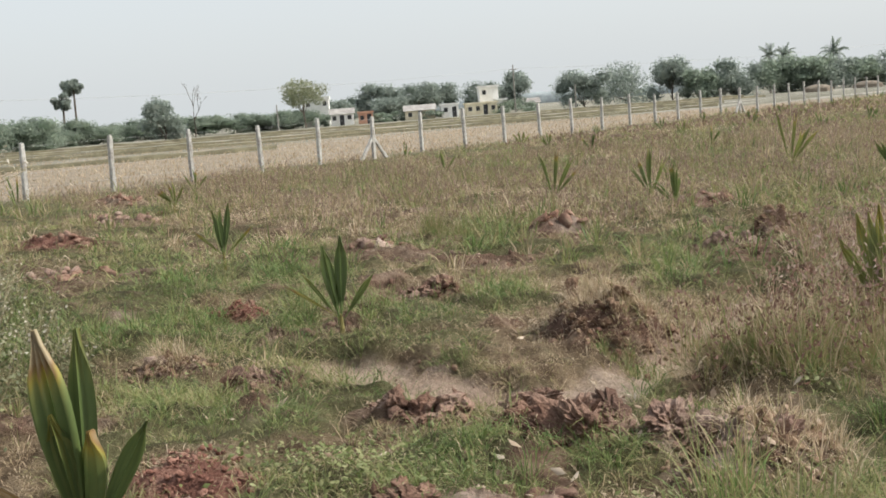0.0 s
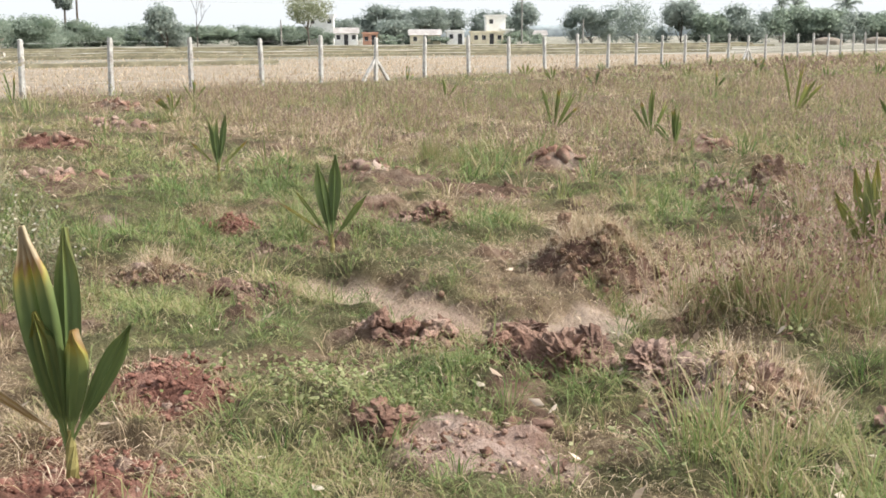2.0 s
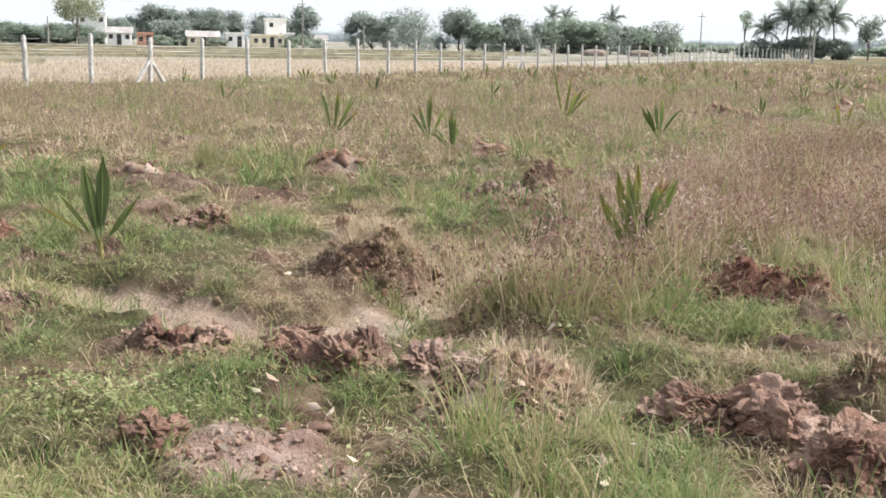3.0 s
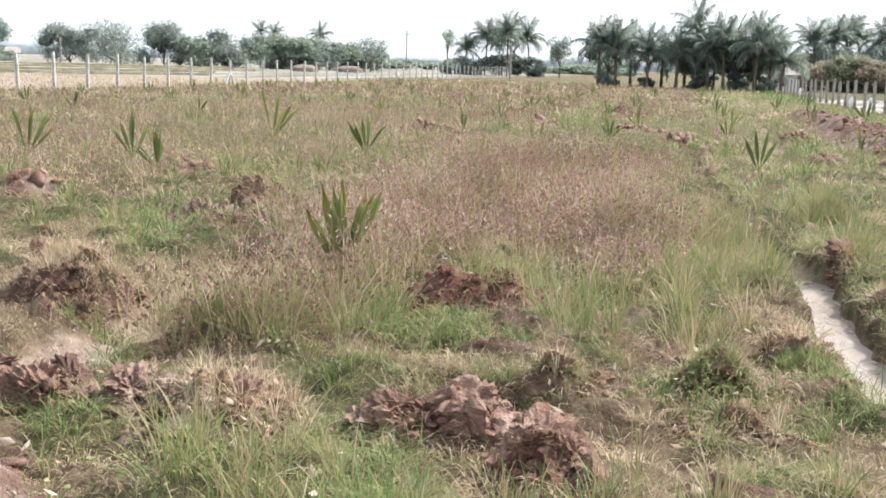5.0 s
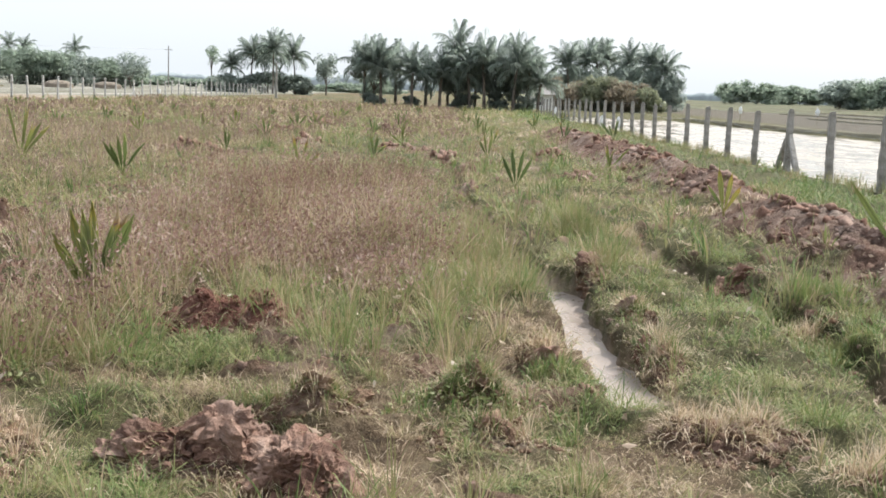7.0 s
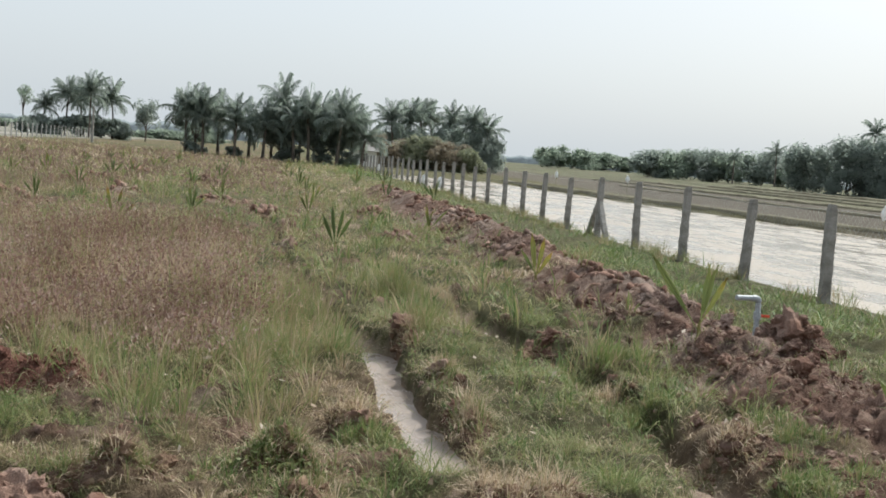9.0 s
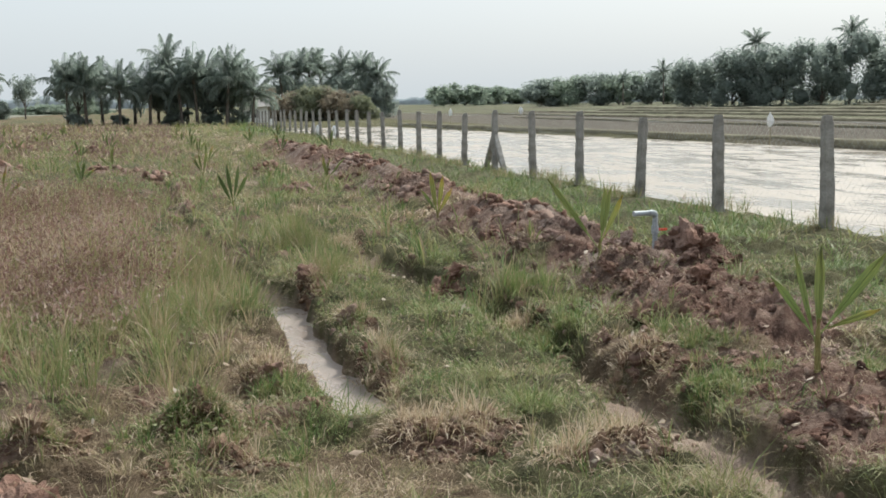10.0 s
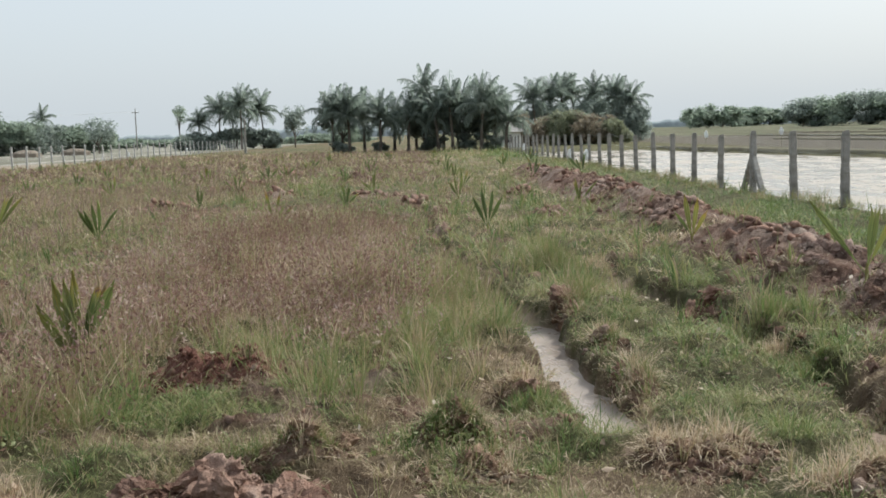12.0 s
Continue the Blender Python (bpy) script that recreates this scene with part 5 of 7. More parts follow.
FACE = 42
house(-151.5, 152.6, 4.8, 5, 5.3, MAT_WALL_WHITE, "two-storey white plastered house with flat roof", FACE, 0.4, 2)
house(-141.2, 148.6, 4.2, 4, 2.3, MAT_WALL_WHITE, "low white house with sloping grey roof", FACE, 0, 2, True, "gable")
house(-138.0, 151.6, 2.7, 3, 2.0, MAT_WALL_PINK, "small orange plastered house", FACE, 0.2, 1)
house(-130.3, 158.2, 5.6, 4, 1.9, MAT_WALL_CREAM, "low cream house with cement sheet roof", FACE, 0, 2, True, "gable")
house(-126.0, 161.8, 3.2, 4, 2.3, MAT_WALL_WHITE, "low white house with flat roof", FACE, 0.2, 1)
house(-121.9, 166.2, 5.8, 4, 2.1, MAT_WALL_CREAM, "long cream house with flat roof", FACE, 0.2, 3)
house(-123.0, 170.3, 3.6, 4, 5.0, MAT_WALL_WHITE, "tall white house with roof terrace", FACE, 0.3, 1)
house(-119.5, 169.5, 2.0, 2, 2.5, MAT_WALL_WHITE, "small pale plastered outhouse with flat roof", FACE, 0.2, 0)
house(-127.3, 191.6, 3.0, 3, 1.7, MAT_WALL_WHITE, "small white gabled hut", FACE, 0, 1, False, "gable")
house(10.0, 111.6, 2.6, 2.4, 1.8, MAT_WALL_WHITE, "small white pump shed with dark sheet roof", 0, 0, 1, False, "gable")


def haystack(x, y, w, h, turn):
    bm = bmesh.new()
    bmesh.ops.create_uvsphere(bm, u_segments=20, v_segments=10, radius=1)
    for v in bm.verts:
        k = 1 + 0.08 * noise.noise(v.co * 2.3)
        v.co = Vector((v.co.x * w / 2 * k, v.co.y * 1.3 * k, max(-0.05, v.co.z) ** (0.6) * h * k if v.co.z > 0 else -0.05))
    ob = tagged(part("straw_stack", bm, MAT_THATCH), "long low heap of brown straw", "straw stack", "straw stacks")
    ob.matrix_world = pose(x, y, at_ground(x, y), 0, 0, turn)
    return ob


haystack(-52.9, 151.1, 4.0, 1.0, 20)
haystack(-49.7, 162.6, 4.2, 1.0, 15)


def pole(x, y, h, arm=True, label="grey concrete power pole with cross arm"):
    ob = tagged(new("power_pole"), label, "power pole")
    ob.location = (x, y, at_ground(x, y))
    bm = bmesh.new()
    tube(bm, [(0, 0, -0.5), (0, 0, h * 0.5), (0, 0, h)], [0.16, 0.13, 0.10], 8)
    part("shaft", bm, MAT_POST_GREY, ob)
    if arm:
        bm = bmesh.new()
        box_verts(bm, -0.8, 0.8, -0.06, 0.06, h - 0.9, h - 0.78)
        part("cross_arm", bm, MAT_POST_GREY, ob)
        for s in (-0.7, 0, 0.7):
            bm = bmesh.new()
            tube(bm, [(s, 0, h - 0.78), (s, 0, h - 0.66), (s, 0, h - 0.6)], [0.05, 0.07, 0.03], 6)
            part("insulator", bm, MAT_WALL_WHITE, ob)
    return ob


POLES = [(-142.2, 73.4, 8.2), (-113.1, 164.9, 8.6), (-60, 240, 9.0)]
for p in POLES:
    pole(*p)
pole(-93.5, 153.8, 4.0, False, "short grey post in field")
pole(-19.4, 128.5, 4.1, False, "slim grey post at field edge")
pole(-142, 133, 4.5, False, "short grey post in field")
line = tagged(new("power_line"), "thin sagging wires strung between far poles", "power line")
for off in (-0.7, 0.7):
    for (ax, ay, ah), (bx, by, bh) in zip(POLES[:-1], POLES[1:]):
        pts = []
        for k in range(13):
            f = k / 12
            pts.append((ax + (bx - ax) * f + off, ay + (by - ay) * f, ah + (bh - ah) * f - 0.65 - 4 * 1.0 * f * (1 - f)))
        strand("wire", pts, 0.012, MAT_WIRE, line)


# ---- dug earth: heaps of clods and crumbs ----
def clod_mesh(seed, fine, facets, rough):
    """A lump broken off by the spade: flat faces, sharp ridges, a crumbling skin."""
    rnd = random.Random(900 + seed)
    bm = bmesh.new()
    bmesh.ops.create_icosphere(bm, subdivisions=fine, radius=1)
    cuts = []
    for k in range(facets):
        nrm = Vector((rnd.gauss(0, 1), rnd.gauss(0, 1), rnd.gauss(0, 0.8))).normalized()
        cuts.append((nrm, rnd.uniform(0.45, 0.85)))
    off = Vector((seed * 3.1, seed * 1.7, seed * 0.9))
    for v in bm.verts:
        d = v.co.normalized()
        r = 1.15
        for nrm, dist in cuts:
            c = d.dot(nrm)
            if c > 0.05:
                r = min(r, dist / c)
        r *= 1 + rough * (0.22 * noise.noise(d * 2.1 + off) + 0.16 * noise.noise(d * 4.7 + off) + 0.24 * abs(noise.noise(d * 8.0 + off)) + 0.34 * noise.noise(d * 15 + off) - 0.08) * (1 + rough * rnd.uniform(-0.05, 0.05))
        v.co = d * r
        v.co.z *= 0.78
    me = bpy.data.meshes.new("clod")
    bm.to_mesh(me)
    bm.free()
    return me


CLODS = [clod_mesh(k, 3, 6 + k % 4, 1.1) for k in range(12)]
CLODS_BIG = [clod_mesh(30 + k, 4, 6 + k % 4, 1.1) for k in range(8)]
CLODS_SMALL = [clod_mesh(60 + k, 2, 7, 1.1) for k in range(10)]
CRUMBS = [clod_mesh(80 + k, 1, 10, 0.9) for k in range(12)]


def painted(meshes, mat):
    out = []
    for me in meshes:
        c = me.copy()
        c.materials.append(mat)
        out.append(c)
    return out


SOILS = {0: MAT_SOIL, 1: MAT_SOD, 2: MAT_RED_SOIL, 3: MAT_PALE_SOIL}
CLOD_SETS = {k: (painted(CLODS_SMALL, m), painted(CLODS, m), painted(CLODS_BIG, m)) for k, m in SOILS.items()}
KEEP_CLEAR = ((3.69, 5.04), (4.01, 8.82), (3.80, 13.77), (4.98, 9.72))
FAR_CLODS = []
PACKED = {}


def lie(x, y, s, rnd, sink=0.12, z=None):
    return pose(x, y, (at_ground(x, y) if z is None else z) + s * sink, rnd.uniform(-45, 45), rnd.uniform(-45, 45), rnd.uniform(0, 360)) @ Matrix.Diagonal((s * rnd.uniform(0.8, 1.35), s * rnd.uniform(0.65, 1.1), s * rnd.uniform(0.65, 1.05), 1))


def clod(x, y, s, rnd, kind=0, label="crumbly lump of dug red-brown soil"):
    if any(math.hypot(x - sx, y - sy) < 0.3 for sx, sy in KEEP_CLEAR) or line_distance(np.array([x]), np.array([y]), DITCH_2)[0][0] < 0.24:
        return None
    if math.hypot(x, y) > 11.5:
        FAR_CLODS.append((rnd.randrange(len(CLODS_SMALL)), lie(x, y, s, rnd, 0.05)))
        return None
    ob = new("soil_clod", rnd.choice(CLOD_SETS[kind][0 if s < 0.05 else 2 if s > 0.1 and math.hypot(x, y) < 7 else 1]))
    tagged(ob, label, "soil clod", "clods of dug earth")
    ob.matrix_world = lie(x, y, s, rnd)
    return ob


def ground_under(spots):
    p = np.array([q[:2] for q in spots])
    return height(p[:, 0], p[:, 1])


def joined(shapes, rows):
    vs, fs, n = [], [], 0
    for me in shapes:
        if me.name not in PACKED:
            PACKED[me.name] = (np.array([(*v.co, 1.0) for v in me.vertices]), np.array([tuple(p.vertices) for p in me.polygons]))
    for k, m in rows:
        v, f = PACKED[shapes[k].name]
        vs.append((v @ np.array(m).T)[:, :3])
        fs.append(f + n)
        n += len(v)
    return np.concatenate(vs), np.concatenate(fs)


HEAP_LABEL = {0: "heap of blocky red-brown soil clods among grass", 1: "turned sod with dead roots and straw", 2: "low heap of fine crumbly red soil", 3: "spread of pale dry crumbled soil"}


def soil_heap(hx, hy, rx, ry, hh, kind, rnd):
    """A heap: its larger clods one by one, its small ones and crumbs joined."""
    ob = tagged(new("soil_heap"), HEAP_LABEL[kind], "soil heap", "heaps of dug earth")
    ob.location = (hx, hy, at_ground(hx, hy))
    back_to = Matrix.Translation(-ob.location)
    area = rx * ry
    biggest = {0: 0.125, 1: 0.075, 2: 0.032, 3: 0.022}[kind]
    count = int({0: 75, 1: 80, 2: 120, 3: 110}[kind] * area / 0.1)
    count = max(5, min(60 if kind > 1 else 48, count))
    spots = []
    for k in range(count):
        a, q = rnd.uniform(0, 2 * math.pi), rnd.uniform(0, 1) ** 0.65 * 0.95
        s = biggest * (0.25 + 0.75 * rnd.random() ** 2.2) * min(1, 0.55 + hh / 0.2)
        spots.append((hx + rx * q * math.cos(a), hy + ry * q * math.sin(a), s, q))
    for (x, y, s, q), z in zip(spots, ground_under(spots)):
        c = part_of("clod", rnd.choice(CLOD_SETS[kind][0 if s < 0.045 else 2 if s > 0.1 and math.hypot(x, y) < 6 else 1]), None, ob)
        c.matrix_local = back_to @ Matrix.Translation((0, 0, 0.25 * hh * (1 - q) * rnd.random())) @ lie(x, y, s, rnd, 0.12, z)
    spots = []
    for k in range(int(min(330, 40 + 900 * area) * (4.5 if kind == 2 else 2.6 if kind > 1 else 1.5))):
        a, q = rnd.uniform(0, 2 * math.pi), rnd.uniform(0, 1) ** 0.5 * 1.12
        s = (0.006 + 0.028 * rnd.random() ** 3) * {0: 1, 1: 1, 2: 0.8, 3: 0.5}[kind]
        spots.append((hx + rx * q * math.cos(a), hy + ry * q * math.sin(a), s))
    rows = [(rnd.randrange(len(CRUMBS)), back_to @ lie(x, y, s, rnd, 0.3, z)) for (x, y, s), z in zip(spots, ground_under(spots))]
    v, f = joined(CRUMBS, rows)
    tagged(part_of("loose_soil", fast_mesh("loose_soil", v, [f]), SOILS[kind], ob), kind="stuff")
    return ob


crnd = random.Random(77)
for hx, hy, rx, ry, hh, kind in HEAPS:
    if math.hypot(hx, hy) < 11.5:
        soil_heap(hx, hy, rx, ry, hh, kind, crnd)
    else:
        for k in range(int(20 * min(2.5, rx * ry / 0.25))):
            a, q = crnd.uniform(0, 2 * math.pi), crnd.uniform(0, 1) ** 0.6
            clod(hx + rx * q * math.cos(a), hy + ry * q * math.sin(a), crnd.choice((0.035, 0.05, 0.07, 0.10)) * (1 + 0.008 * hy), crnd)
# larger blocks turned out by the spade
for x, y, s in ((-1.06, 4.40, 0.16), (-0.95, 4.30, 0.11), (-0.70, 4.36, 0.14), (-0.86, 4.45, 0.12), (-0.55, 4.42, 0.13), (-0.40, 4.30, 0.15), (-0.28, 4.12, 0.14), (-0.46, 4.10, 0.10), (-2.18, 4.22, 0.13), (-1.72, 4.22, 0.13), (-1.9, 4.3, 0.11),
                (-2.50, 4.02, 0.15), (-2.62, 4.16, 0.12), (-2.85, 3.62, 0.08), (-5.66, 6.98, 0.16), (-5.85, 6.9, 0.10), (-3.10, 5.72, 0.07), (-6.82, 11.1, 0.16), (-7.0, 10.6, 0.14), (-4.1, 10.5, 0.15),
                (3.14, 6.72, 0.085), (3.3, 6.62, 0.07), (3.45, 6.7, 0.10), (2.84, 7.7, 0.11), (2.95, 7.8, 0.09), (3.02, 5.95, 0.07), (2.75, 9.4, 0.17), (0.82, 6.55, 0.12), (0.80, 6.25, 0.10), (1.46, 9.2, 0.13), (1.52, 8.9, 0.11), (1.54, 7.6, 0.10), (1.5, 6.6, 0.12), (1.45, 5.9, 0.11),
                (5.2, 9.5, 0.2), (5.45, 9.7, 0.18), (5.1, 9.2, 0.15), (3.9, 6.4, 0.13), (4.2, 7.4, 0.14), (3.6, 7.1, 0.14), (4.4, 6.6, 0.13), (3.3, 5.0, 0.1), (3.7, 4.6, 0.11), (4.05, 4.9, 0.11)):
    clod(x, y, s * 0.85, crnd, 0, "large block of dug red-brown soil")


def along_ridge(f):
    seg = f * (len(RIDGE) - 2)
    i, f = int(seg), seg - int(seg)
    (ax, ay), (bx, by) = RIDGE[i], RIDGE[i + 1]
    return ax + (bx - ax) * f, ay + (by - ay) * f


def smooth_patch(x, y):
    """Stretches of the ridge where the earth lies smooth between the lumps."""
    return float(fbm(np.array([x]), np.array([y]), 0.9, 2, 61)[0]) < 0.46


for k in range(520):
    x, y = along_ridge(crnd.uniform(0, 1) ** 1.1)
    if smooth_patch(x, y):
        continue
    clod(x + crnd.gauss(0, 0.45), y + crnd.uniform(-0.5, 0.5), crnd.choice((0.025, 0.035, 0.05, 0.075)) * (1 + 0.016 * y), crnd)


# the ridge further off: rough mounds of larger lumps
for k in range(800):
    y = crnd.uniform(10, 44)
    x = float(np.interp(y, [q[1] for q in RIDGE], [q[0] for q in RIDGE])) + crnd.gauss(0, 0.42)
    if smooth_patch(x, y):
        continue
    clod(x, y + crnd.uniform(-0.3, 0.3), crnd.choice((0.03, 0.045, 0.065, 0.09)) * (1 + 0.006 * y), crnd)


# soil thrown up where the seedlings were set
for sx, sy, _ in PLANTED + FAR_ROWS[:24]:
    for k in range(crnd.choice((2, 3, 5))):
        clod(sx + crnd.gauss(0, 0.35), sy + crnd.gauss(-0.2, 0.3), crnd.choice((0.04, 0.055, 0.075)) * (1 + 0.008 * sy), crnd)


far_v, far_f = joined(CLODS_SMALL, FAR_CLODS)
tagged(part_of("far_soil_lumps", fast_mesh("far_soil_lumps", far_v, [far_f]), MAT_SOIL), "lumps of dug red-brown soil across the field", "soil", kind="stuff")


def crumbs(name, n, rng, least, most, detail, label):
    """Countless crumbs strewn over all the dug earth."""
    xs, ys = [], []
    for hx, hy, rx, ry, hh, kind in HEAPS:
        near = math.hypot(hx, hy) < 8
        m = int(n * (0.5 if near else 0.12) * rx * ry / 5.0 * min(1, 0.4 + hh / 0.12))
        a, q = rng.uniform(0, 2 * math.pi, m), rng.uniform(0, 1, m) ** 0.5 * 1.1
        xs.append(hx + rx * q * np.cos(a)), ys.append(hy + ry * q * np.sin(a))
    m = int(n * 0.42)
    rd = np.array([along_ridge(f) for f in rng.uniform(0, 1, m) ** 1.15])
    xs.append(rd[:, 0] + rng.normal(0, 0.5, m)), ys.append(rd[:, 1] + rng.uniform(-0.5, 0.5, m))
    for pts in (DITCH_1[:6], DITCH_2[:8], DITCH_3):
        for (ax, ay), (bx, by) in zip(pts[:-1], pts[1:]):
            ll = math.hypot(bx - ax, by - ay)
            m = int(n * 0.006 * ll)
            f, o = rng.uniform(0, 1, m), rng.choice((-1, 1), m) * rng.uniform(0.15, 0.42, m)
            xs.append(ax + (bx - ax) * f - (by - ay) / ll * o), ys.append(ay + (by - ay) * f + (bx - ax) / ll * o)
    bx, by = np.concatenate([rng.uniform(2.6, 5.2, int(n * 0.5)), rng.uniform(-7.0, 2.6, int(n * 2.2))]), np.concatenate([rng.uniform(3.7, 9.0, int(n * 0.5)), rng.uniform(2.2, 10.0, int(n * 2.2))])
    keep = heap_field(bx, by)[1] > 0.35
    xs.append(bx[keep]), ys.append(by[keep])
    x, y = np.concatenate(xs), np.concatenate(ys)
    m = len(x)
    s = least + (most - least) * rng.uniform(0, 1, m) ** 2.2 * (1 + 0.05 * np.hypot(x, y))
    bm = bmesh.new()
    bmesh.ops.create_icosphere(bm, subdivisions=detail, radius=1)
    base = np.array([v.co[:] for v in bm.verts])
    tri = np.array([[v.index for v in f.verts] for f in bm.faces])
    bm.free()
    k = len(base)
    wave = 1 + rng.uniform(-0.5, 0.5, (m, k, 1))
    v = base[None] * wave * rng.uniform(0.45, 1.25, (m, 1, 3)) * s[:, None, None]
    v += np.stack([x, y, height(x, y) + 0.05 * s], 1)[:, None]
    me = fast_mesh(name, v.reshape(-1, 3), [(np.arange(m)[:, None, None] * k + tri[None]).reshape(-1, 3)])
    tagged(part_of(name, me, MAT_SOIL), label, "soil", kind="stuff")


crumbs("soil_crumbs", 3200, np.random.default_rng(9), 0.005, 0.019, 1, "small crumbs of dug red-brown soil")
crumbs("soil_lumps", 420, np.random.default_rng(10), 0.014, 0.04, 2, "fist-sized lumps of dug red-brown soil")

# ---- grass ----
MAT_GRASS = leafy("grass", [(0.0, (0.095, 0.16, 0.048)), (0.25, (0.19, 0.243, 0.085)), (0.45, (0.275, 0.27, 0.118)), (0.62, (0.325, 0.265, 0.15)), (0.8, (0.42, 0.315, 0.21)), (1.0, (0.60, 0.49, 0.36))], 0.55, 0.36, "tint", 0.25)
MAT_SEEDHEAD_BROWN = leafy("brown_seed_heads", [(0.0, (0.16, 0.105, 0.085)), (0.5, (0.25, 0.172, 0.14)), (1.0, (0.37, 0.28, 0.23))], 0.7, 0.4, "tint", 0.2)
MAT_SEEDHEAD = leafy("grass_seed_heads", [(0.0, (0.13, 0.078, 0.06)), (0.4, (0.235, 0.14, 0.11)), (0.75, (0.35, 0.242, 0.20)), (1.0, (0.52, 0.41, 0.35))], 0.7, 0.4, "tint", 0.2)


def blade_mesh(name, x, y, h, w, head, lean, tint, mat, rng, lift=0.0, joints=1):
    """Bent, tapering blades, one for each place; with more joints they arch over."""
    n = len(x)
    z = height(x, y) - 0.008 + lift
    tw = head + rng.uniform(0.5, 2.6, n)
    sx, sy = np.cos(tw) * w * 0.5, np.sin(tw) * w * 0.5
    turn = rng.normal(0, 0.55, n)
    cx, cy, cz = x, y, z
    rows = [np.stack([x, y, z], 1)]
    for k in range(joints + 1):
        f = (k + 0.5) / (joints + 1)
        a = lean * (0.35 + 1.35 * f)
        hd = head + turn * f
        st = h / (joints + 1)
        cx, cy = cx + np.cos(hd) * np.sin(a) * st, cy + np.sin(hd) * np.sin(a) * st
        cz = np.maximum(cz + np.cos(a) * st, z + 0.012)
        if k < joints:
            g = 1 - 0.3 * k / joints
            rows += [np.stack([cx - sx * g, cy - sy * g, cz], 1), np.stack([cx + sx * g, cy + sy * g, cz], 1)]
        else:
            rows.append(np.stack([cx, cy, cz], 1))
    m = len(rows)
    v = np.stack(rows, 1).reshape(-1, 3)
    i = np.arange(n)[:, None] * m
    f3 = np.concatenate([i + np.array([[0, 2, 1]]), i + np.array([[m - 3, m - 2, m - 1]])])
    f4 = [i + np.array([[2 * k + 1, 2 * k + 2, 2 * k + 4, 2 * k + 3]]) for k in range(joints - 1)]
    me = fast_mesh(name, v, [f3] + f4, np.repeat(tint, m))
    me.materials.append(mat)
    return me, rows[-1]


def in_patch(x, y):
    """How thick the tall reddish grass stands, from 0 to 1."""
    wob = 1.0 * (fbm(x, y, 0.7, 3, 200) - 0.5)
    left = -3.15 + 0.05 * np.maximum(0, y - 9)
    p1 = smooth(left - 0.3, left + 0.3, x + wob) * (1 - smooth(-0.2, 0.4, x + wob * 0.6)) * smooth(5.2, 5.8, y + 0.2 * np.maximum(0, -1.9 - x) - 1.9 * smooth(-1.9, -1.3, x) + wob) * (1 - smooth(15.5, 19, y + 3 * wob))
    p1 = p1 * (0.35 + 0.65 * smooth(0.38, 0.55, fbm(x, y, 1.1, 3, 205)))
    p1 = p1 * (1 - 0.95 * (np.hypot((x + 1.1) / 0.6, (y - 6.9) / 0.7) < 1))
    edge = 11.2 + 2.4 * smooth(-12, -18, x) + 3.5 * smooth(-6.5, -4.5, x)
    band = smooth(-1, 1.5, y - edge + 3 * wob) * (1 - smooth(-4.8, -3.6, x - 0.03 * (y - 20) + 2 * wob)) * smooth(FENCE_L + 0.5, FENCE_L + 3, x)
    band = band * smooth(0.40, 0.54, fbm(x, y, 0.3, 4, 210) + 0.04)
    strip = smooth(30, 36, y) * (1 - smooth(95, 98, y)) * smooth(-2.6, -1.6, x + wob) * (1 - smooth(0.6, 1.4, x + wob)) * 0.8
    loner = 0.18 * smooth(12, 20, y) * (1 - smooth(0.5, 1.5, x)) * smooth(0.42, 0.6, fbm(x, y, 0.5, 3, 215))
    return np.clip(np.maximum(np.maximum(p1, band * 0.8), np.maximum(strip, loner)), 0, 1)


def clumps(rng, n, x0, x1, y0, y1, rmin, rmax, spare=0.9):
    """Places spread over a stretch of the field, between two distances from the path."""
    x, y = rng.uniform(x0, x1, n), rng.uniform(y0, y1, n)
    r = np.hypot(x, y)
    k = (r > rmin) & (r < rmax)
    x, y = x[k], y[k]
    _, loose = heap_field(x, y)
    dep, mud = ditches(x, y)
    bare = np.clip(loose * spare + mud, 0, 1)
    bare = np.maximum(bare, smooth(0.53, 0.66, fbm(x, y, 1.1, 4, 230)) * 0.6)
    k = rng.uniform(0, 1, len(x)) > bare
    return x[k], y[k]


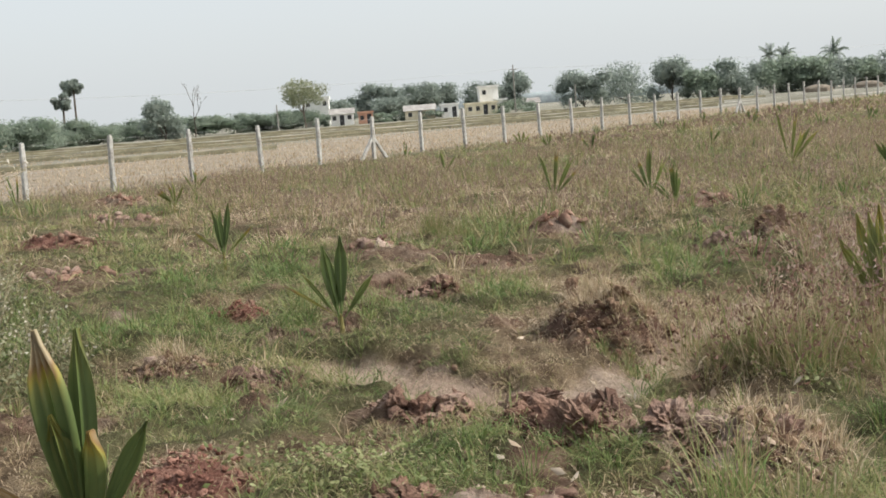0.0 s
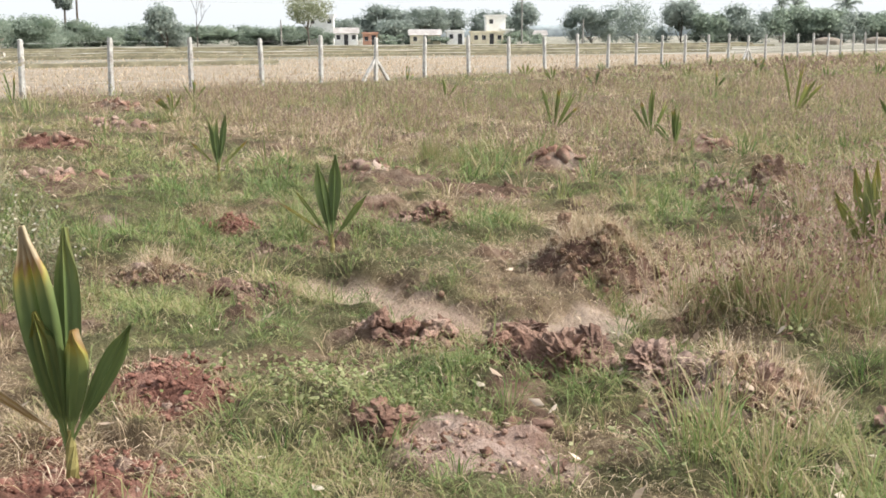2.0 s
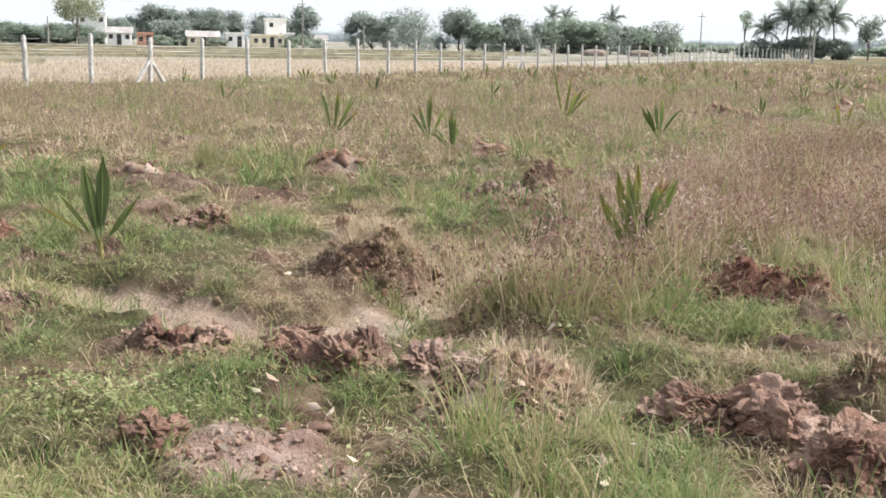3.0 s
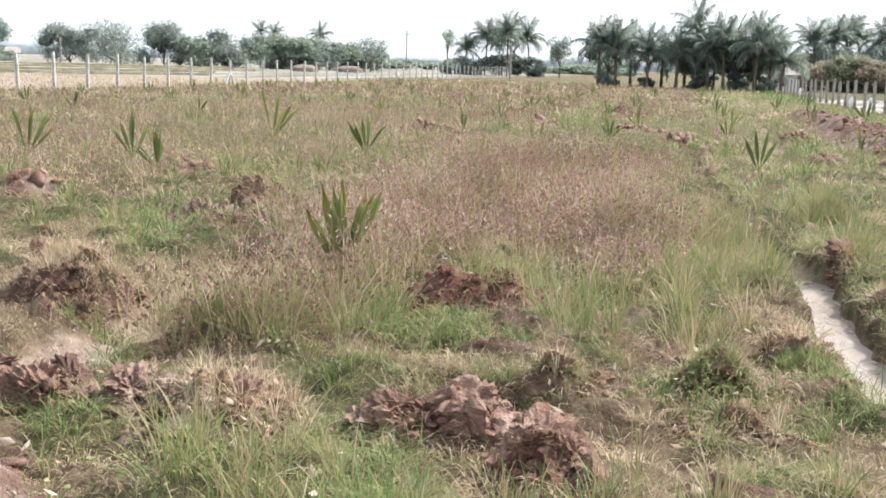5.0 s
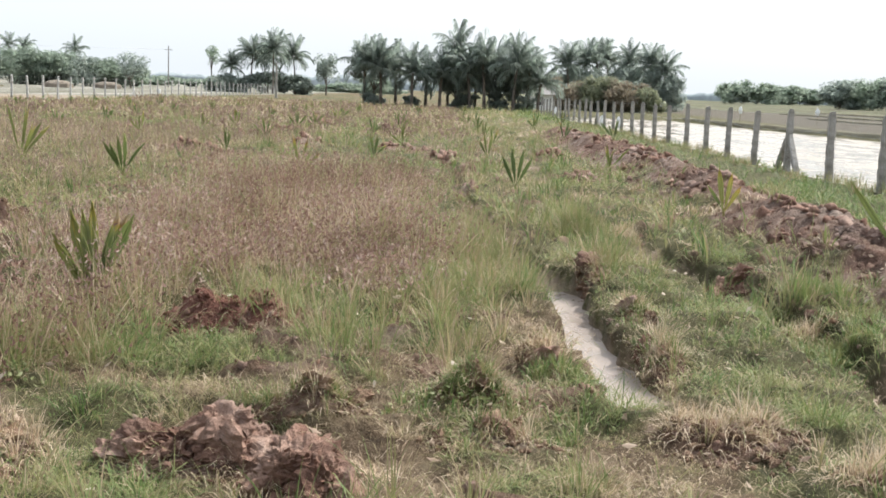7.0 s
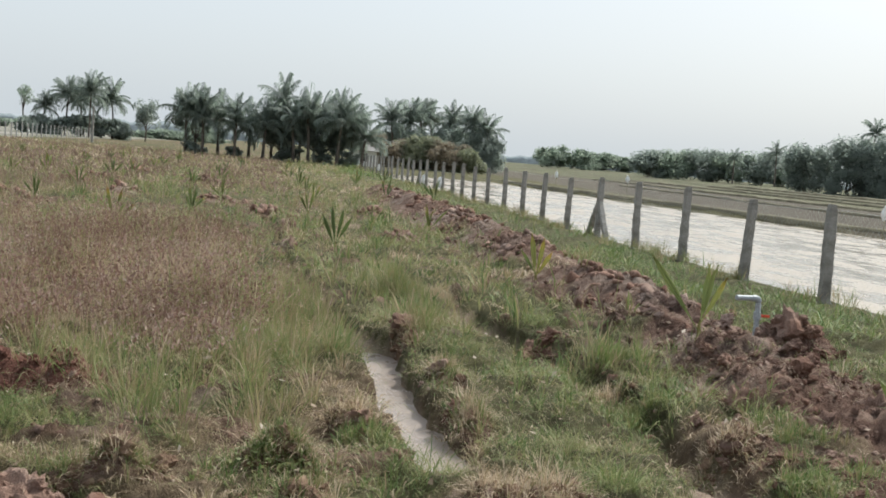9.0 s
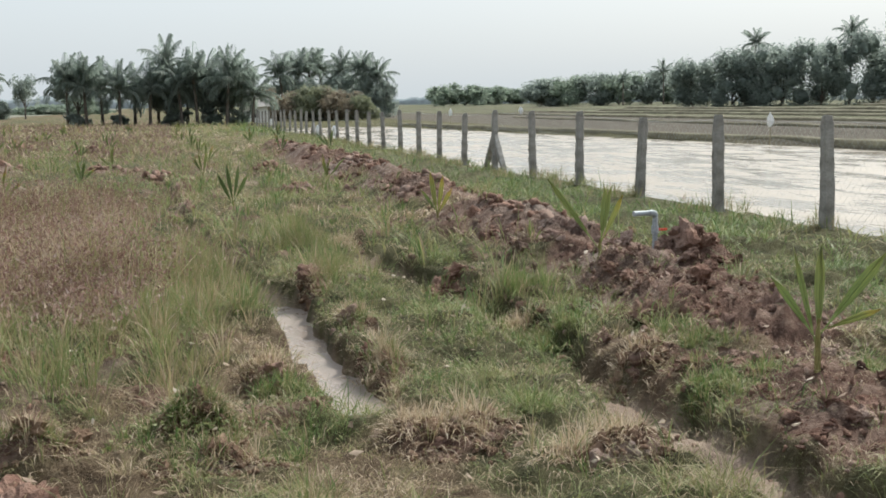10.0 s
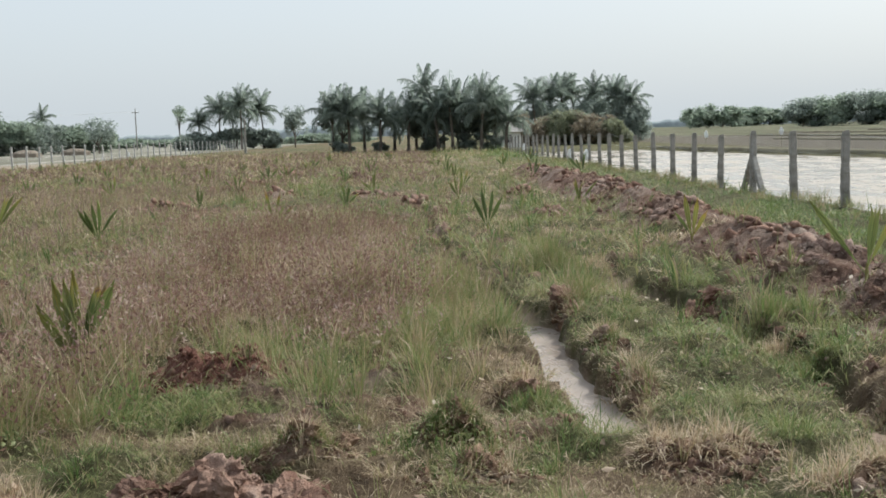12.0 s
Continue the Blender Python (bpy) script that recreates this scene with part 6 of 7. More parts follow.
def turf(rng, x, y, per, h, w, radius):
    n = len(x)
    lush = greenness(x, y)
    r = np.hypot(x, y)
    tint = 0.64 - 0.40 * lush + 0.03 * (1 - smooth(-4.0, -2.5, x)) + 0.06 * (1 - smooth(4.0, 6.0, r)) + 0.06 * smooth(8.0, 15.0, r) + 0.10 * smooth(1.1, 1.6, x) - 0.19 * smooth(5.0, 6.0, x)
    tint = np.clip(tint + 0.45 * (fbm(x, y, 3.0, 2, 240) - 0.5) + 0.5 * (fbm(x, y, 0.32, 3, 243) - 0.5) * smooth(7.0, 12.0, r) + rng.normal(0, 0.055, n), 0.02, 0.98)
    tint = np.clip(tint + 0.28 * in_patch(x, y), 0, 0.98)
    tall = h * (0.75 + 0.45 * lush) * (0.3 + 1.5 * smooth(0.36, 0.66, fbm(x, y, 2.2, 4, 250))) * rng.uniform(0.4, 1.6, n)
    m = n * per
    X = np.repeat(x, per) + rng.normal(0, radius, m)
    Y = np.repeat(y, per) + rng.normal(0, radius, m)
    T = np.clip(np.repeat(tint, per) + rng.normal(0, 0.10, m), 0, 1)
    H = np.repeat(tall, per) * rng.uniform(0.5, 1.5, m)
    lean = np.clip(np.abs(rng.normal(1.05, 0.4, m)), 0.05, 1.7)
    head = np.arctan2(Y - np.repeat(y, per), X - np.repeat(x, per)) + rng.normal(0, 0.5, m)
    lie = rng.uniform(0, 1, m) < np.repeat(0.46 - 0.28 * lush, per)
    lean = np.where(lie, rng.uniform(1.1, 1.8, m), lean)
    H = np.where(lie, H * 1.3, H)
    T = np.where(lie, np.clip(T + 0.16, 0, 1), T)
    return X, Y, H, w * rng.uniform(0.5, 1.4, m), head, lean, T, MAT_GRASS, rng, np.where(lie, rng.uniform(0.0, 0.03, m), 0.0)


def grass_object(name, me, label):
    return tagged(part_of(name, me, None), label, "grass", kind="stuff")


rng = np.random.default_rng(5)
for (n, x0, x1, y0, y1, r0, r1, per, h, w, rad) in (
        (15500, -7.0, 6.4, 0.8, 6.6, 2.0, 6.6, 19, 0.068, 0.0044, 0.020),
        (19000, -10.0, 7.8, 0.5, 11.0, 6.6, 11.0, 13, 0.08, 0.0070, 0.028),
        (21000, -22.0, 7.8, 0.5, 22.0, 11.0, 22.0, 10, 0.13, 0.012, 0.05),
        (15000, -25.7, 7.8, -4.0, 58.0, 22.0, 58.0, 7, 0.16, 0.020, 0.14),
        (2500, -14.0, 7.8, -9.0, 1.0, 0.5, 14.0, 8, 0.09, 0.011, 0.05),
        (6500, -25.7, 7.8, 40.0, 108.0, 58.0, 120.0, 7, 0.22, 0.05, 0.25)):
    x, y = clumps(rng, n, x0, x1, y0, y1, r0, r1)
    me, _ = blade_mesh("grass", *turf(rng, x, y, per, h, w, rad))
    grass_object("grass", me, "short mixed green and straw-coloured field grass")


def tussocks(rng, x, y, per, h, w, radius, tint, spread_out):
    """Fountains of long leaves from a common foot."""
    n = len(x)
    m = n * per
    a, q = rng.uniform(0, 2 * math.pi, m), np.abs(rng.normal(0, 1, m))
    X, Y = np.repeat(x, per) + radius * q * np.cos(a), np.repeat(y, per) + radius * q * np.sin(a)
    H = np.repeat(h * rng.uniform(0.6, 1.3, n) * (0.35 + 1.3 * fbm(x, y, 0.7, 3, 260)), per) * rng.uniform(0.55, 1.15, m)
    lean = np.clip(spread_out * q * rng.uniform(0.5, 1.3, m) + np.abs(rng.normal(0, 0.18, m)), 0, 1.55)
    T = np.clip(np.repeat(tint + rng.normal(0, 0.1, n), per) + rng.normal(0, 0.2, m), 0, 1)
    return X, Y, H, w * rng.uniform(0.5, 1.3, m), a + rng.normal(0, 0.5, m), lean, T


def seed_heads(rng, tip, H, heads, size, mat):
    c = np.repeat(tip, heads, 0)
    q = len(c)
    low = rng.uniform(0, 0.36, q) * np.repeat(H, heads)
    c[:, 2] -= low * 0.9
    c[:, :2] += rng.normal(0, 1, (q, 2)) * (0.5 * size + 0.10 * low)[:, None]
    u = rng.normal(size=(q, 3))
    u[:, 2] = np.abs(u[:, 2]) + 0.5
    u /= np.linalg.norm(u, axis=1)[:, None]
    t = np.cross(u, rng.normal(size=(q, 3)))
    t /= np.linalg.norm(t, axis=1)[:, None]
    s = size * rng.uniform(0.5, 1.4, q)[:, None]
    v = np.stack([c - u * s - t * s * 0.35, c - u * s * 0.6 + t * s * 0.45, c + u * s], 1).reshape(-1, 3)
    red = np.clip(0.48 + 0.8 * (fbm(c[:, 0], c[:, 1], 0.7, 3, 280) - 0.5) + rng.normal(0, 0.22, q), 0, 1)
    me = fast_mesh("seed_heads", v, [np.arange(3 * q).reshape(-1, 3)], np.repeat(red, 3))
    me.materials.append(mat)
    grass_object("seed_heads", me, "loose pinkish-brown seed heads of tall grass" if mat is MAT_SEEDHEAD else "loose brown seed heads of tall grass")


def tall_grass(rng, n, x0, x1, y0, y1, r0, r1, per, h, w, radius, heads, size, label, mat):
    """Tall dry grass with loose reddish seed heads, in tufts."""
    x, y = clumps(rng, n, x0, x1, y0, y1, r0, r1)
    k = rng.uniform(0, 1, len(x)) < in_patch(x, y)
    x, y = x[k], y[k]
    tint = (0.68 if mat is MAT_SEEDHEAD else 0.62) + 0.5 * (fbm(x, y, 0.9, 3, 270) - 0.5)
    g = tussocks(rng, x, y, per, h, w, radius, tint, 0.42 if mat is MAT_SEEDHEAD else 0.7)
    me, tip = blade_mesh("tall_grass", *g, MAT_GRASS, rng, 0.0, 2)
    grass_object("tall_grass", me, label)
    keep = rng.uniform(0, 1, len(tip)) < 0.7
    seed_heads(rng, tip[keep], g[2][keep], heads, size, mat)


tall_grass(rng, 2600, -4.0, 1.0, 5.2, 19.5, 0, 20, 20, 0.50, 0.0048, 0.11, 5, 0.019, "tall dry grass with reddish seed heads", MAT_SEEDHEAD)
tall_grass(rng, 7000, -25.5, -3.0, 8.0, 34.0, 0, 34, 14, 0.40, 0.0075, 0.18, 6, 0.018, "tall brown grass across the field", MAT_SEEDHEAD_BROWN)
tall_grass(rng, 3600, -25.5, 2.0, 20.0, 98.0, 34, 110, 9, 0.36, 0.026, 0.30, 4, 0.06, "tall brown grass across the far field", MAT_SEEDHEAD_BROWN)

# leafy tufts without seed heads, and the coarse ones beside the ditches
x, y = clumps(rng, 1500, -9.0, 6.0, 2.5, 16.0, 2.6, 16, 1.0)
g = tussocks(rng, x, y, 16, 0.15, 0.005, 0.05, 0.58 - 0.3 * greenness(x, y), 0.9)
me, _ = blade_mesh("tuft_grass", *g, MAT_GRASS, rng, 0.0, 2)
grass_object("tuft_grass", me, "coarse olive grass tufts in the field")
x, y = clumps(rng, 1900, -20.0, 5.0, 8.0, 46.0, 9.0, 46, 1.0)
g = tussocks(rng, x, y, 18, 0.30, 0.014, 0.13, 0.50 - 0.25 * greenness(x, y) + 0.2 * (rng.uniform(0, 1, len(x)) < 0.25), 0.9)
me, _ = blade_mesh("tuft_grass", *g, MAT_GRASS, rng, 0.0, 2)
grass_object("tuft_grass", me, "coarse olive and brown tufts across the field")
TUFTS = [(-0.2, 6.5, .5, .6, 30), (0.25, 8.6, .3, 1.0, 36), (-2.35, 5.75, .38, .3, 60), (-1.85, 5.95, .3, .25, 24), (-1.0, 8.0, .7, .5, 30), (0.2, 7.6, .5, 1.2, 44), (0.55, 10.0, .3, 2.0, 60), (1.75, 12.2, .3, 1.0, 46), (1.7, 10.0, .25, .8, 16),
         (-8.2, 10.2, .5, .4, 20), (-2.4, 9.6, .4, .6, 20), (0.1, 3.6, .5, .3, 14), (-1.3, 3.4, .5, .3, 18), (3.0, 8.4, .3, .5, 10)]
xs, ys = [], []
for tx, ty, rx, ry, n in TUFTS:
    xs.append(tx + rx * rng.normal(0, 0.6, n)), ys.append(ty + ry * rng.normal(0, 0.6, n))
x, y = np.concatenate(xs), np.concatenate(ys)
g = tussocks(rng, x, y, 44, 0.30, 0.005, 0.09, 0.56 - 0.15 * greenness(x, y), 0.8)
me, _ = blade_mesh("tuft_grass", *g, MAT_GRASS, rng, 0.0, 3)
grass_object("tuft_grass", me, "tall olive grass tufts beside ditch and patch")


xs, ys = [], []
for tx, ty, rx, ry, n in ((0.37, 5.24, .26, .10, 46), (-0.42, 5.06, .28, .08, 26), (0.45, 4.82, .28, .10, 24), (0.84, 6.0, .14, .16, 22), (1.6, 7.6, .08, .4, 22), (1.56, 6.5, .08, .3, 18), (-3.3, 5.82, .3, .12, 14), (2.95, 7.3, .25, .25, 40), (3.55, 6.15, .22, .2, 30), (3.2, 5.3, .3, .3, 50), (3.24, 8.83, .3, .3, 40), (4.3, 5.2, .25, .25, 30)):
    xs.append(tx + rx * rng.normal(0, 0.6, n)), ys.append(ty + ry * rng.normal(0, 0.6, n))
x, y = np.concatenate(xs), np.concatenate(ys)
g = tussocks(rng, x, y, 34, 0.13, 0.0045, 0.05, np.full(len(x), 0.26), 0.9)
me, _ = blade_mesh("sod_grass", *g, MAT_GRASS, rng, 0.0, 2)
grass_object("sod_grass", me, "short dark green grass growing on turned sods")


def litter(rng, n):
    """Dead straw lying on the turf and on the dug earth."""
    x, y = rng.uniform(-8, 6, n), rng.uniform(1.5, 10, n)
    k = fbm(x, y, 1.4, 3, 300) + rng.normal(0, 0.06, n) > 0.5
    x, y = x[k], y[k]
    m = len(x)
    me, _ = blade_mesh("straw_litter", x, y, rng.uniform(0.04, 0.15, m), rng.uniform(0.002, 0.0045, m), rng.uniform(0, 6.3, m), rng.uniform(0.9, 1.5, m), np.clip(rng.normal(0.80, 0.12, m), 0, 1), MAT_GRASS, rng, rng.uniform(0, 0.05, m))
    grass_object("straw_litter", me, "dead straw lying over the turf")


# dead tops still standing on the turned sods
xs, ys = [], []
for hx, hy, rx, ry, hh, kind in HEAPS:
    if kind == 1:
        n = int(8 + 14 * kind * max(1, rx * ry / 0.09))
        xs.append(hx + rx * 0.5 * rng.normal(0, 0.8, n)), ys.append(hy + ry * 0.5 * rng.normal(0.45, 0.7, n))
xs.append(rng.normal(-3.62, 0.24, 70)), ys.append(rng.normal(6.30, 0.13, 70))
x, y = np.concatenate(xs), np.concatenate(ys)
g = tussocks(rng, x, y, 40, 0.16, 0.004, 0.07, np.full(len(x), 0.84), 1.7)
me, _ = blade_mesh("dead_tuft", *g, MAT_GRASS, rng, 0.0, 2)
grass_object("dead_tuft", me, "dead straw tufts on turned sods")
litter(rng, 60000)


# ranker grass along the fence and at the edge of the paddy
n = 420
y = rng.uniform(-3, 60, n)
x = FENCE_R + rng.normal(-0.12, 0.28, n)
y = np.where(rng.uniform(0, 1, n) < 0.45, 11.44 + SPACING * np.round((y - 11.44) / SPACING) + rng.normal(0, 0.2, n), y)
g = tussocks(rng, x, y, 26, 0.24, 0.007, 0.08, 0.42 + 0.25 * (fbm(x, y, 0.7, 2, 310) - 0.3), 0.6)
me, _ = blade_mesh("fence_grass", *g, MAT_GRASS, rng, 0.0, 2)
grass_object("fence_grass", me, "rank olive grass round the fence posts")


# cut stubble standing in the field past the fence
n = 26000
x, y = FENCE_L - 0.6 - 60 * rng.uniform(0, 1, n) ** 1.5, rng.uniform(-8, 75, n)
row = np.round(y / 0.45) * 0.45
y = row + rng.normal(0, 0.06, n)
me, _ = blade_mesh("stubble", x, y, rng.uniform(0.08, 0.22, n), rng.uniform(0.02, 0.05, n), rng.uniform(0, 6.3, n), rng.uniform(0, 0.9, n), np.clip(rng.normal(0.84, 0.13, n), 0, 1), MAT_GRASS, rng)
grass_object("stubble", me, "cut straw stubble in dry field past fence")


# ---- weeds and dead leaves ----
MAT_WEED = leafy("weed_leaf", [(0.0, (0.13, 0.17, 0.055)), (0.5, (0.22, 0.25, 0.10)), (1.0, (0.36, 0.36, 0.18))], 0.5, 0.4)
MAT_WEED_DULL = leafy("dusty_weed_leaf", [(0.0, (0.12, 0.135, 0.07)), (0.5, (0.19, 0.20, 0.11)), (1.0, (0.30, 0.295, 0.18))], 0.6, 0.35)
MAT_DRY_LEAF = leafy("dry_leaf", [(0.0, (0.30, 0.21, 0.15)), (0.5, (0.46, 0.36, 0.27)), (1.0, (0.62, 0.54, 0.44))], 0.7, 0.25)
MAT_FLUFF = leafy("pale_flower_heads", [(0.0, (0.34, 0.31, 0.22)), (0.5, (0.46, 0.42, 0.33)), (1.0, (0.64, 0.60, 0.52))], 0.8, 0.4)
MAT_TWIG = mottled("dry_twig", [(0.3, (0.20, 0.17, 0.10)), (0.7, (0.36, 0.32, 0.21))], 6, 40, 0.9, 0.2)


def leaves_mesh(name, p, size, mat, rng, flat=0.5, broad=0.6):
    """Small cupped leaves, four faces each, at the places p."""
    n = len(p)
    u = rng.normal(size=(n, 3))
    u[:, 2] *= flat
    u /= np.linalg.norm(u, axis=1)[:, None]
    t = np.cross(u, np.array([0, 0, 1.0]) + 0.6 * rng.normal(size=(n, 3)))
    t /= np.linalg.norm(t, axis=1)[:, None] + 1e-9
    nn = np.cross(u, t)
    s = size * rng.uniform(0.6, 1.4, n)[:, None]
    v = np.stack([p - u * s, p + t * s * broad * 0.8 - u * s * 0.1 + nn * s * 0.22, p + u * s * 1.1 + nn * s * 0.15, p - t * s * broad * 0.8 - u * s * 0.1 + nn * s * 0.22, p - nn * s * 0.05], 1).reshape(-1, 3)
    i = np.arange(n)[:, None] * 5
    f = np.concatenate([i + np.array([[0, 1, 4]]), i + np.array([[1, 2, 4]]), i + np.array([[2, 3, 4]]), i + np.array([[3, 0, 4]])])
    me = fast_mesh(name, v, [f])
    me.materials.append(mat)
    return me


r7 = np.random.default_rng(31)


def strew(n, x0, x1, y0, y1, lift=0.02):
    x, y = r7.uniform(x0, x1, n), r7.uniform(y0, y1, n)
    return np.stack([x, y, height(x, y) + lift + r7.uniform(0, 0.05, n)], 1)


p = np.concatenate([strew(130, -4.5, 2.5, 2.2, 7.5), strew(60, -3.3, -1.0, 2.8, 6.0, 0.04), strew(70, 1.5, 5.0, 4.0, 10.0)])
tagged(part_of("dead_leaves", leaves_mesh("dead_leaves", p, 0.028, MAT_DRY_LEAF, r7), None), "curled pale dead leaves strewn on the ground", "leaf litter", kind="stuff")
# low broad-leaved weeds in patches
spots = []
for wx, wy, rx, ry, n in ((-3.2, 3.2, 0.42, 0.30, 900), (-1.9, 5.2, 0.15, 0.12, 60), (-6.3, 3.2, 0.9, 0.6, 500), (-1.6, 3.5, 0.4, 0.3, 160), (2.0, 6.6, 0.4, 0.8, 60), (2.2, 7.6, 0.4, 0.5, 30), (0.35, 5.2, 0.25, 0.15, 180)):
    x, y = wx + rx * r7.normal(0, 0.7, n), wy + ry * r7.normal(0, 0.7, n)
    spots.append(np.stack([x, y, height(x, y) + r7.uniform(0.02, 0.10, n)], 1))
tagged(part_of("weeds", leaves_mesh("weeds", np.concatenate(spots), 0.013, MAT_WEED, r7, 0.5, 0.8), None), "low light green broad-leaved weeds among grass", "weeds", kind="stuff")


def twiggy(name, x, y, tall, wide, stems, label, seed, levels=2, puffs=14, puff=0.018, leafiness=0, category="shrub"):
    """A thin, dry, branching plant with pale seed heads along its twigs."""
    rnd = random.Random(seed)
    rg = np.random.default_rng(seed)
    ob = tagged(new(name), label, category)
    ob.location = (x, y, at_ground(x, y))
    bm = bmesh.new()
    tips, twigs = [], []
    def grow(p, d, ln, r, level):
        mid = p + d * ln * 0.5 + Vector((rnd.uniform(-.06, .06), rnd.uniform(-.06, .06), rnd.uniform(-.02, .05))) * ln
        q = p + d * ln
        tube(bm, [tuple(p), tuple(mid), tuple(q)], [r, r * 0.8, r * 0.55], 4)
        if level == 0:
            tips.append((mid, q))
            return
        twigs.append((mid, q))
        for k in range(3):
            e = (d + Vector((rnd.uniform(-.8, .8), rnd.uniform(-.8, .8), rnd.uniform(-.35, .35)))).normalized()
            grow(p.lerp(q, rnd.uniform(0.45, 1.0)), e, ln * rnd.uniform(0.45, 0.75), r * 0.6, level - 1)
    for k in range(stems):
        a = rnd.uniform(0, 2 * math.pi)
        out = rnd.uniform(0.05, 0.55) * wide / tall
        d = Vector((math.cos(a) * out, math.sin(a) * out, 1)).normalized()
        grow(Vector((rnd.uniform(-.04, .04), rnd.uniform(-.04, .04), -0.03)), d, tall * rnd.uniform(0.45, 0.7), 0.004 + 0.003 * tall, levels)
    tagged(part("stems", bm, MAT_TWIG, ob), kind="stuff")
    pts = []
    for a, b in tips:
        for k in range(puffs):
            pts.append(a.lerp(b, rnd.uniform(0.1, 1.1)) + Vector((rnd.gauss(0, .012), rnd.gauss(0, .012), rnd.gauss(0, .012))))
    tagged(part_of("flower_heads", leaves_mesh("flower_heads", np.array(pts), puff, MAT_FLUFF, rg, 1.0, 0.9), None, ob, "pale dry flower heads"), kind="stuff")
    if leafiness:
        low = []
        for a, b in twigs:
            for k in range(2 * leafiness):
                low.append(a.lerp(b, rnd.uniform(-0.6, 0.8)) + Vector((rnd.gauss(0, .06), rnd.gauss(0, .06), rnd.gauss(-0.05, .08))))
        low = np.array([q for q in low if q[2] > 0.03])
        tagged(part_of("leaves", leaves_mesh("leaves", low, 0.015, MAT_WEED_DULL, rg, 0.7, 0.8), None, ob, "green leaves low on the stems"), kind="stuff")
    return ob


twiggy("shrub", -5.35, 2.02, 2.3, 2.4, 8, "tall sparse shrub with dry pale flower heads", 3, 3, 4, 0.014, 5)
twiggy("shrub", -6.25, 2.35, 1.25, 1.5, 12, "leafy shrub with dry pale flower heads", 4, 3, 4, 0.015, 6)
for k, (wx, wy, wt) in enumerate([(-5.6, 2.75, .55), (-6.0, 3.1, .5), (-6.6, 3.35, .55), (-5.3, 2.45, .6), (-7.2, 3.7, .5), (-7.7, 4.1, .5), (-6.9, 4.0, .42), (-5.1, 2.15, .65), (-6.4, 2.9, .6), (-8.2, 4.4, .5), (-8.6, 4.1, .55), (-9.4, 5.0, .55), (-5.9, 3.6, .35), (-10.2, 5.2, .6)]):
    twiggy("flowering_weed", wx, wy, wt * 1.15, wt * 1.2, 7, "green flowering weed with white fluffy heads", 40 + k, 2, 1, 0.011, 5, "weed")

# ---- pipe, flags and sacks ----
MAT_PVC = mottled("grey_plastic_pipe", [(0.3, (0.30, 0.33, 0.35)), (0.7, (0.42, 0.45, 0.47))], 5, 40, 0.45, 0.05)
MAT_RED = mottled("red_plastic", [(0.3, (0.55, 0.07, 0.04)), (0.7, (0.68, 0.12, 0.07))], 5, 40, 0.45, 0.05)
MAT_CLOTH = mottled("white_plastic_cloth", [(0.3, (0.70, 0.70, 0.68)), (0.7, (0.84, 0.84, 0.82))], 5, 40, 0.6, 0.2)

pipe = tagged(new("water_pipe"), "grey plastic riser pipe with elbow and red valve handle", "pipe")
PX, PY = 4.98, 9.72
pipe.location = (PX, PY, 0)
PZ = 0.505
bm = bmesh.new()
tube(bm, [(0, 0, 0.0), (0, 0, PZ - 0.05)], [0.026, 0.026], 16)
part("riser", bm, MAT_PVC, pipe)
bm = bmesh.new()
tube(bm, [(0, 0, PZ - 0.07), (0, 0, PZ - 0.03), (-0.012, -0.002, PZ - 0.008), (-0.04, -0.006, PZ), (-0.075, -0.012, PZ)], [0.031, 0.031, 0.031, 0.031, 0.031], 16)
part("elbow", bm, MAT_PVC, pipe)
bm = bmesh.new()
tube(bm, [(-0.07, -0.011, PZ), (-0.25, -0.04, PZ)], [0.026, 0.026], 16)
tube(bm, [(-0.25, -0.04, PZ), (-0.252, -0.0405, PZ)], [0.024, 0.020], 16)
part("spout", bm, MAT_PVC, pipe)
bm = bmesh.new()
tube(bm, [(0, 0, PZ - 0.21), (0, 0, PZ - 0.13)], [0.036, 0.036], 12)
valve = part("valve", bm, MAT_PVC, pipe)
bm = bmesh.new()
box_verts(bm, 0.04, 0.13, -0.012, 0.012, PZ - 0.182, PZ - 0.158)
bmesh.ops.bevel(bm, geom=bm.edges[:], offset=0.005, segments=2, affect="EDGES")
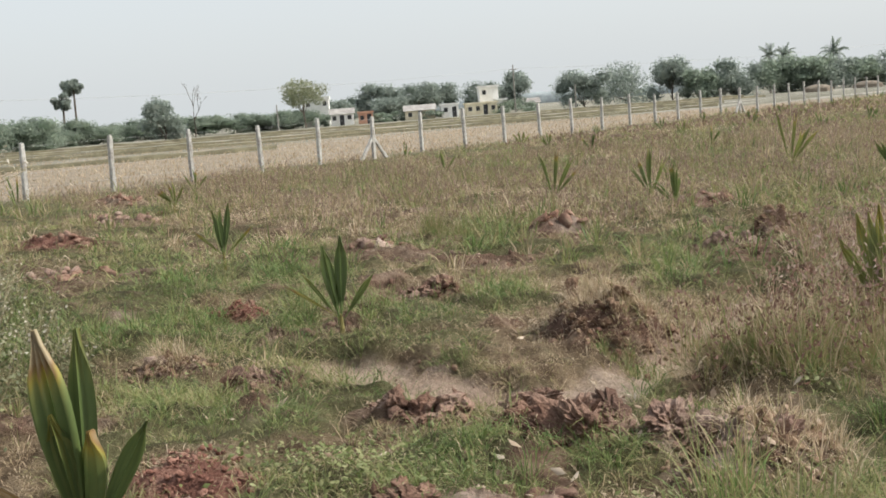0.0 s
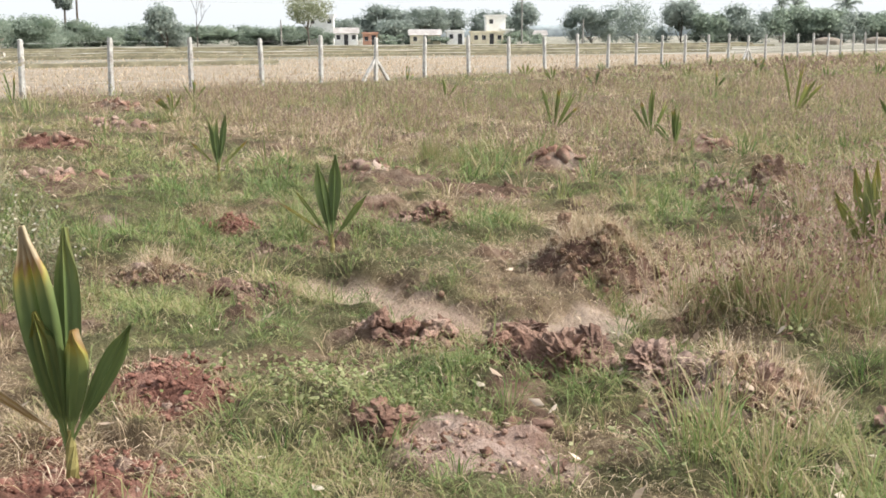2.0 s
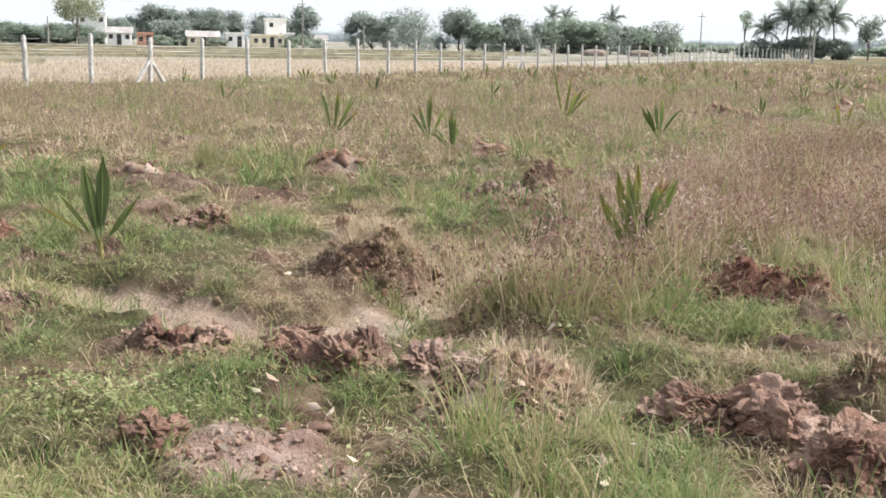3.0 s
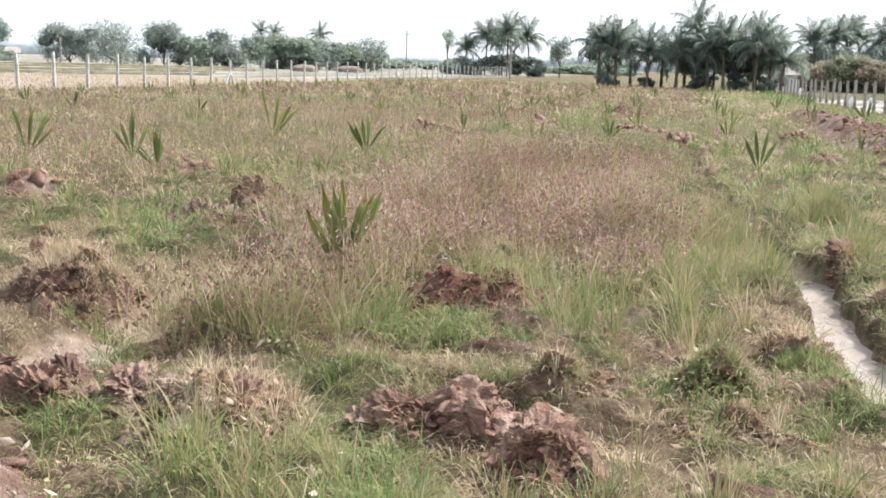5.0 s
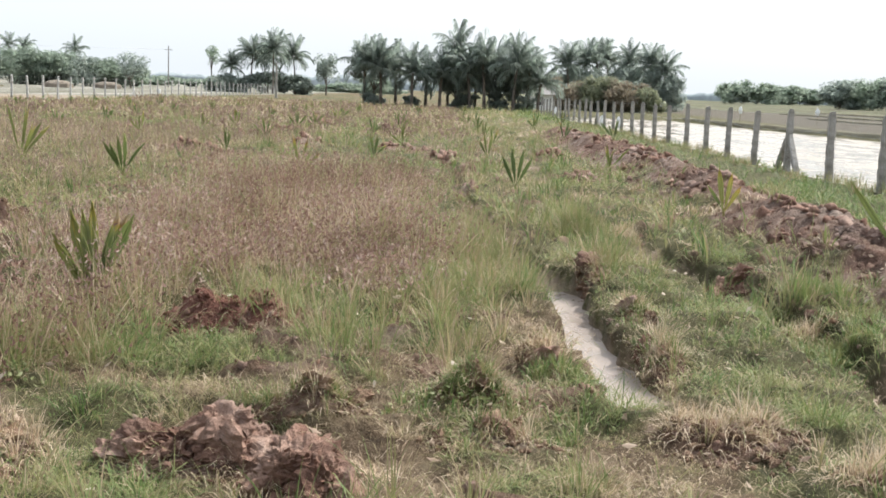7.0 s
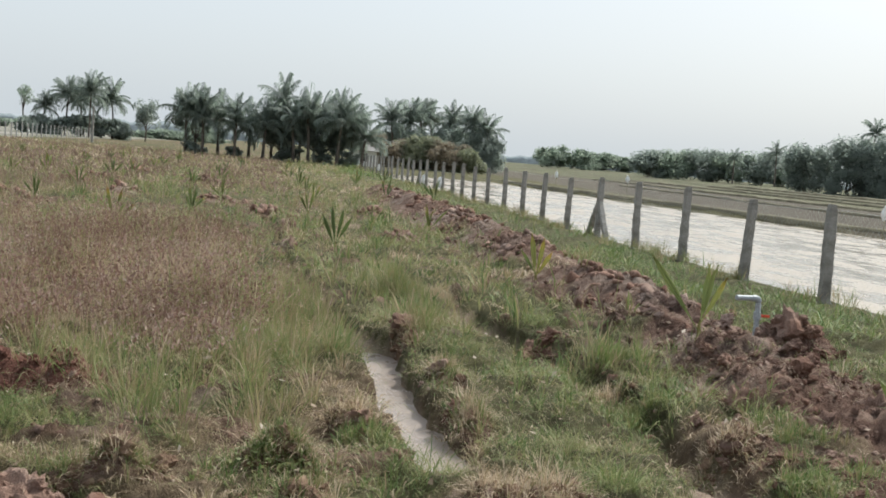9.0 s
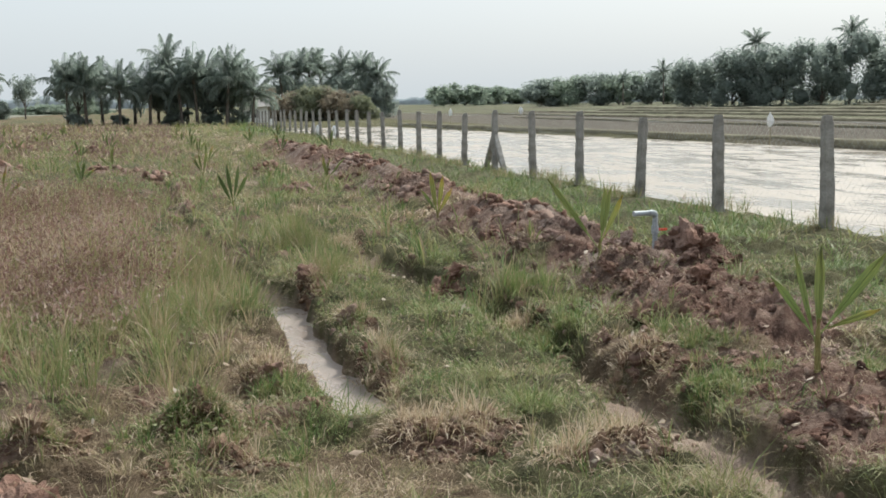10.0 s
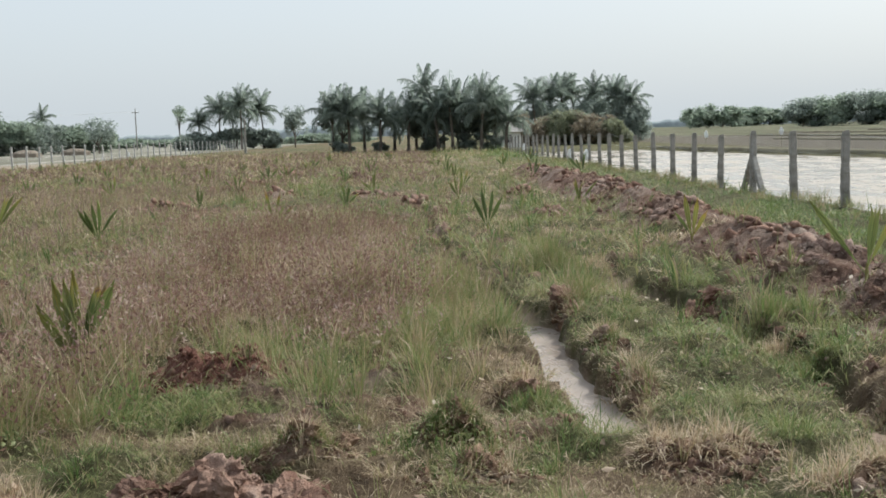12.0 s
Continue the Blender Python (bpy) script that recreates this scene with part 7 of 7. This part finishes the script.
part("valve_handle", bm, MAT_RED, valve, "red plastic lever handle")


def flag(x, y, tall, seed):
    """A white plastic bag tied to a stick to scare birds."""
    rnd = random.Random(seed)
    ob = tagged(new("bird_flag"), "white plastic bag tied on stick in paddy", "flag", "bird-scaring flags")
    ob.location = (x, y, at_ground(x, y))
    bm = bmesh.new()
    tube(bm, [(0, 0, -0.3), (0.02, 0, tall * 0.5), (0, 0, tall)], [0.02, 0.017, 0.012], 6)
    part("stick", bm, MAT_TWIG, ob)
    bm = bmesh.new()
    bmesh.ops.create_uvsphere(bm, u_segments=14, v_segments=10, radius=1)
    for v in bm.verts:
        k = 1 + 0.3 * noise.noise(v.co * 1.7 + Vector((seed, 0, 0)))
        w = 0.5 + 0.5 * (1 - abs(v.co.z)) if v.co.z > -0.2 else 0.9
        v.co = Vector((v.co.x * 0.17 * k * w, v.co.y * 0.07 * k, tall - 0.28 + v.co.z * 0.30 * k))
    part("bag", bm, MAT_CLOTH, ob)
    return ob


for k, (x, y, t) in enumerate([(25.2, 40.6, 1.35), (27.0, 78.0, 1.3), (23.4, 85.0, 1.2)]):
    flag(x, y, t, k + 1)


def sack(x, y, z, seed):
    bm = bmesh.new()
    bmesh.ops.create_uvsphere(bm, u_segments=12, v_segments=8, radius=1)
    for v in bm.verts:
        k = 1 + 0.25 * noise.noise(v.co * 1.9 + Vector((seed, 3, 0)))
        v.co = Vector((v.co.x * 0.11 * k, v.co.y * 0.09 * k, v.co.z * 0.26 * k))
    ob = tagged(part("white_sack", bm, MAT_CLOTH), "white plastic sack tied to fence post", "sack", "sacks tied along the fence")
    ob.location = (x, y, at_ground(x, y) + z)


for k, (i, z) in enumerate([(17, 0.45), (19, 0.4), (28, 0.5)]):
    tx, ty, tz = tops_right[i]
    sack(FENCE_R + tx - 0.14, 11.44 - 3 * SPACING + ty, z, k)
for k, (i, z) in enumerate([(34, 0.5), (44, 0.6)]):
    tx, ty, tz = tops_left[i]
    sack(FENCE_L + tx + 0.14, 15.25 - 2 * SPACING + ty, z, k + 5)
